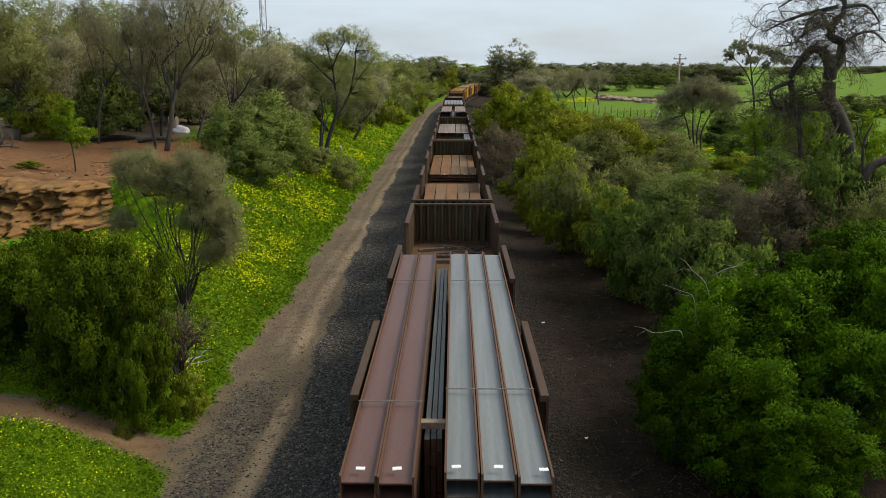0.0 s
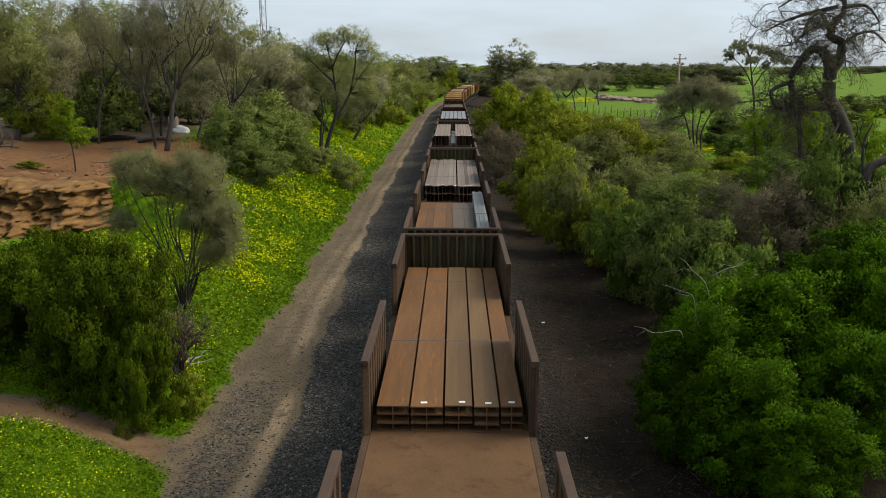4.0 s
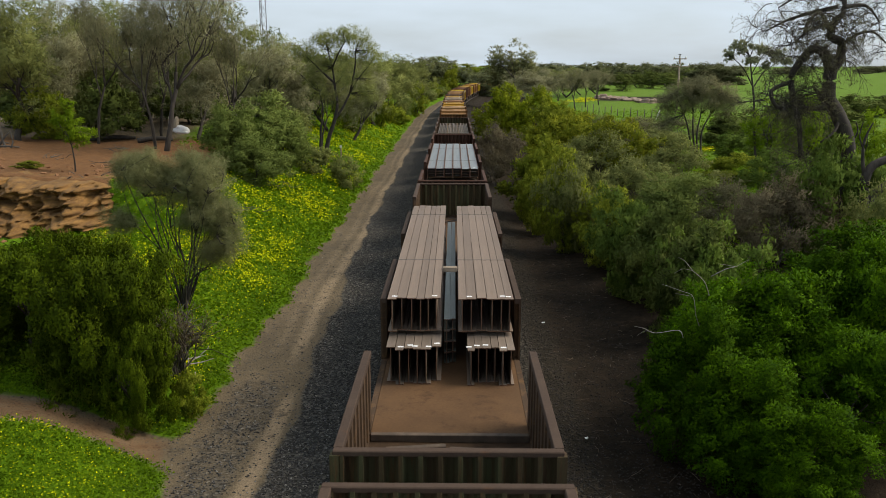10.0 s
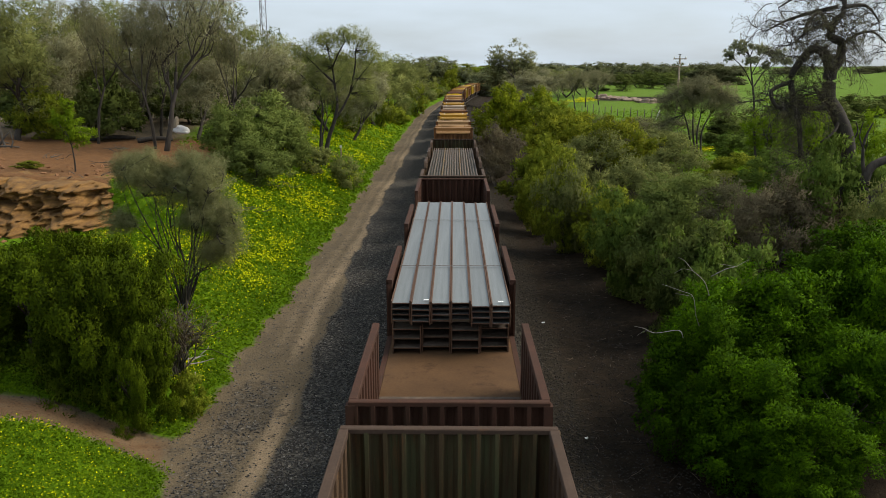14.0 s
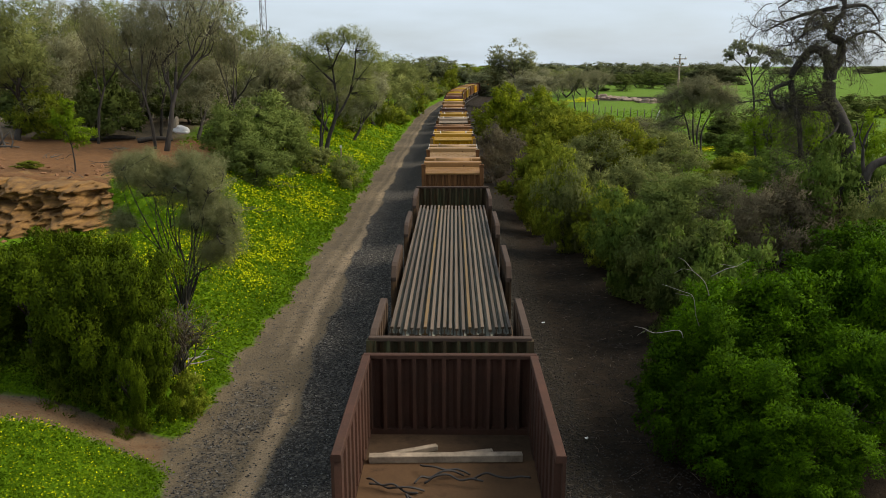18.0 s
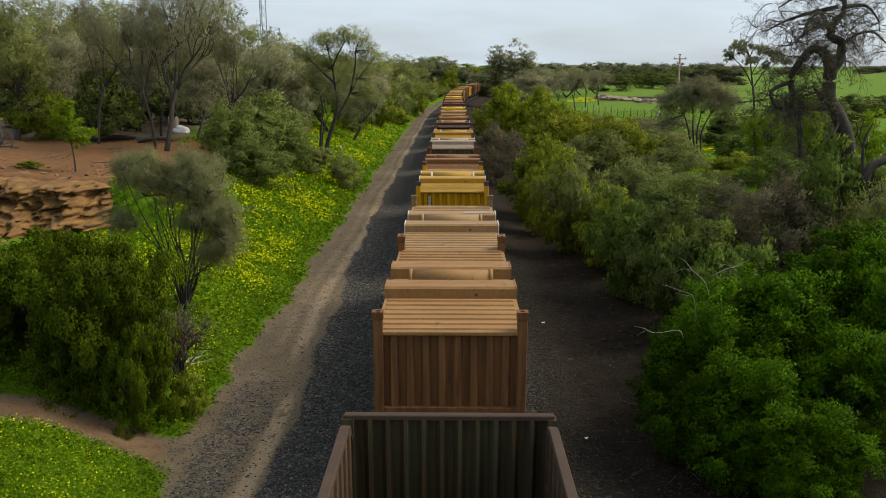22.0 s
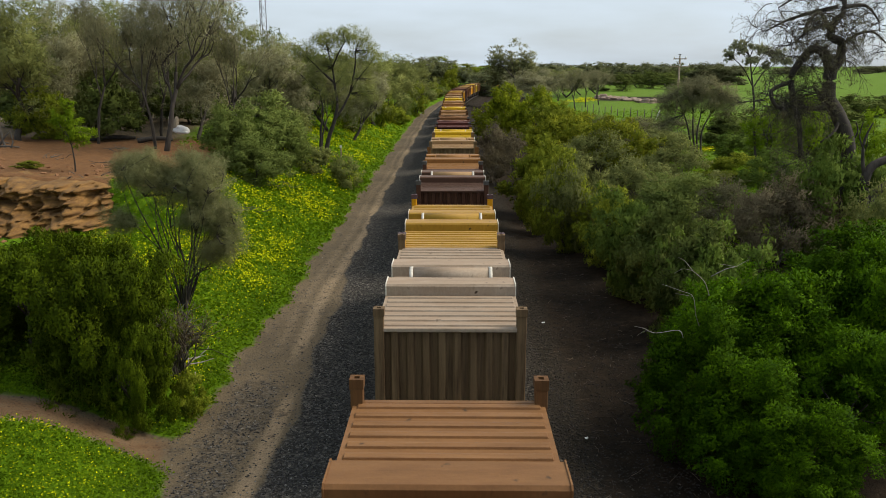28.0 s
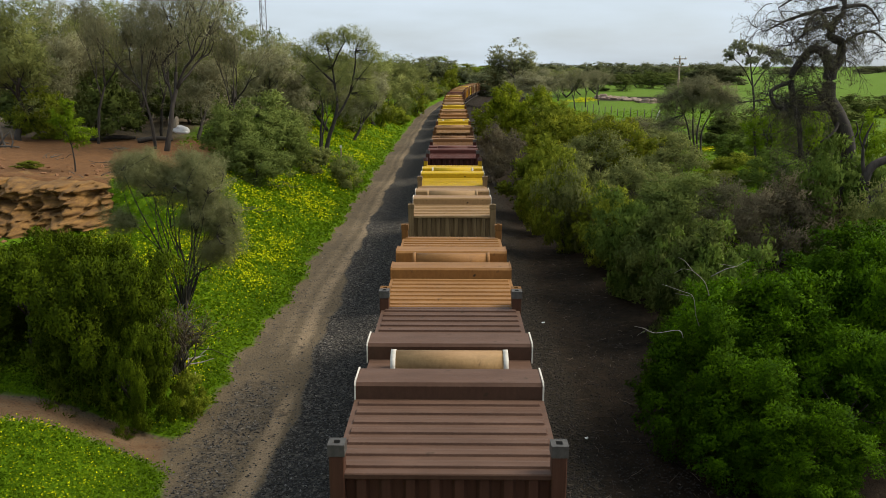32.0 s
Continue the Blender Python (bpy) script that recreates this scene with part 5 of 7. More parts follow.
def plant(key, x, y, height, width, label, group="", turn=None):
    """A plant of one kind, of that height and width, rooted in the ground at (x, y)."""
    trunk, crown, top, wide = KINDS[key]
    word = PLANT_WORDS.get(key, "tree" if key.startswith("belt") else "shrub")
    ob = thing(word, label, word, group)
    s = width / wide
    a = PLANT_RND.uniform(0, 360) if turn is None else turn
    ob.matrix_world = Matrix.LocRotScale((x, y, float(ground_z(x, y)) - 0.04), Euler((0, 0, radians(a))), (s, s, height / top))
    part("trunk", trunk, None, ob)
    part("crown", crown, None, ob)
    return ob


# western side, the near bank
plant("shrub_bank", -9.0, 16.2, 2.6, 2.8, "dense dark green shrub at the bank's foot")
plant("shrub_bank", -7.1, 15.2, 3.15, 2.6, "dense dark green shrub at the bank's foot")
plant("shrub_bank", -6.2, 14.7, 2.3, 1.4, "low dark green shrub hanging over bare earth")
plant("shrub_bank", -10.3, 17.2, 2.1, 3.0, "dense dark green shrub at the bank's foot")
plant("shrub_bank", -7.8, 17.0, 2.6, 2.6, "dense dark green shrub at the bank's foot")
plant("dry_bush", -6.15, 17.0, 1.7, 1.5, "dead grey-brown bush beside a dark shrub")
plant("shrub_green", -5.5, 15.6, 1.1, 0.8, "low green weeds spilling from the dark shrub")
plant("shrub_sage", -10.3, 43.0, 4.0, 4.2, "rounded sage-green shrub above the flowers")
plant("shrub_sage", -11.0, 40.5, 3.2, 3.1, "rounded sage-green shrub above the flowers")
plant("shrub_sage", -9.3, 44.5, 3.4, 2.8, "rounded sage-green shrub above the flowers")
plant("shrub_sage", -9.6, 38.8, 2.3, 3.0, "low olive shrub on the bank")
plant("shrub_olive", -8.2, 47.0, 1.6, 2.3, "low olive shrub under a leaning tree")
plant("shrub_olive", -6.2, 46.0, 1.9, 1.9, "low olive shrub under a leaning tree")
plant("shrub_olive", -10.3, 52.0, 2.6, 2.9, "low olive shrub under a leaning tree")
plant("sapling", -15.6, 33.0, 3.0, 1.6, "bright green sapling on the red earth")
plant("shrub_green", -23.0, 45.5, 3.0, 3.6, "yellow-green shrub among grey trunks")
plant("shrub_green", -17.8, 33.5, 0.35, 1.2, "low green weeds on the red earth")
plant("shrub_green", -13.6, 35.0, 0.4, 0.9, "low green weeds on the red earth")
plant("gorse", 21.0, 138.0, 0.7, 5.0, "bush full of yellow blossom")
plant("gorse", 23.5, 146.0, 0.7, 4.0, "bush full of yellow blossom")
# western belt of trees
plant("belt_olive", -23.8, 44.0, 8.1, 5.8, "grey-green tree with drooping fine foliage", "western tree belt")
plant("belt_grey", -22.9, 47.0, 7.5, 5.5, "grey-brown tree with dense fine foliage", "western tree belt")
plant("belt_olive", -22.8, 52.0, 7.8, 6.8, "grey-green tree with dense fine foliage", "western tree belt")
plant("belt_grey", -19.5, 50.0, 7.8, 6.2, "grey-brown tree with dense fine foliage", "western tree belt")
plant("belt_olive", -14.9, 50.0, 7.7, 5.2, "grey-green tree with dense fine foliage", "western tree belt")
plant("belt_grey", -14.2, 45.0, 5.6, 5.0, "grey-brown tree with dense fine foliage", "western tree belt")
plant("belt_grey", -14.4, 56.0, 6.5, 5.8, "grey-brown tree with dense fine foliage", "western tree belt")
plant("belt_olive", -13.8, 62.0, 6.4, 5.6, "grey-green tree with dense fine foliage", "western tree belt")
plant("belt_grey", -11.0, 58.0, 6.3, 5.2, "grey-brown tree with dense fine foliage", "western tree belt")
plant("belt_olive", -10.7, 68.0, 6.5, 5.2, "grey-green tree with dense fine foliage", "western tree belt")
plant("belt_grey", -8.5, 68.0, 6.7, 5.2, "grey-brown tree with dense fine foliage", "western tree belt")
plant("belt_olive", -8.2, 86.0, 7.6, 6.5, "grey-green tree with dense fine foliage", "western tree belt")
plant("shrub_green", -9.2, 74.0, 3.6, 4.1, "green shrub at the edge of the tree belt")
plant("shrub_green", -8.0, 88.0, 4.4, 3.7, "green shrub at the edge of the tree belt")
plant("shrub_dark_far", -19.6, 46.0, 3.7, 3.5, "dark green shrub under grey trees")
plant("shrub_dark_far", -27.6, 52.0, 3.5, 4.4, "dark green shrub under grey trees")
plant("shrub_dark_far", -26.9, 56.0, 3.8, 4.7, "dark green shrub under grey trees")
plant("shrub_dark_far", -17.7, 54.0, 3.0, 4.1, "dark green shrub under grey trees")
plant("shrub_dark_far", -21.4, 57.0, 3.3, 4.4, "dark green shrub under grey trees")
plant("belt_olive", -7.0, 104.0, 8.0, 6.4, "grey-green tree with dense fine foliage", "western tree belt")
plant("belt_olive", -5.6, 124.0, 7.6, 6.8, "grey-green tree with dense fine foliage", "western tree belt")
plant("belt_green", -3.3, 230.0, 7.7, 9.4, "green round-topped tree beside the bend")
edge_rnd = random.Random(31)
for i, (key, label) in enumerate([("shrub_green", "green shrub beside the service road"), ("shrub_olive", "olive shrub beside the service road"), ("shrub_sage", "sage-green shrub beside the service road")] * 5):
    y = 96 + 8.5 * i
    plant(key, float(track_x(y)) - 6.6 - edge_rnd.uniform(0, 0.8), y, edge_rnd.uniform(1.8, 3.6), edge_rnd.uniform(2.6, 4.4), label, "shrubs along the service road")
plant("shrub_green", -5.6, 118.0, 4.8, 3.3, "green shrub at the edge of the tree belt")
plant("belt_green", 2.0, 262.0, 6.0, 10.7, "green round-topped tree beside the bend")
plant("belt_green", 9.5, 300.0, 5.2, 12.3, "green round-topped tree beside the bend")
plant("belt_olive", -0.7, 245.0, 5.7, 10.1, "grey-green tree beside the bend")
plant("shrub_gold", -1.0, 205.0, 5.8, 4.8, "golden-green shrub beside the bend")
# eastern bank
plant("shrub_dark", 4.55, 14.2, 3.0, 2.7, "large glossy dark green bush on the shaded bank")
plant("shrub_dark_b", 6.0, 15.5, 3.0, 3.6, "large glossy dark green bush on the shaded bank")
plant("shrub_dark", 8.1, 16.5, 3.1, 3.9, "large glossy dark green bush on the shaded bank")
plant("shrub_dark_b", 6.8, 13.5, 2.4, 3.0, "large glossy dark green bush on the shaded bank")
plant("shrub_dark", 5.1, 12.8, 2.4, 2.6, "large glossy dark green bush on the shaded bank")
plant("shrub_dark_b", 8.4, 15.0, 3.0, 3.0, "large glossy dark green bush on the shaded bank")
plant("shrub_dark", 5.5, 11.8, 1.9, 2.1, "large glossy dark green bush on the shaded bank")
plant("shrub_wattle", 5.0, 80.0, 5.4, 5.4, "rounded bright green wattle beside the line")
plant("shrub_wattle", 6.9, 70.0, 4.9, 4.4, "golden-green wattle beside the line")
plant("shrub_green", 7.5, 60.0, 4.1, 5.4, "rounded green wattle on the eastern bank")
plant("shrub_gold", 6.9, 49.0, 3.9, 5.1, "rust-tinged wattle on the eastern bank")
plant("shrub_green", 4.4, 39.0, 3.8, 3.8, "bright green wattle on the eastern bank")
plant("shrub_olive", 7.9, 44.0, 2.9, 4.6, "thin olive shrub on the eastern bank")
plant("shrub_green", 3.6, 35.0, 3.0, 2.0, "bright green wattle on the eastern bank")
plant("shrub_olive", 4.8, 31.0, 3.6, 2.8, "thin olive shrub on the eastern bank")
plant("shrub_olive", 7.6, 33.0, 2.8, 4.2, "grey-green shrub on the eastern bank")
plant("shrub_sage", 8.4, 29.0, 2.6, 4.0, "grey-green shrub on the eastern bank")
plant("shrub_green", 5.6, 28.0, 2.9, 2.8, "green shrub in the shade of the bank")
plant("shrub_shade", 6.2, 23.0, 3.2, 3.0, "grey-green shrub in the shade of the bank")
plant("shrub_dusk", 9.3, 27.5, 2.3, 3.2, "grey-green shrub in the shade of the bank")
plant("shrub_dusty", 10.8, 26.0, 2.3, 3.1, "dry brown shrub in the shade of the bank")
plant("shrub_moss", 6.5, 20.5, 2.8, 2.5, "grey-green shrub in the shade of the bank")
plant("shrub_dusty", 2.4, 50.0, 2.2, 2.0, "low dusty shrub beside the ballast")
plant("shrub_dusty", 3.1, 62.0, 3.0, 2.4, "low dusty shrub beside the ballast")
plant("shrub_dusty", 3.9, 55.0, 3.0, 2.5, "low dusty shrub beside the ballast")
plant("shrub_shade", 6.2, 20.5, 2.9, 2.6, "grey-green shrub mass beside the ballast")
plant("shrub_moss", 5.5, 25.0, 3.2, 2.7, "grey-green shrub mass beside the ballast")
plant("shrub_moss", 6.5, 17.7, 2.8, 2.2, "grey-green shrub mass beside the ballast")
plant("shrub_green", 4.5, 31.0, 3.5, 2.4, "grey-green shrub mass beside the ballast")
# eastern flat
plant("shrub_gold", 9.3, 46.0, 3.3, 4.2, "rust-tinged wattle on the eastern bank")
plant("shrub_olive", 10.6, 38.0, 2.4, 3.6, "thin olive shrub on the eastern bank")
plant("shrub_dusk", 15.0, 66.0, 2.0, 4.4, "grey-brown scrub at the field's edge")
plant("shrub_dusk", 17.4, 62.5, 2.2, 3.6, "grey-brown scrub at the field's edge")
plant("shrub_olive", 12.2, 72.0, 1.9, 4.2, "olive scrub at the field's edge")
plant("shrub_olive", 17.0, 74.0, 1.5, 4.6, "olive scrub at the field's edge")
plant("shrub_dusk", 12.0, 58.0, 2.2, 4.0, "grey-brown scrub at the field's edge")
plant("shrub_olive", 13.6, 52.0, 1.9, 3.6, "olive scrub on the eastern flat")
plant("shrub_moss", 18.6, 51.0, 2.2, 4.0, "grey-green scrub on the eastern flat")
plant("shrub_dark_far", 23.0, 62.0, 2.6, 5.0, "dark shrub in front of the pasture")
plant("shrub_dark_far", 27.5, 66.0, 2.4, 5.5, "dark shrub in front of the pasture")
plant("shrub_dark_far", 33.0, 72.0, 2.4, 6.5, "dark shrub in front of the pasture")
for x, y, h, w in ((13.0, 150.0, 5.0, 7.0), (17.5, 156.0, 5.4, 7.5), (21.5, 160.0, 5.0, 7.5), (26.5, 172.0, 5.4, 8.0), (31.0, 180.0, 5.0, 8.0)):
    plant("belt_grey", x, y, h, w, "grey-brown tree in the far wood", "grey trees beside the field")
for x, y, h, w in ((16.5, 112.0, 5.6, 6.0), (19.5, 122.0, 5.4, 6.4), (22.5, 128.0, 5.2, 6.6), (13.0, 104.0, 5.2, 5.4), (25.0, 145.0, 5.4, 7.0)):
    plant("belt_thin", x, y, h, w, "grey half-bare tree beside the field", "grey trees beside the field")
plant("shrub_moss", 12.1, 25.0, 3.8, 3.0, "mossy green shrub at the foot of the bare tree")
plant("shrub_dusty", 10.0, 24.5, 2.8, 3.0, "dry brown shrub at the foot of the bare tree")
plant("shrub_olive", 12.0, 22.5, 2.8, 2.1, "thin olive shrub at the foot of the bare tree")
plant("sapling", 16.8, 44.0, 4.3, 2.7, "light green sapling below a bare tree")
plant("sapling", 17.1, 40.0, 4.7, 2.8, "light green sapling below a bare tree")
plant("sapling", 18.4, 36.0, 4.1, 2.5, "light green sapling below a bare tree")
plant("shrub_dark_far", 21.8, 48.0, 3.1, 3.6, "dark shrub in front of the pasture")
plant("shrub_dark_far", 20.6, 60.0, 2.8, 4.5, "dark shrub in front of the pasture")
plant("shrub_olive", 15.3, 62.0, 1.3, 3.9, "low grey shrub at the field's edge")
plant("shrub_olive", 15.3, 72.0, 1.2, 3.5, "low grey shrub at the field's edge")
plant("shrub_moss", 14.5, 36.0, 2.4, 3.5, "grey-green shrub on the eastern flat")
plant("shrub_moss", 15.4, 33.0, 2.3, 3.4, "grey-green shrub on the eastern flat")
plant("shrub_dark_far", 15.7, 30.0, 2.2, 2.5, "dark shrub on the eastern flat")
plant("shrub_green", 14.6, 42.0, 1.6, 3.5, "green shrub on the eastern flat")
plant("gorse", 13.3, 64.0, 1.2, 1.5, "bush full of yellow blossom")
plant("gorse", 16.3, 60.0, 0.7, 2.5, "bush full of yellow blossom")
plant("gorse", 18.2, 58.0, 0.4, 1.8, "bush full of yellow blossom")
plant("gorse", 13.6, 80.0, 0.6, 1.3, "bush full of yellow blossom")
for x, y in ((36.5, 88.0), (40.5, 91.0), (45.0, 92.0), (49.5, 95.0)):
    plant("shrub_dark_far", x, y, 2.6, 5.6, "dark hedge bush across the pasture", "hedge across the pasture")
plant("belt_dark", 39.4, 195.0, 5.2, 7.4, "dark pine-like tree beyond the field")
plant("belt_dark", 50.8, 215.0, 5.6, 7.3, "dark tree beyond the field")
plant("belt_dark", 49.8, 225.0, 4.7, 7.0, "dark tree beyond the field")
plant("belt_dark", 54.6, 210.0, 5.3, 8.6, "dark tree beyond the field")
plant("shrub_dark_far", 34.0, 200.0, 1.5, 2.5, "dark bush beyond the field")
plant("shrub_dark_far", 35.5, 195.0, 1.2, 2.7, "dark bush beyond the field")
plant("tall_gum", 10.3, 150.0, 10.5, 8.6, "tall open-crowned gum beside the line", turn=0)
plant("belt_grey", 14.4, 130.0, 5.6, 9.8, "grey-brown tree in the far wood")
plant("belt_grey", 11.6, 140.0, 5.4, 8.6, "grey-brown tree in the far wood")
plant("belt_olive", 22.7, 165.0, 5.6, 7.9, "grey-green tree in the far wood")
plant("bare_tree", -14.7, 41.0, 9.8, 7.4, "tall grey tree with bare twigs on top", turn=215)
plant("belt_thin", -15.4, 41.6, 7.6, 5.4, "thin grey tree beside a taller one", "western tree belt")
plant("belt_thin", -12.2, 43.5, 7.4, 5.0, "thin grey tree with drooping twigs", "western tree belt")
plant("belt_thin", -19.4, 44.0, 7.8, 5.4, "thin grey tree with drooping twigs", "western tree belt")
plant("belt_thin", -8.9, 54.0, 6.4, 4.6, "thin grey tree with drooping twigs", "western tree belt")
plant("belt_thin", -17.2, 47.5, 7.6, 5.6, "thin grey tree with drooping twigs", "western tree belt")
wood_rnd = random.Random(77)
for i in range(9):
    plant("belt_dark", -34 + 2.6 * i + wood_rnd.uniform(-0.8, 0.8), 64 + wood_rnd.uniform(-3, 4), (8.6 if i < 7 else 7.0) + wood_rnd.uniform(-0.6, 0.6), wood_rnd.uniform(5.0, 6.5), "dark grey-green tree at the back of the belt", "western tree belt")
for i in range(46):
    a = i / 45
    x = 15 + 72 * a + wood_rnd.uniform(-3, 3)
    y = 285 - 20 * a + wood_rnd.uniform(-12, 12)
    plant("far_wood", x, y, wood_rnd.uniform(3.8, 7.4), wood_rnd.uniform(8, 13), "dark tree in the distant wood", "distant wood")
for i in range(26):
    x = 150 + 16 * i + wood_rnd.uniform(-6, 6)
    y = 520 + wood_rnd.uniform(-40, 40)
    plant("far_wood", x, y, wood_rnd.uniform(3, 5), wood_rnd.uniform(10, 24), "dark tree along the distant ridge", "distant ridge trees")
for i in range(14):
    x = -70 + 6.5 * i + wood_rnd.uniform(-2, 2)
    plant("far_wood", x, 215 + wood_rnd.uniform(-14, 14), wood_rnd.uniform(6.0, 8.0), wood_rnd.uniform(9, 14), "dark tree behind the western belt", "western back wood")


# ---------------------------------------------------------------- herbs and flowers
def carpet(name, label, category, n, mat, size, slender, lift, seed, ground_of, thick, least=0.5):
    rng = np.random.default_rng(seed)
    x, y = ground_of(rng, n)
    keep = rng.random(len(x)) < thick(x, y)
    x, y = x[keep], y[keep]
    n = len(x)
    c = np.stack([x, y, ground_z(x, y) + lift * rng.random(n)], axis=-1)
    a = rng.normal(size=(n, 3)) * np.array([1, 1, 0.45]) + np.array([0, 0, 0.25])
    a /= np.linalg.norm(a, axis=1)[:, None]
    b = np.cross(a, rng.normal(size=(n, 3)))
    b /= np.linalg.norm(b, axis=1)[:, None]
    s = (size * rng.uniform(0.6, 1.4, n) * np.clip(y / 22, least, 1.9))[:, None]
    v = np.stack([c - a * s * 0.7 + b * s * slender, c + a * s, c - a * s * 0.7 - b * s * slender], axis=1).reshape(-1, 3)
    thing(name, label, category, kind="stuff", data=mesh_of(name, v, np.arange(n * 3).reshape(-1, 3), M[mat]))


def west_bank(rng, n):
    y = 1 / rng.uniform(1 / 125, 1 / 9.5, n)
    d = rng.uniform(-0.25, 1, n) ** 1.0 * 9.5
    return left_edge(y) - d + track_x(y), y


def east_flat(rng, n):
    y = 1 / rng.uniform(1 / 110, 1 / 24, n)
    return 9 + rng.uniform(0, 22, n) + track_x(y), y


def herb_share(x, y):
    return np.clip(zones(x, y)[:, 1] - 0.12, 0, 1)


def flower_share(x, y):
    z = zones(x, y)
    d = left_edge(y) - (x - track_x(y))
    patch = np.clip(0.33 - 0.10 * (1 - step(y, 13.0, 14.0)) + 0.32 * wob(x, y, 1.9, 3) + 0.25 * wob(x, y, 0.7, 6), 0.06, 1)
    clear = step(np.hypot((x + 7.9) * 0.75, y - 15.6), 1.5, 1.9) * (1 - step(d, 7.0, 8.5))
    return clear * z[:, 1] * step(z[:, 1], 0.45, 0.85) * patch * step(d, 0.3, 1.3) * (1.45 - 0.20 * step(y, 24, 40))


carpet("herb_cover", "low bright green herbs covering the bank", "herbs", 245000, "herb", 0.052, 0.60, 0.16, 3, west_bank, herb_share)
carpet("flower_cover", "small yellow flowers strewn over the green bank", "flowers", 300000, "petal", 0.021, 1.0, 0.20, 4, west_bank, flower_share, 0.68)
carpet("verge_grass", "dull green grass fringing the service road", "grass", 150000, "leaf_verge", 0.075, 0.10, 0.14, 7, west_bank, lambda x, y: 0.9 * np.exp(-((left_edge(y) - (x - track_x(y)) - 0.45) / 0.42) ** 2) * herb_share(x, y))
carpet("grass_cover", "rough green grass beyond the eastern bank", "grass", 44000, "herb", 0.09, 0.22, 0.25, 5, east_flat, lambda x, y: 0.8 + 0 * x)
# ---------------------------------------------------------------- dead and bare trees
def bent(name, paths, mat, parent, label="", sides=8):
    """Limbs as tubes: each path is (points, first radius, last radius)."""
    for pts, r0, r1 in paths:
        bm = bmesh.new()
        pts = [Vector(p) for p in pts]
        fine = []
        for i in range(len(pts) - 1):
            p0, p1, p2, p3 = pts[max(0, i - 1)], pts[i], pts[i + 1], pts[min(len(pts) - 1, i + 2)]
            for k in range(5):
                t = k / 5
                fine.append(0.5 * ((2 * p1) + (p2 - p0) * t + (2 * p0 - 5 * p1 + 4 * p2 - p3) * t * t + (3 * p1 - p0 - 3 * p2 + p3) * t ** 3))
        fine.append(pts[-1])
        n = len(fine) - 1
        tube(bm, fine, [r0 + (r1 - r0) * i / n for i in range(n + 1)], sides)
        part(name, bm, mat, parent, label)


def sprays(rng, starts, count, length, droop, reach):
    """Fine drooping twigs from points along the limbs."""
    bm = bmesh.new()
    ends = []
    for _ in range(count):
        p = Vector(starts[int(rng.integers(0, len(starts)))]) + Vector(rng.normal(size=3)) * 0.12
        d = Vector(rng.normal(size=3))
        d.z = abs(d.z) * 0.4
        d.normalize()
        path, radii = [p.copy()], [0.016]
        n = 5
        el = length * rng.uniform(0.5, 1.3)
        for i in range(n):
            d = (d + Vector((0, 0, -droop)) + Vector(rng.normal(size=3)) * 0.22).normalized()
            p = p + d * el / n
            path.append(p.copy())
            radii.append(0.012 * (1 - (i + 1) / n) + 0.005)
            if i >= 1:
                for _k in range(2):
                    e = (d + Vector(rng.normal(size=3)) * 0.7).normalized()
                    q = p + e * el * 0.3
                    q2 = q + (e + Vector((0, 0, -droop * 2))).normalized() * el * 0.3
                    tube(bm, [p, q, q2], [0.007, 0.005, 0.003], 3)
                    ends.append(np.array(q2))
        tube(bm, path, radii, 4)
    return bm, np.array(ends)


def crown_tree(label, limbs_, lobes, leaf, count, size, slender, puff, seed, bark="bark", twigs=0, droop=0.3, wood="limb"):
    """A tree with its own limbs; its crown fills lobes, each (x, y, z, half width, half height, clumps)."""
    t = thing("tree", label, "tree")
    bent(wood, limbs_, M[bark], t, sides=7)
    rng = np.random.default_rng(seed)
    cs = []
    for x, y, z, r, h, n in lobes:
        d = unit(rng.normal(size=(n, 3)) + np.array([0, 0, 0.25])) * rng.uniform(0.35, 1.0, (n, 1))
        cs.append(np.array([x, y, z]) + d * np.array([r, r, h]))
    cs = np.concatenate(cs)
    if twigs:
        joints = [Vector(p) for pts, _, _ in limbs_ for p in pts[2:]]
        bm = bmesh.new()
        for c in cs[rng.integers(0, len(cs), twigs)]:
            c = Vector(c)
            j = min(joints, key=lambda p: (p - c).length + 0.6 * max(0.0, p.z - c.z))
            m = j.lerp(c, 0.5) + Vector(rng.normal(size=3)) * 0.1
            tube(bm, [j, m, c, c + (c - m) * 0.4], [0.018, 0.013, 0.008, 0.004], 4)
        part("twig_spray", bm, M[bark], t, "thin twigs inside the crown")["kind"] = "stuff"
    v, f, facing = leaf_cloud(rng, cs, rng.uniform(puff[0], puff[1], len(cs)), count, size, slender, droop, 0.9)
    part("crown", mesh_of("crown", v, f, M[leaf], normals=facing), None, t)


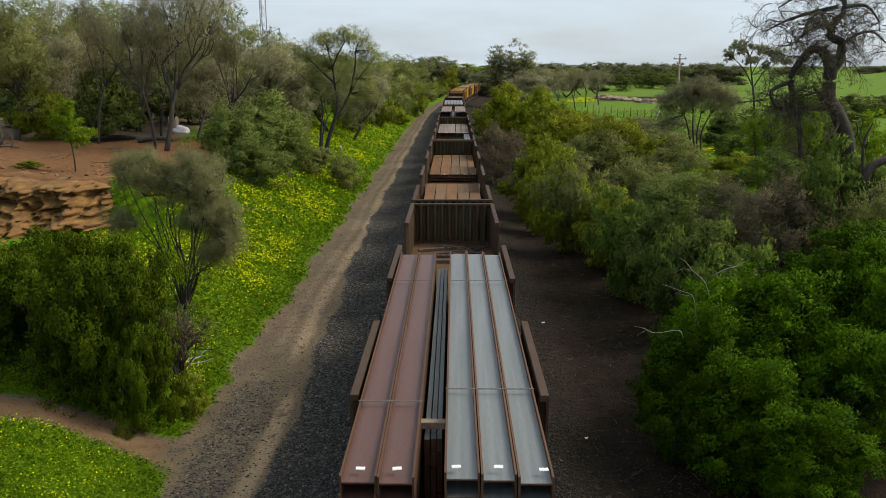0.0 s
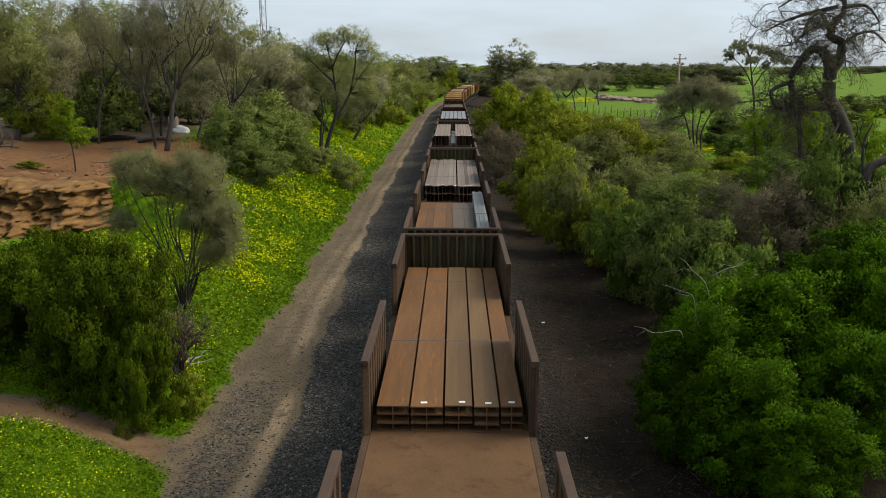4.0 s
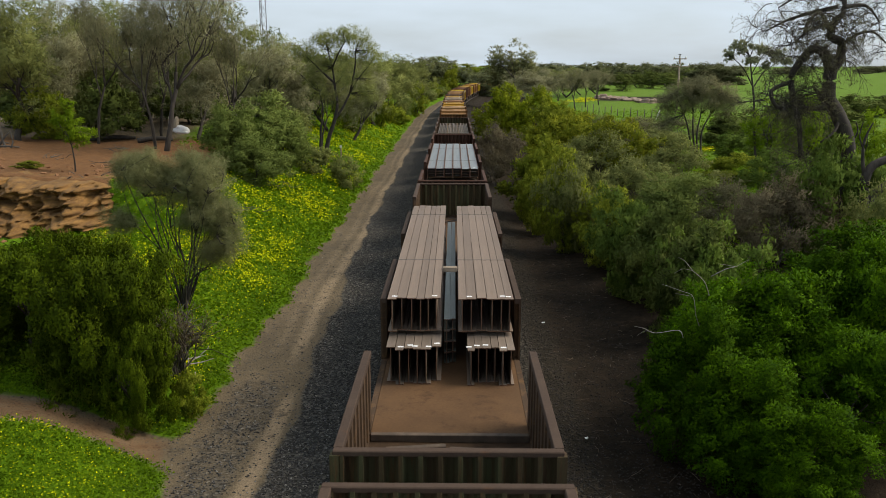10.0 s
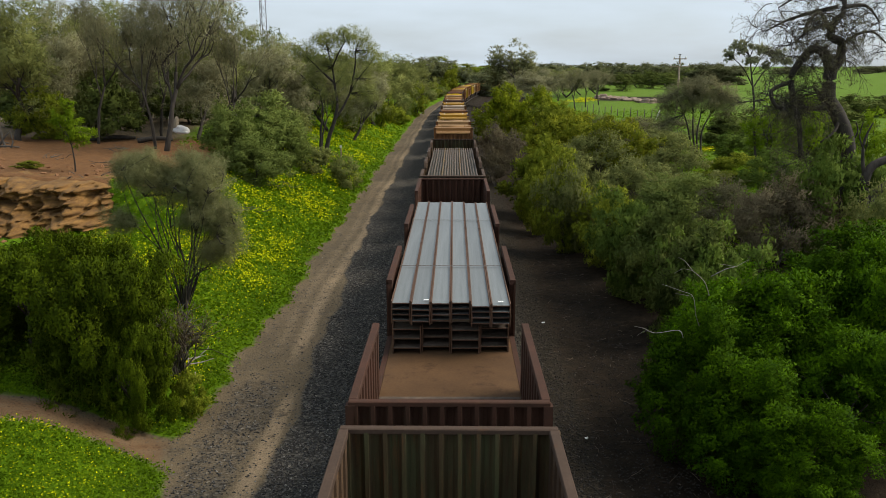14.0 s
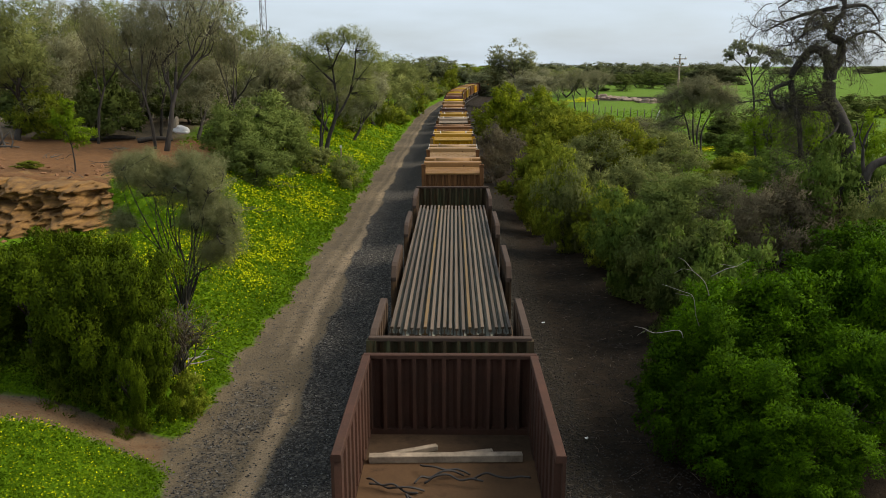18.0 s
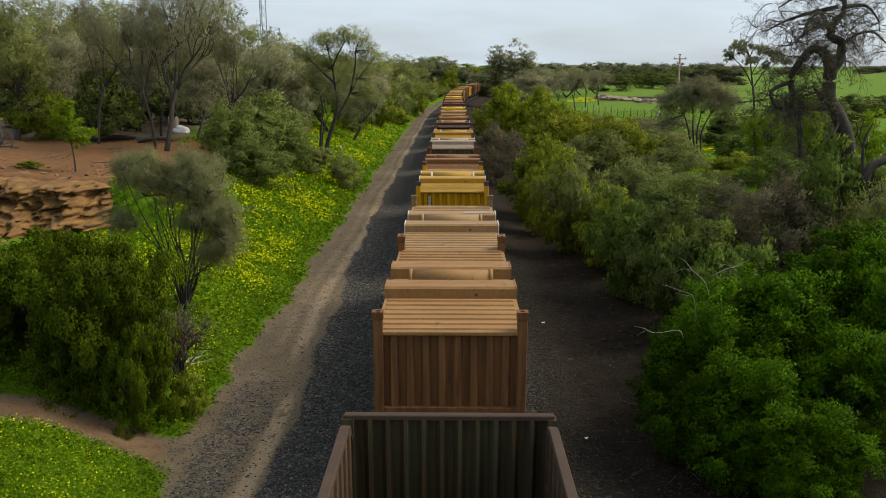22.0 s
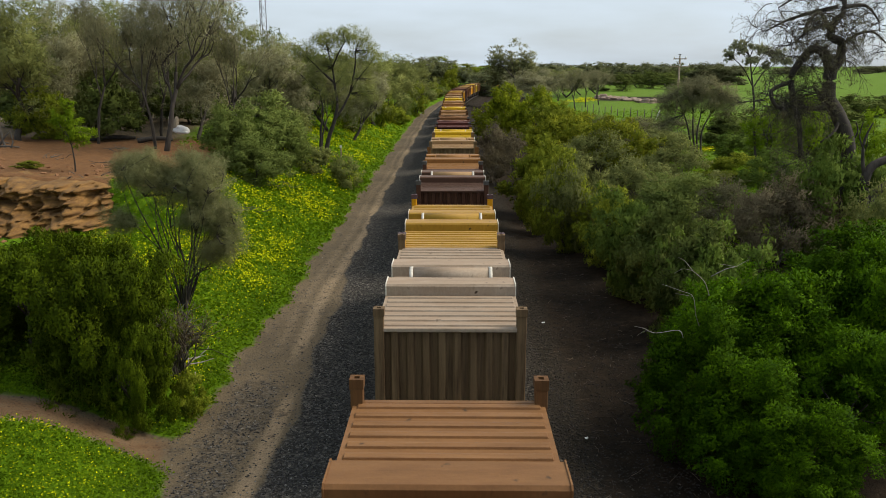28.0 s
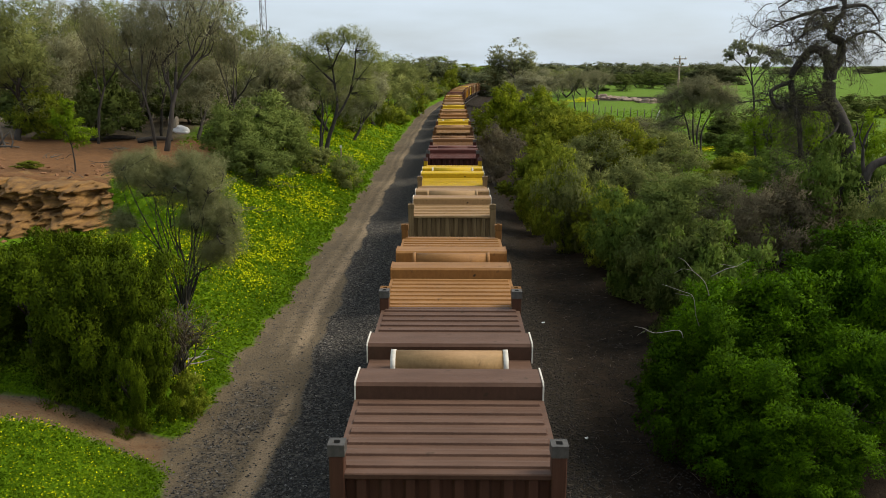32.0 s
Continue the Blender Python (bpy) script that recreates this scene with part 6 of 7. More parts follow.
def casuarina():
    """Two soft domes of needle foliage on a fan of thin dark stems."""
    rng = np.random.default_rng(26)
    root = Vector((-7.35, 21.0, float(ground_z(-7.35, 21.0)) - 0.15))
    stems = []
    for cx, cz, r, n in ((-8.15, 3.75, 0.80, 6), (-6.75, 3.60, 0.95, 8), (-6.2, 2.2, 0.5, 4), (-7.5, 3.3, 0.9, 2)):
        for i in range(n):
            a = 6.28 * i / n + rng.uniform(-0.2, 0.2)
            top = Vector((cx + 0.75 * r * math.cos(a), 21.0 + 0.75 * r * math.sin(a), cz + rng.uniform(-0.1, 0.5)))
            p1 = root.lerp(top, 0.3) + Vector((0, 0, 0.16)) + Vector(rng.normal(size=3)) * 0.10
            p2 = root.lerp(top, 0.65) + Vector((0, 0, 0.06)) + Vector(rng.normal(size=3)) * 0.13
            w = rng.uniform(0.014, 0.045)
            stems.append(([root + Vector(rng.normal(size=3)) * 0.06, p1, p2, top], w, 0.006))
    crown_tree("wispy grey-green young casuarina on the flowery bank", stems,
               [(-8.2, 21.0, 3.95, 0.66, 0.50, 70), (-6.75, 21.0, 3.80, 0.80, 0.60, 90), (-6.4, 20.9, 2.9, 0.62, 0.65, 50), (-8.85, 20.8, 2.70, 0.45, 0.25, 16), (-7.4, 21.2, 3.5, 0.6, 0.5, 24), (-7.0, 20.9, 2.7, 0.5, 0.4, 14), (-6.1, 20.9, 2.2, 0.42, 0.55, 34), (-6.45, 20.8, 1.75, 0.40, 0.30, 16)],
               "leaf_haze", 112000, 0.075, 0.045, (0.26, 0.46), 27, "bark", 160, 0.15, "stem")


casuarina()
y = 49.5
crown_tree("slender dark-trunked tree leaning over the flowery bank",
           [([(-8.0, y, 0.8), (-7.65, y, 2.43), (-7.27, y, 3.46), (-7.07, y, 4.47), (-7.2, y, 5.65), (-7.31, y, 6.64), (-7.55, y, 7.63)], 0.15, 0.03),
            ([(-7.2, y, 3.63), (-6.76, y + 0.2, 4.3), (-6.33, y + 0.4, 5.14), (-5.83, y + 0.5, 5.98), (-5.21, y + 0.6, 6.71)], 0.09, 0.02),
            ([(-7.27, y, 5.81), (-7.93, y - 0.4, 6.48), (-8.58, y - 0.6, 7.14)], 0.08, 0.02), ([(-7.31, y, 6.64), (-6.88, y - 0.3, 7.46), (-6.46, y - 0.4, 8.12)], 0.06, 0.02),
            ([(-6.33, y + 0.4, 5.14), (-5.95, y, 6.64), (-5.86, y - 0.2, 7.63)], 0.07, 0.02), ([(-8.23, y, 1.0), (-8.11, y, 2.94), (-7.94, y, 4.13), (-8.11, y, 5.14)], 0.08, 0.03)],
           [(-8.9, y - 0.5, 7.4, 0.65, 0.5, 12), (-7.7, y, 8.1, 0.95, 0.55, 20), (-6.5, y - 0.3, 8.35, 1.05, 0.55, 24), (-5.5, y, 7.9, 0.9, 0.6, 18), (-5.0, y + 0.5, 7.1, 0.7, 0.5, 10), (-6.6, y, 7.2, 1.0, 0.5, 12), (-7.8, y, 6.7, 0.7, 0.4, 8), (-8.2, y + 0.3, 5.2, 0.8, 0.9, 12), (-5.4, y + 0.4, 5.6, 0.8, 0.8, 10), (-8.7, y, 6.1, 0.8, 0.8, 14), (-5.1, y, 4.9, 0.8, 0.8, 12), (-6.6, y + 0.4, 5.8, 1.0, 0.7, 12)],
           "leaf_belt", 42000, 0.070, 0.12, (0.32, 0.62), 25, "bark", 110)
y = 55.0
crown_tree("dome-shaped grey-brown tree at the field's edge",
           [([(16.4 + 0.16 * k, y, 0.9), (16.3 + 0.26 * k, y + 0.2 * (k % 2), 2.4), (16.4 + 0.52 * k, y + 0.3 * (k % 2), 3.6), (16.3 + 0.85 * k, y, 5.0)], 0.075, 0.02) for k in (-1.9, -0.5, 0.3, 1.9)],
           [(14.4, y, 4.2, 0.9, 0.8, 22), (15.4, y, 5.0, 1.1, 0.7, 30), (16.5, y, 5.3, 1.2, 0.6, 34), (17.6, y, 4.9, 1.0, 0.7, 26), (18.3, y, 4.1, 0.7, 0.8, 18), (16.4, y, 4.2, 1.6, 0.6, 30), (14.3, y, 3.1, 0.6, 0.6, 10)],
           "leaf_thin", 52000, 0.080, 0.11, (0.42, 0.78), 36, "bark", 200)
y = 44.0
crown_tree("sparse pale-leaved eucalypt at the field's edge",
           [([(16.45, y, 0.8), (16.2, y, 3.0), (16.0, y, 4.9), (15.75, y, 6.3), (15.6, y, 7.2)], 0.08, 0.025), ([(15.9, y, 5.6), (15.2, y - 0.3, 6.6), (14.5, y - 0.4, 7.2)], 0.04, 0.012), ([(15.9, y, 5.6), (16.5, y + 0.3, 6.4), (17.3, y + 0.3, 7.0)], 0.04, 0.012), ([(15.75, y, 6.3), (16.1, y, 7.0), (16.4, y, 7.5)], 0.03, 0.012)],
           [(14.4, y, 7.25, 0.45, 0.3, 10), (15.1, y, 7.65, 0.55, 0.35, 14), (16.0, y, 7.6, 0.6, 0.3, 13), (16.9, y, 7.3, 0.6, 0.3, 14), (17.5, y, 7.0, 0.4, 0.25, 8), (15.6, y, 6.95, 0.8, 0.25, 10), (16.6, y, 6.75, 0.5, 0.2, 7)],
           "leaf_pale", 5200, 0.075, 0.34, (0.14, 0.26), 37, "bark", 60)


def bare_giant():
    """The gnarled tree on the eastern flat: arching limbs hung with bare twigs."""
    t = thing("tree", "gnarled old casuarina, mostly bare, with arching limbs", "tree")
    y = 26.0
    limbs_ = [
        ([(13.0, y, 0.6), (12.71, y, 2.88), (12.51, y, 4.37), (12.13, y, 5.21), (11.80, y, 5.70), (11.75, y, 6.32), (11.78, y, 6.70)], 0.27, 0.20),
        ([(11.78, y, 6.62), (12.02, y + 0.1, 6.88), (12.11, y + 0.2, 7.39), (11.83, y + 0.1, 7.54), (11.61, y, 7.69), (11.77, y, 8.11), (11.98, y, 8.40), (11.85, y, 9.4)], 0.17, 0.07),
        ([(11.75, y, 6.55), (11.54, y - 0.1, 6.98), (11.31, y - 0.2, 7.18), (10.98, y - 0.3, 7.22), (10.66, y - 0.3, 6.84), (10.43, y - 0.3, 6.38), (10.55, y - 0.3, 5.77), (10.85, y - 0.2, 4.92), (11.0, y - 0.2, 3.9)], 0.16, 0.07),
        ([(10.44, y - 0.3, 6.24), (9.84, y - 0.5, 6.03), (9.75, y - 0.6, 5.82), (9.96, y - 0.6, 5.49), (10.44, y - 0.4, 5.49)], 0.07, 0.05),
        ([(11.70, y, 5.60), (11.45, y - 0.1, 5.85), (11.21, y - 0.2, 6.06)], 0.12, 0.04),
        ([(11.85, y, 5.45), (11.14, y - 0.2, 5.42), (10.63, y - 0.3, 5.52)], 0.10, 0.05),
        ([(11.64, y, 7.73), (11.13, y - 0.3, 8.30), (10.69, y - 0.5, 7.98), (10.53, y - 0.6, 7.52)], 0.07, 0.025),
        ([(11.94, y, 8.46), (12.58, y + 0.2, 8.56), (12.94, y + 0.3, 8.43), (13.27, y + 0.3, 8.03)], 0.07, 0.025),
        ([(11.80, y, 8.50), (10.99, y + 0.4, 8.30), (10.40, y + 0.6, 8.08), (9.90, y + 0.7, 7.80)], 0.07, 0.02),
        ([(12.11, y + 0.2, 7.35), (12.43, y, 7.66), (12.85, y - 0.2, 7.73), (13.28, y - 0.3, 7.35)], 0.06, 0.02),
        ([(11.74, y, 8.03), (11.10, y - 0.5, 7.90), (10.55, y - 0.8, 7.70), (10.2, y - 0.9, 7.40)], 0.06, 0.02),
        ([(11.90, y, 8.70), (11.17, y, 8.95), (10.50, y + 0.2, 8.75), (10.1, y + 0.3, 8.50)], 0.06, 0.02),
        ([(11.85, y, 9.3), (12.4, y + 0.3, 9.5), (13.1, y + 0.4, 9.3), (13.7, y + 0.4, 8.8)], 0.05, 0.015),
        ([(12.17, y, 5.19), (11.95, y - 0.3, 4.74), (11.45, y - 0.5, 4.39)], 0.07, 0.025),
        ([(12.54, y, 4.21), (12.76, y - 0.1, 4.66), (12.67, y - 0.1, 5.01)], 0.04, 0.015)]
    bent("limb", limbs_, M["bark"], t)
    starts = [p for pts, _, _ in limbs_[1:13] for p in pts[1:]]
    rng = np.random.default_rng(41)
    bm, ends = sprays(rng, starts, 260, 0.85, 0.20, 1.0)
    part("twig_spray", bm, M["bark"], t, "fine bare drooping twigs")["kind"] = "stuff"
    low = np.array([(10.68 + 0.28 * math.sin(k), 25.7 + 0.3 * math.cos(2 * k), 3.6 + 0.10 * k) for k in range(32)])
    ends = np.concatenate([ends, np.repeat(low, 14, axis=0) + rng.normal(size=(448, 3)) * 0.26])
    v, f, facing = leaf_cloud(rng, ends, np.full(len(ends), 0.16), 34000, 0.075, 0.05, 0.5, tufts=4)
    part("foliage", mesh_of("foliage", v, f, M["leaf_dusk"], normals=facing), None, t, "sparse grey needle foliage")


bare_giant()
stump = thing("dead_tree", "dark curved dead trunk leaning out of the bushes", "dead tree")
bent("limb", [([(12.2, 24, 0.5), (12.22, 24, 2.6), (12.2, 24, 3.4), (12.4, 24, 3.85), (13.1, 24, 4.15)], 0.19, 0.11),
              ([(12.25, 24, 2.5), (12.5, 24, 2.95), (13.1, 24, 3.5)], 0.13, 0.11),
              ([(12.2, 24, 3.5), (12.07, 24, 3.95), (12.06, 24, 4.6), (12.25, 24, 5.1)], 0.07, 0.02),
              ([(12.06, 24, 4.3), (11.9, 24, 4.7), (11.95, 24, 5.1)], 0.03, 0.01)], M["bark"], stump)
for k, pts in enumerate([[(4.42, 13.5, 2.83), (4.29, 13.4, 3.11), (4.05, 13.3, 3.33), (3.90, 13.3, 3.50), (3.78, 13.3, 3.57)], [(4.41, 13.7, 2.05), (4.25, 13.6, 2.44), (4.14, 13.5, 2.82), (3.93, 13.5, 2.92), (3.60, 13.5, 3.04)],
                         [(3.96, 13.3, 2.14), (3.81, 13.1, 2.34), (3.43, 13.1, 2.29), (3.23, 13.1, 2.37), (3.06, 13.1, 2.41)], [(4.56, 13.9, 3.08), (4.78, 13.8, 3.24), (4.94, 13.8, 3.28), (5.16, 13.8, 3.41)]]):
    d = thing("dead_branch", "bleached bare branch sticking out of a bush", "branch", "bleached branches")
    tip = Vector(pts[2])
    bent("branch", [(pts, 0.009, 0.003), ([tip, tip + Vector((-0.16, 0.05, 0.02)), tip + Vector((-0.3, 0.05, -0.06 + 0.1 * (k % 2)))], 0.006, 0.002)], M["bark_pale"], d, sides=5)
rng_w = np.random.default_rng(51)
for x, y in ((-22.3, 40.0), (-23.6, 41.5)):
    d = thing("dead_tree", "small grey dead tree with broken stems", "dead tree")
    z = float(ground_z(x, y))
    bent("stem", [([(x, y, z - 0.1), (x - 0.15, y, z + 0.6), (x - 0.30, y, z + 1.4)], 0.07, 0.03), ([(x - 0.5, y, z - 0.1), (x, y, z + 0.5), (x + 0.25, y, z + 0.75)], 0.06, 0.03), ([(x + 0.35, y - 0.2, z - 0.05), (x + 0.5, y - 0.2, z + 0.35), (x + 0.4, y - 0.2, z + 0.9)], 0.05, 0.02), ([(x - 0.6, y - 0.3, z), (x + 0.1, y - 0.3, z + 0.10), (x + 0.9, y - 0.4, z + 0.06)], 0.06, 0.03)], M["bark_grey"], d)
for x, y, n in ((-8.6, 33.2, 7), (-8.8, 39.8, 12), (-6.3, 17.3, 14), (-14.5, 31.0, 5), (-15.5, 35.5, 6), (-18.5, 37.0, 9), (-13.2, 37.5, 9), (-21.0, 35.0, 6), (-17.0, 40.5, 12)):
    d = thing("brushwood", "heap of grey dead twigs on the bank", "branches", "heaps of dead twigs")
    z = float(ground_z(x, y))
    paths = []
    for _ in range(n):
        a = rng_w.uniform(0, 6.28)
        el = rng_w.uniform(0.3, 0.8)
        p = Vector((x + rng_w.normal() * 0.35, y + rng_w.normal() * 0.3, z + 0.05 + rng_w.uniform(0, 0.18)))
        q = p + Vector((math.cos(a) * el, math.sin(a) * el, rng_w.uniform(-0.05, 0.15)))
        paths.append(([p, (p + q) / 2 + Vector(rng_w.normal(size=3)) * 0.05, q], 0.018, 0.006))
    bent("twig", paths, M["bark_grey"] if y > 25 else M["bark_pale"], d, sides=4)

# ---------------------------------------------------------------- rocks and logs
def rock_mesh(seed, rough=0.25):
    rng = np.random.default_rng(seed)
    bm = bmesh.new()
    bmesh.ops.create_icosphere(bm, subdivisions=3, radius=1.0)
    a, b, c = rng.random(3) * 6
    for v in bm.verts:
        n = v.co.normalized()
        v.co *= 1 + rough * (math.sin(3 * n.x + a) * math.cos(3 * n.y + b) + 0.6 * math.sin(5 * n.z + c)) + rng.uniform(-0.04, 0.04)
    return bm


M["pink_rock"] = plain("pink_rock", (0.30, 0.215, 0.165), 0.9, 0.0, 0.35, 3.0)
M["red_clod"] = plain("red_clod", (0.20, 0.095, 0.04), 0.95, 0.0, 0.4, 6.0)
ROCKS = [done("rock", rock_mesh(60 + i), M["pink_rock"]) for i in range(4)]
CLODS = [done("clod", rock_mesh(80 + i, 0.3), M["red_clod"]) for i in range(3)]
rr = random.Random(9)
for i in range(56):
    a = rr.random()
    x, y, s = 27.5 + 5.0 * a + rr.uniform(-1.2, 1.2), 158 - 28 * a + rr.uniform(-1.5, 1.5), rr.uniform(0.20, 0.62)
    o = thing("rock", "pinkish field rock in a long heap", "rock", "rock heap beyond the field", data=ROCKS[i % 4])
    o.matrix_world = Matrix.LocRotScale((x, y, float(ground_z(x, y)) + s * 0.35), Euler((0, 0, rr.uniform(0, 6))), (s * 1.3, s, s * 0.8))
M["sack_tan"] = plain("tan_sacking", (0.30, 0.25, 0.18), 0.9, 0.0, 0.3, 5.0)
for x, z, sx, sz, tilt, mat in ((-15.05, 3.30, 0.52, 0.24, 8, "white"), (-15.58, 3.62, 0.12, 0.40, -4, "sack_tan"), (-15.28, 3.66, 0.14, 0.36, 10, "sack_tan")):
    o = thing("sack", "dumped pale sack slumped beside grey tree trunks", "sack", "dumped sacks", data=done("sack", rock_mesh(75, 0.10), M[mat]))
    o.matrix_world = Matrix.LocRotScale((x, 44.6, z), Euler((0, radians(tilt), 0)), (sx, 0.26, sz))
for i in range(150):
    x, y, s = -22 + rr.uniform(0, 9.5), 26.8 + rr.uniform(0, 9) ** 1.0, rr.uniform(0.025, 0.085)
    o = thing("earth_clod", "lump of orange-red earth", "earth clod", "fallen clods of earth", data=CLODS[i % 3])
    o.matrix_world = Matrix.LocRotScale((x, y, float(ground_z(x, y)) + s * 0.3), Euler((rr.uniform(0, 6), 0, rr.uniform(0, 6))), (s * 1.3, s, s * 0.8))
for x, y, el, a in ((-19.3, 45.5, 2.6, 8), (-16.2, 43.8, 1.8, 14)):
    o = thing("log", "fallen grey log under the trees", "log", "fallen logs")
    z = float(ground_z(x, y)) + 0.10
    dx, dy = el / 2 * math.cos(radians(a)), el / 2 * math.sin(radians(a))
    bent("wood", [([(x - dx, y - dy, z), (x, y, z + 0.12), (x + dx, y + dy, z + 0.05)], 0.16, 0.09)], M["bark"], o)

# ---------------------------------------------------------------- mast, poles, fence, posts
M["mast"] = plain("mast_steel", (0.30, 0.31, 0.33), 0.5, 0.4, 0.15)


def lattice_mast(x, y, width, top):
    t = thing("radio_mast", "tall grey lattice radio mast behind the trees", "mast")
    z0 = float(ground_z(x, y))
    legs = [(math.cos(a) * width / 2, math.sin(a) * width / 2) for a in (0.5, 2.6, 4.7)]
    leg = done("leg", tube(bmesh.new(), [(0, 0, 0), (0, 0, top - z0)], [0.14, 0.11], 5), M["mast"])
    for lx, ly in legs:
        part("leg", leg, None, t, "", pose(x + lx, y + ly, z0))
    z, k = z0 + 1.0, 0
    while z < top - 2.6:
        for i in range(3):
            a, b = legs[i], legs[(i + 1) % 3]
            if k % 2:
                a, b = b, a
            part("brace", tube(bmesh.new(), [(x + a[0], y + a[1], z), (x + b[0], y + b[1], z + 2.4)], [0.07, 0.07], 4), M["mast"], t)
        z += 2.4
        k += 1


lattice_mast(-57.3, 250.0, 2.1, 44.0)


def power_pole(x, y, top, arms, label):
    p = thing("power_pole", label, "power pole", "power poles")
    z = float(ground_z(x, y))
    part("pole", tube(bmesh.new(), [(x, y, z - 0.3), (x, y, top)], [0.17, 0.12], 8), M["timber"], p)
    for dz, w in arms:
        arm = part("crossarm", boxes((x - w / 2, x + w / 2, y - 0.14, y - 0.02, top - dz - 0.12, top - dz), bevel=0.01), M["timber"], p)
        for sx in (-0.45, 0.0, 0.45):
            part("insulator", tube(bmesh.new(), [(x + sx * w, y - 0.08, top - dz), (x + sx * w, y - 0.08, top - dz + 0.14), (x + sx * w, y - 0.08, top - dz + 0.28)], [0.05, 0.09, 0.04], 8), M["white"], arm)


power_pole(29.8, 110.0, 8.1, ((0.35, 1.7), (1.35, 2.6)), "weathered timber power pole with two crossarms")
power_pole(-28.8, 150.0, 10.9, ((0.4, 2.6),), "distant power pole rising above the tree belt")
for i in range(16):
    a = i / 15
    x, y = 16.5 + 7.5 * a, 106 - 20 * a
    o = thing("fence_post", "grey weathered fence post at the field's edge", "fence post", "fence posts along the field")
    z = float(ground_z(x, y))
    part("post", tube(bmesh.new(), [(x, y, z - 0.2), (x + 0.03, y, z + 1.15 + 0.15 * ((i * 7) % 3 - 1))], [0.055, 0.05], 7), M["bark_grey"], o)
lean = thing("marker_post", "white post leaning in the green field", "post")
part("post", tube(bmesh.new(), [(22.0, 90.0, 0.6), (22.6, 90.0, 2.15)], [0.06, 0.06], 6), M["white"], lean)
mark = thing("marker_post", "small white trackside post among yellow flowers", "post")
mz = float(ground_z(-7.9, 56.5))
part("post", boxes((-7.95, -7.85, 56.45, 56.55, mz - 0.1, mz + 0.9), bevel=0.01), M["timber"], mark)
part("plate", boxes((-7.97, -7.83, 56.40, 56.445, mz + 0.74, mz + 0.95), bevel=0.006), M["white"], mark, "small white plate")
litter_rnd = random.Random(12)
for x, y in ((2.55, 22.0), (2.62, 14.7)):
    o = thing("litter", "scrap of white litter on dark gravel", "litter", "litter beside the track")
    z = float(ground_z(x, y))
    bm = bmesh.new()
    bmesh.ops.create_grid(bm, x_segments=3, y_segments=3, size=0.04)
    for v in bm.verts:
        v.co.z += litter_rnd.uniform(0, 0.03)
    part("scrap", bm, M["tag"], o, "", pose(x, y, z + 0.02, 0, 0, litter_rnd.uniform(0, 90)))

# ---------------------------------------------------------------- left-over packing in the wagons
scrap_rnd = random.Random(14)


def strap_loop(wagon, s, x, reach, n, label, r=0.022, z=0.0):
    """Bent black strapping lying on a wagon's floor."""
    o = thing("packing_strap", label, "strap", "loose strapping in the wagons")
    for _ in range(n):
        p = Vector((scrap_rnd.uniform(-reach, reach) * 0.4, scrap_rnd.uniform(-0.25, 0.25), 0.03))
        pts = [p]
        a = scrap_rnd.uniform(-0.5, 0.5) + (math.pi if scrap_rnd.random() < 0.5 else 0)
        for i in range(5):
            a += scrap_rnd.uniform(-0.7, 0.7)
            p = p + Vector((math.cos(a), math.sin(a) * 0.6, 0)) * reach * 0.28
            q = p.copy()
            q.x = max(-1.1 - x, min(1.1 - x, q.x))
            q.z = 0.03 + scrap_rnd.uniform(0, 0.12)
            pts.append(q)
        bent("strap", [(pts, r, r)], M["black"], o, sides=4)
    on_train(o, wagon, s - wagon, x, DECK_Z + z)


def plank(wagon, s, x, el, wd, th, turn, label, z=0.0):
    o = thing("timber_plank", label, "plank", "timbers in the wagons")
    part("board", boxes((-el / 2, el / 2, -wd / 2, wd / 2, 0.002, th), bevel=0.008), M["timber_dark"] if "dark" in label or "dusty" in label else M["timber"], o, "", pose(0, 0, 0, 0, 0, turn))
    on_train(o, wagon, s - wagon, x, DECK_Z + z)


strap_loop(W[0], 23.5, -0.2, 0.9, 4, "tangle of dark strapping on a dusty floor")
strap_loop(W[0], 24.3, 0.45, 0.7, 4, "tangle of dark strapping on a dusty floor")
plank(W[0], 24.2, -0.45, 1.2, 0.10, 0.09, 20, "dark old timber lying across a wagon floor")
plank(W[0], 23.3, -0.3, 1.2, 0.08, 0.08, -6, "dark old timber lying across a wagon floor")
plank(W[0], 22.6, 0.0, 2.3, 0.12, 0.10, 1, "dusty timber bearer across a wagon floor")
strap_loop(W[3], 91.5, -0.35, 1.3, 2, "black bent strap on a dusty floor", 0.012)
strap_loop(W[3], 91.8, 0.45, 1.1, 2, "black bent strap on a dusty floor", 0.017)
strap_loop(W[4], 114.0, -0.55, 0.6, 4, "tangle of thin strapping on a dusty floor", 0.016)
strap_loop(W[4], 114.2, 0.4, 0.6, 3, "tangle of thin strapping on a dusty floor", 0.016)
plank(W[4], 114.85, -0.05, 2.2, 0.13, 0.11, 2, "grey timber bearer lying across a wagon floor")
plank(W[4], 115.2, -0.65, 1.0, 0.10, 0.08, 22, "grey timber bearer lying across a wagon floor", -0.09)
plank(W[4], 115.15, 0.25, 0.8, 0.10, 0.08, 12, "grey timber bearer lying across a wagon floor", -0.09)
plank(W[4], 97.08, 0.0, 2.42, 0.10, 0.12, 0.6, "dark weathered timber bearer across a wagon floor", -0.09)
plank(W[3], 74.52, 0.0, 2.42, 0.10, 0.12, -0.4, "dark weathered timber bearer across a wagon floor", -0.09)
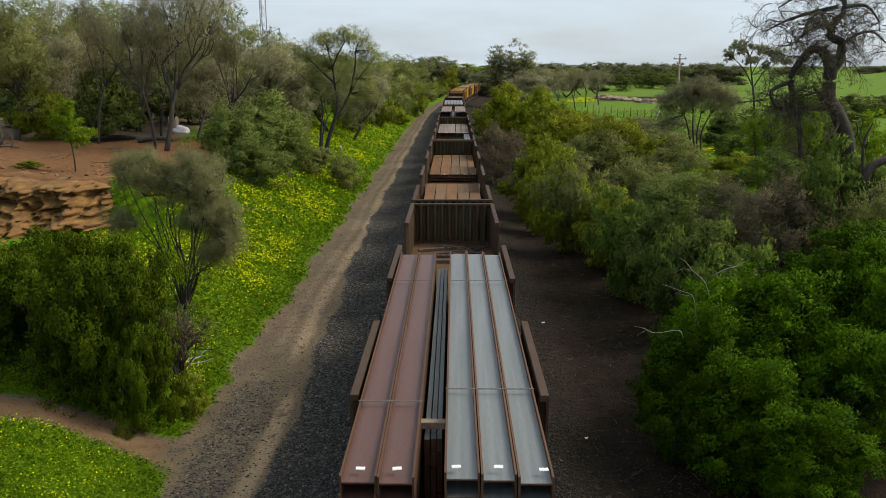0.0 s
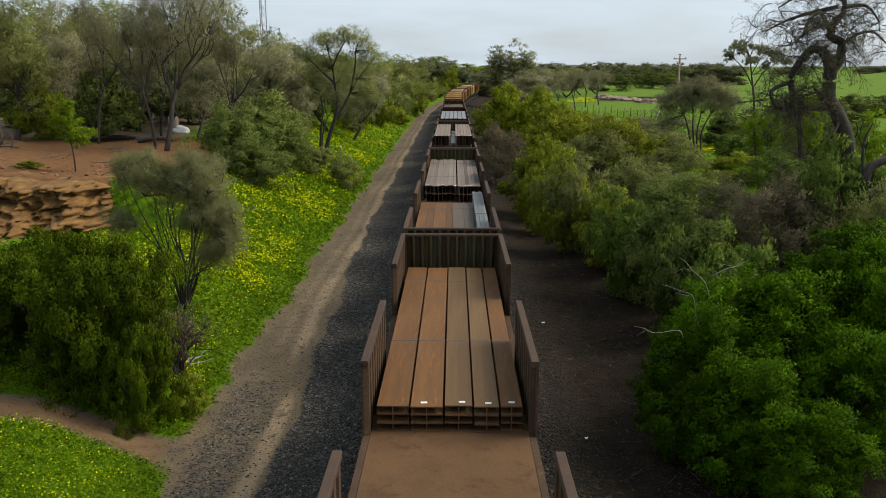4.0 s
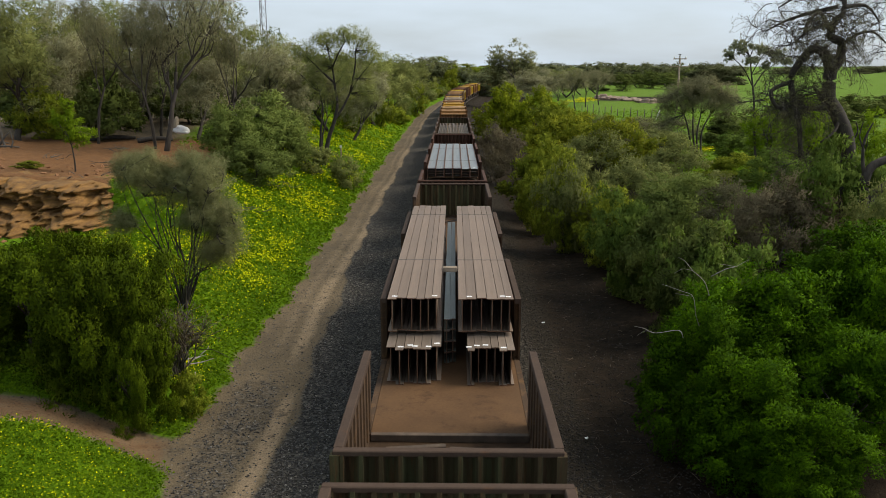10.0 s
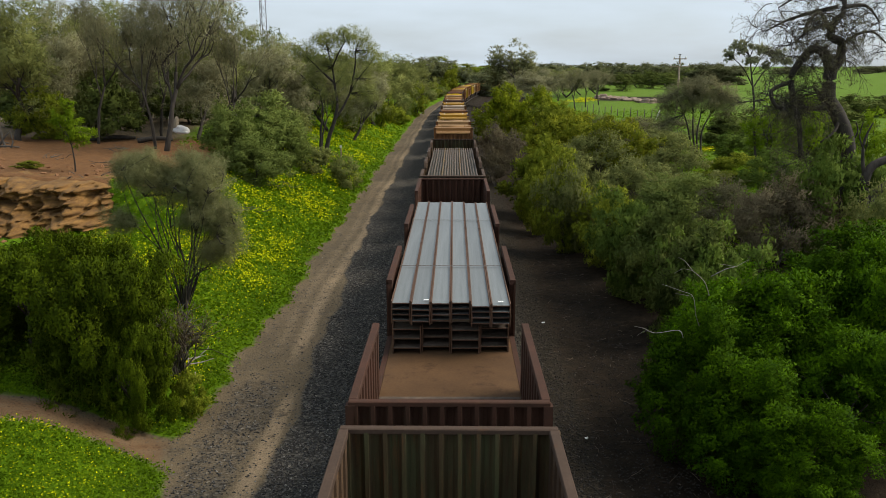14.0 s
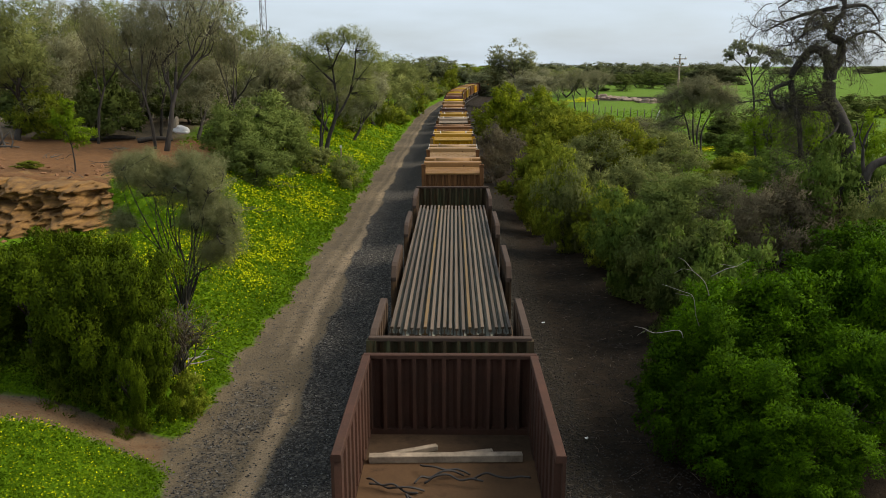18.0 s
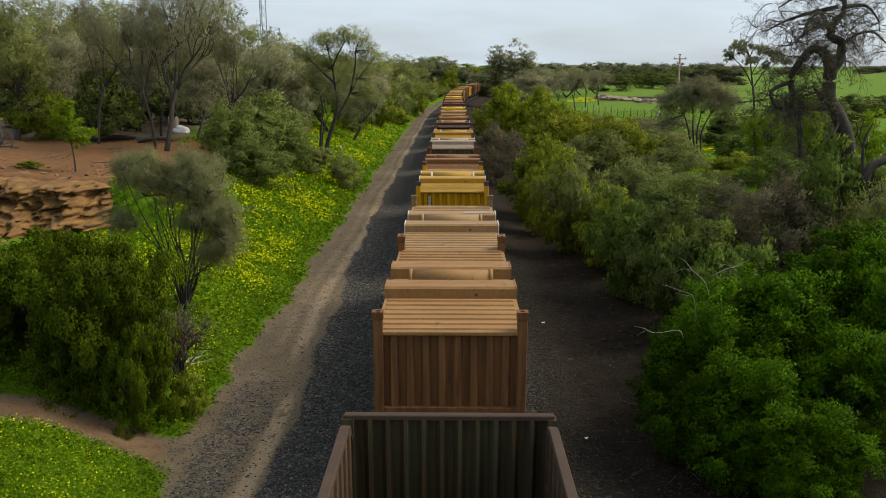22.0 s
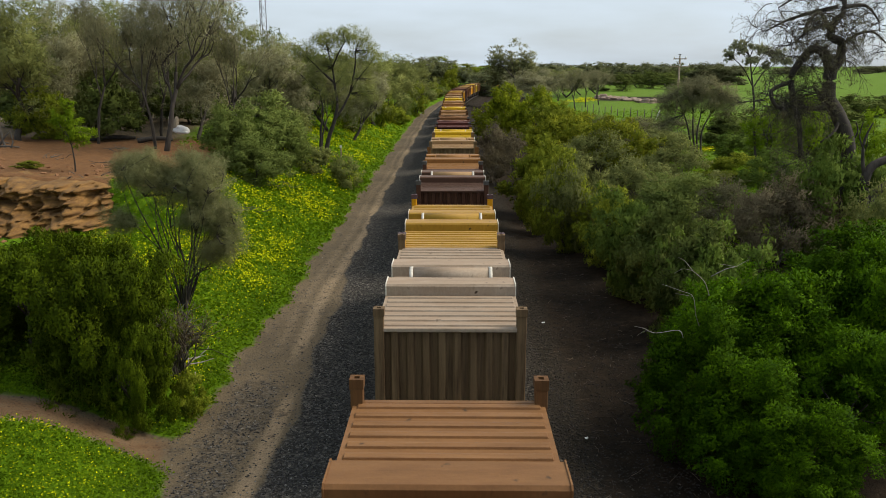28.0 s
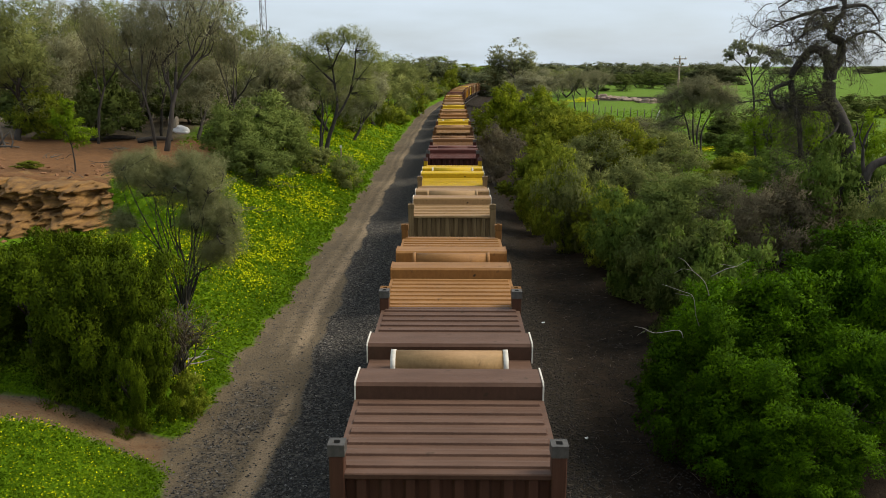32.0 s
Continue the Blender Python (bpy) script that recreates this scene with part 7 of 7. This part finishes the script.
for s, x, el, wd, a in ((96.75, -0.2, 1.1, 0.09, 9), (96.6, -0.65, 0.6, 0.07, -4), (96.35, 0.2, 1.2, 0.10, -5), (96.1, -0.3, 0.9, 0.08, -12), (96.65, 0.62, 0.5, 0.04, 84), (96.3, -1.0, 0.8, 0.05, 84), (95.8, 0.1, 1.3, 0.09, 6)):
    plank(W[4], s, x, el, wd, 0.06, a, "loose pale timber offcut on a wagon floor", -0.09)
for s, x, el, wd, a in ((74.2, -0.5, 0.9, 0.10, 8), (74.1, 0.5, 1.0, 0.12, -6), (73.8, 0.0, 1.4, 0.09, 14), (73.7, -0.7, 0.8, 0.10, -20), (73.9, 0.9, 0.5, 0.08, 60)):
    plank(W[3], s, x, el, wd, 0.07, a, "dark old timber lying on a wagon floor", -0.09)
strap_loop(W[3], 73.6, 0.2, 0.8, 3, "black bent strap on a dusty floor", 0.020, -0.09)
plank(W[0], 9.6, -0.12, 0.5, 0.12, 0.10, 0, "timber packer between steel beams", 1.0)
plank(W[3], 79.5, -0.02, 0.30, 0.12, 0.10, 0, "timber packer between steel stacks", 1.33)
for s in (77.6, 81.8, 85.6):
    for x in (-0.65, 0.65):
        plank(W[3], s, x, 0.98, 0.10, 0.07, 0, "timber bearer between stacked beams", 0.666)
for s in (99.6, 105.0, 110.3):
    plank(W[4], s, 0.0, 2.2, 0.10, 0.064, 0, "timber bearer between stacked beams", 0.576)


# ---------------------------------------------------------------- lettering on the yellow container
def letters(body, size, mat):
    c = bpy.data.curves.new("lettering", "FONT")
    c.body, c.size, c.align_x, c.align_y, c.extrude = body, size, "CENTER", "CENTER", 0.002
    tmp = bpy.data.objects.new("lettering", c)
    scene.collection.objects.link(tmp)
    bpy.context.view_layer.update()
    me = bpy.data.meshes.new_from_object(tmp)
    bpy.data.objects.remove(tmp)
    me.materials.clear()
    me.materials.append(M[mat])
    return me


def mark_box(box_ob, side_x, body):
    plate = part("code_plate", boxes((side_x - 0.045, side_x + 0.045, 0.030, 0.036, 0.66, 1.28)), M["tag_grey"], box_ob, "grey strip with dark letters")
    for i, ch in enumerate(body):
        part("letter", letters(ch, 0.11, "text"), None, plate, "", pose(side_x, 0.026, 1.19 - i * 0.13, 90, 0, 0))


M["tag_grey"] = plain("grey_strip", (0.36, 0.33, 0.27), 0.7, 0.0, 0.2)
part("repair_patch", boxes((0.33, 1.09, BOX_L - 2.50, BOX_L - 2.06, 1.655, 1.667)), M["box_pale"], BOXES[1], "pale repair plate on the cover")
mark_box(BOXES[2], -0.78, "RH55")
# ---------------------------------------------------------------- a bird on the power pole
M["feather"] = plain("dark_feathers", (0.055, 0.050, 0.048), 0.8, 0.0, 0.3)
BIRD_WAY = [(28.2, 29.75, 8.2), (28.6, 28.9, 8.4), (29.0, 27.8, 7.75), (29.6, 24.1, 7.5), (30.0, 21.3, 7.8), (30.3, 19.4, 8.25), (30.6, 17.2, 8.85), (31.0, 14.4, 9.55), (31.3, 12.5, 10.0), (31.6, 10.7, 10.3), (32.0, 8.4, 10.4)]


def bird():
    """A crow-sized bird, its beak towards -x; each wing is hinged at the shoulder."""
    b = thing("bird", "dark bird taking off from the power pole", "bird")
    bm = bmesh.new()
    tube(bm, [(-0.20, 0, 0.03), (-0.14, 0, 0.04), (-0.06, 0, 0.01), (0.06, 0, 0.0), (0.16, 0, 0.02)], [0.012, 0.040, 0.060, 0.055, 0.02], 9)
    part("body", bm, M["feather"], b)
    part("tail", boxes((0.14, 0.30, -0.05, 0.05, 0.01, 0.022), bevel=0.004), M["feather"], b)
    wings = []
    for sy in (-1, 1):
        pts = [(-0.08, 0.0), (-0.11, 0.20), (-0.04, 0.44), (0.05, 0.40), (0.10, 0.18), (0.08, 0.0)]
        bm = bmesh.new()
        top = [bm.verts.new((x, sy * y, 0.012)) for x, y in pts]
        low = [bm.verts.new((x, sy * y, 0.0)) for x, y in pts]
        bm.faces.new(top)
        bm.faces.new(list(reversed(low)))
        for i in range(6):
            bm.faces.new((top[i], low[i], low[(i + 1) % 6], top[(i + 1) % 6]))
        bmesh.ops.recalc_face_normals(bm, faces=bm.faces)
        wings.append((part("wing", bm, M["feather"], b, "", pose(0, sy * 0.04, 0.03)), sy))
    return b, wings


BIRD, WINGS = bird()
# ---------------------------------------------------------------- what moves
def motions():
    """The train comes on, slows a little, and passes beneath the camera."""
    for ob, middle, place in MOVERS:
        walk(ob, [(t, track_pose(middle - gone) @ place) for t, gone in zip(TIMES, RUN)])
    perch = pose(BIRD_WAY[0][1], 109.9, BIRD_WAY[0][2])
    walk(BIRD, [(0.0, perch)] + [(t, pose(x, 109.9, z)) for t, x, z in BIRD_WAY])
    for wing, sy in WINGS:
        beats = [(0.0, 8.0), (28.1, 8.0)] + [(28.2 + 0.2 * k, 40.0 if k % 2 == 0 else -22.0) for k in range(20)]
        walk(wing, [(t, pose(0, sy * 0.04, 0.03, sy * a, 0, 0)) for t, a in beats])


motions()
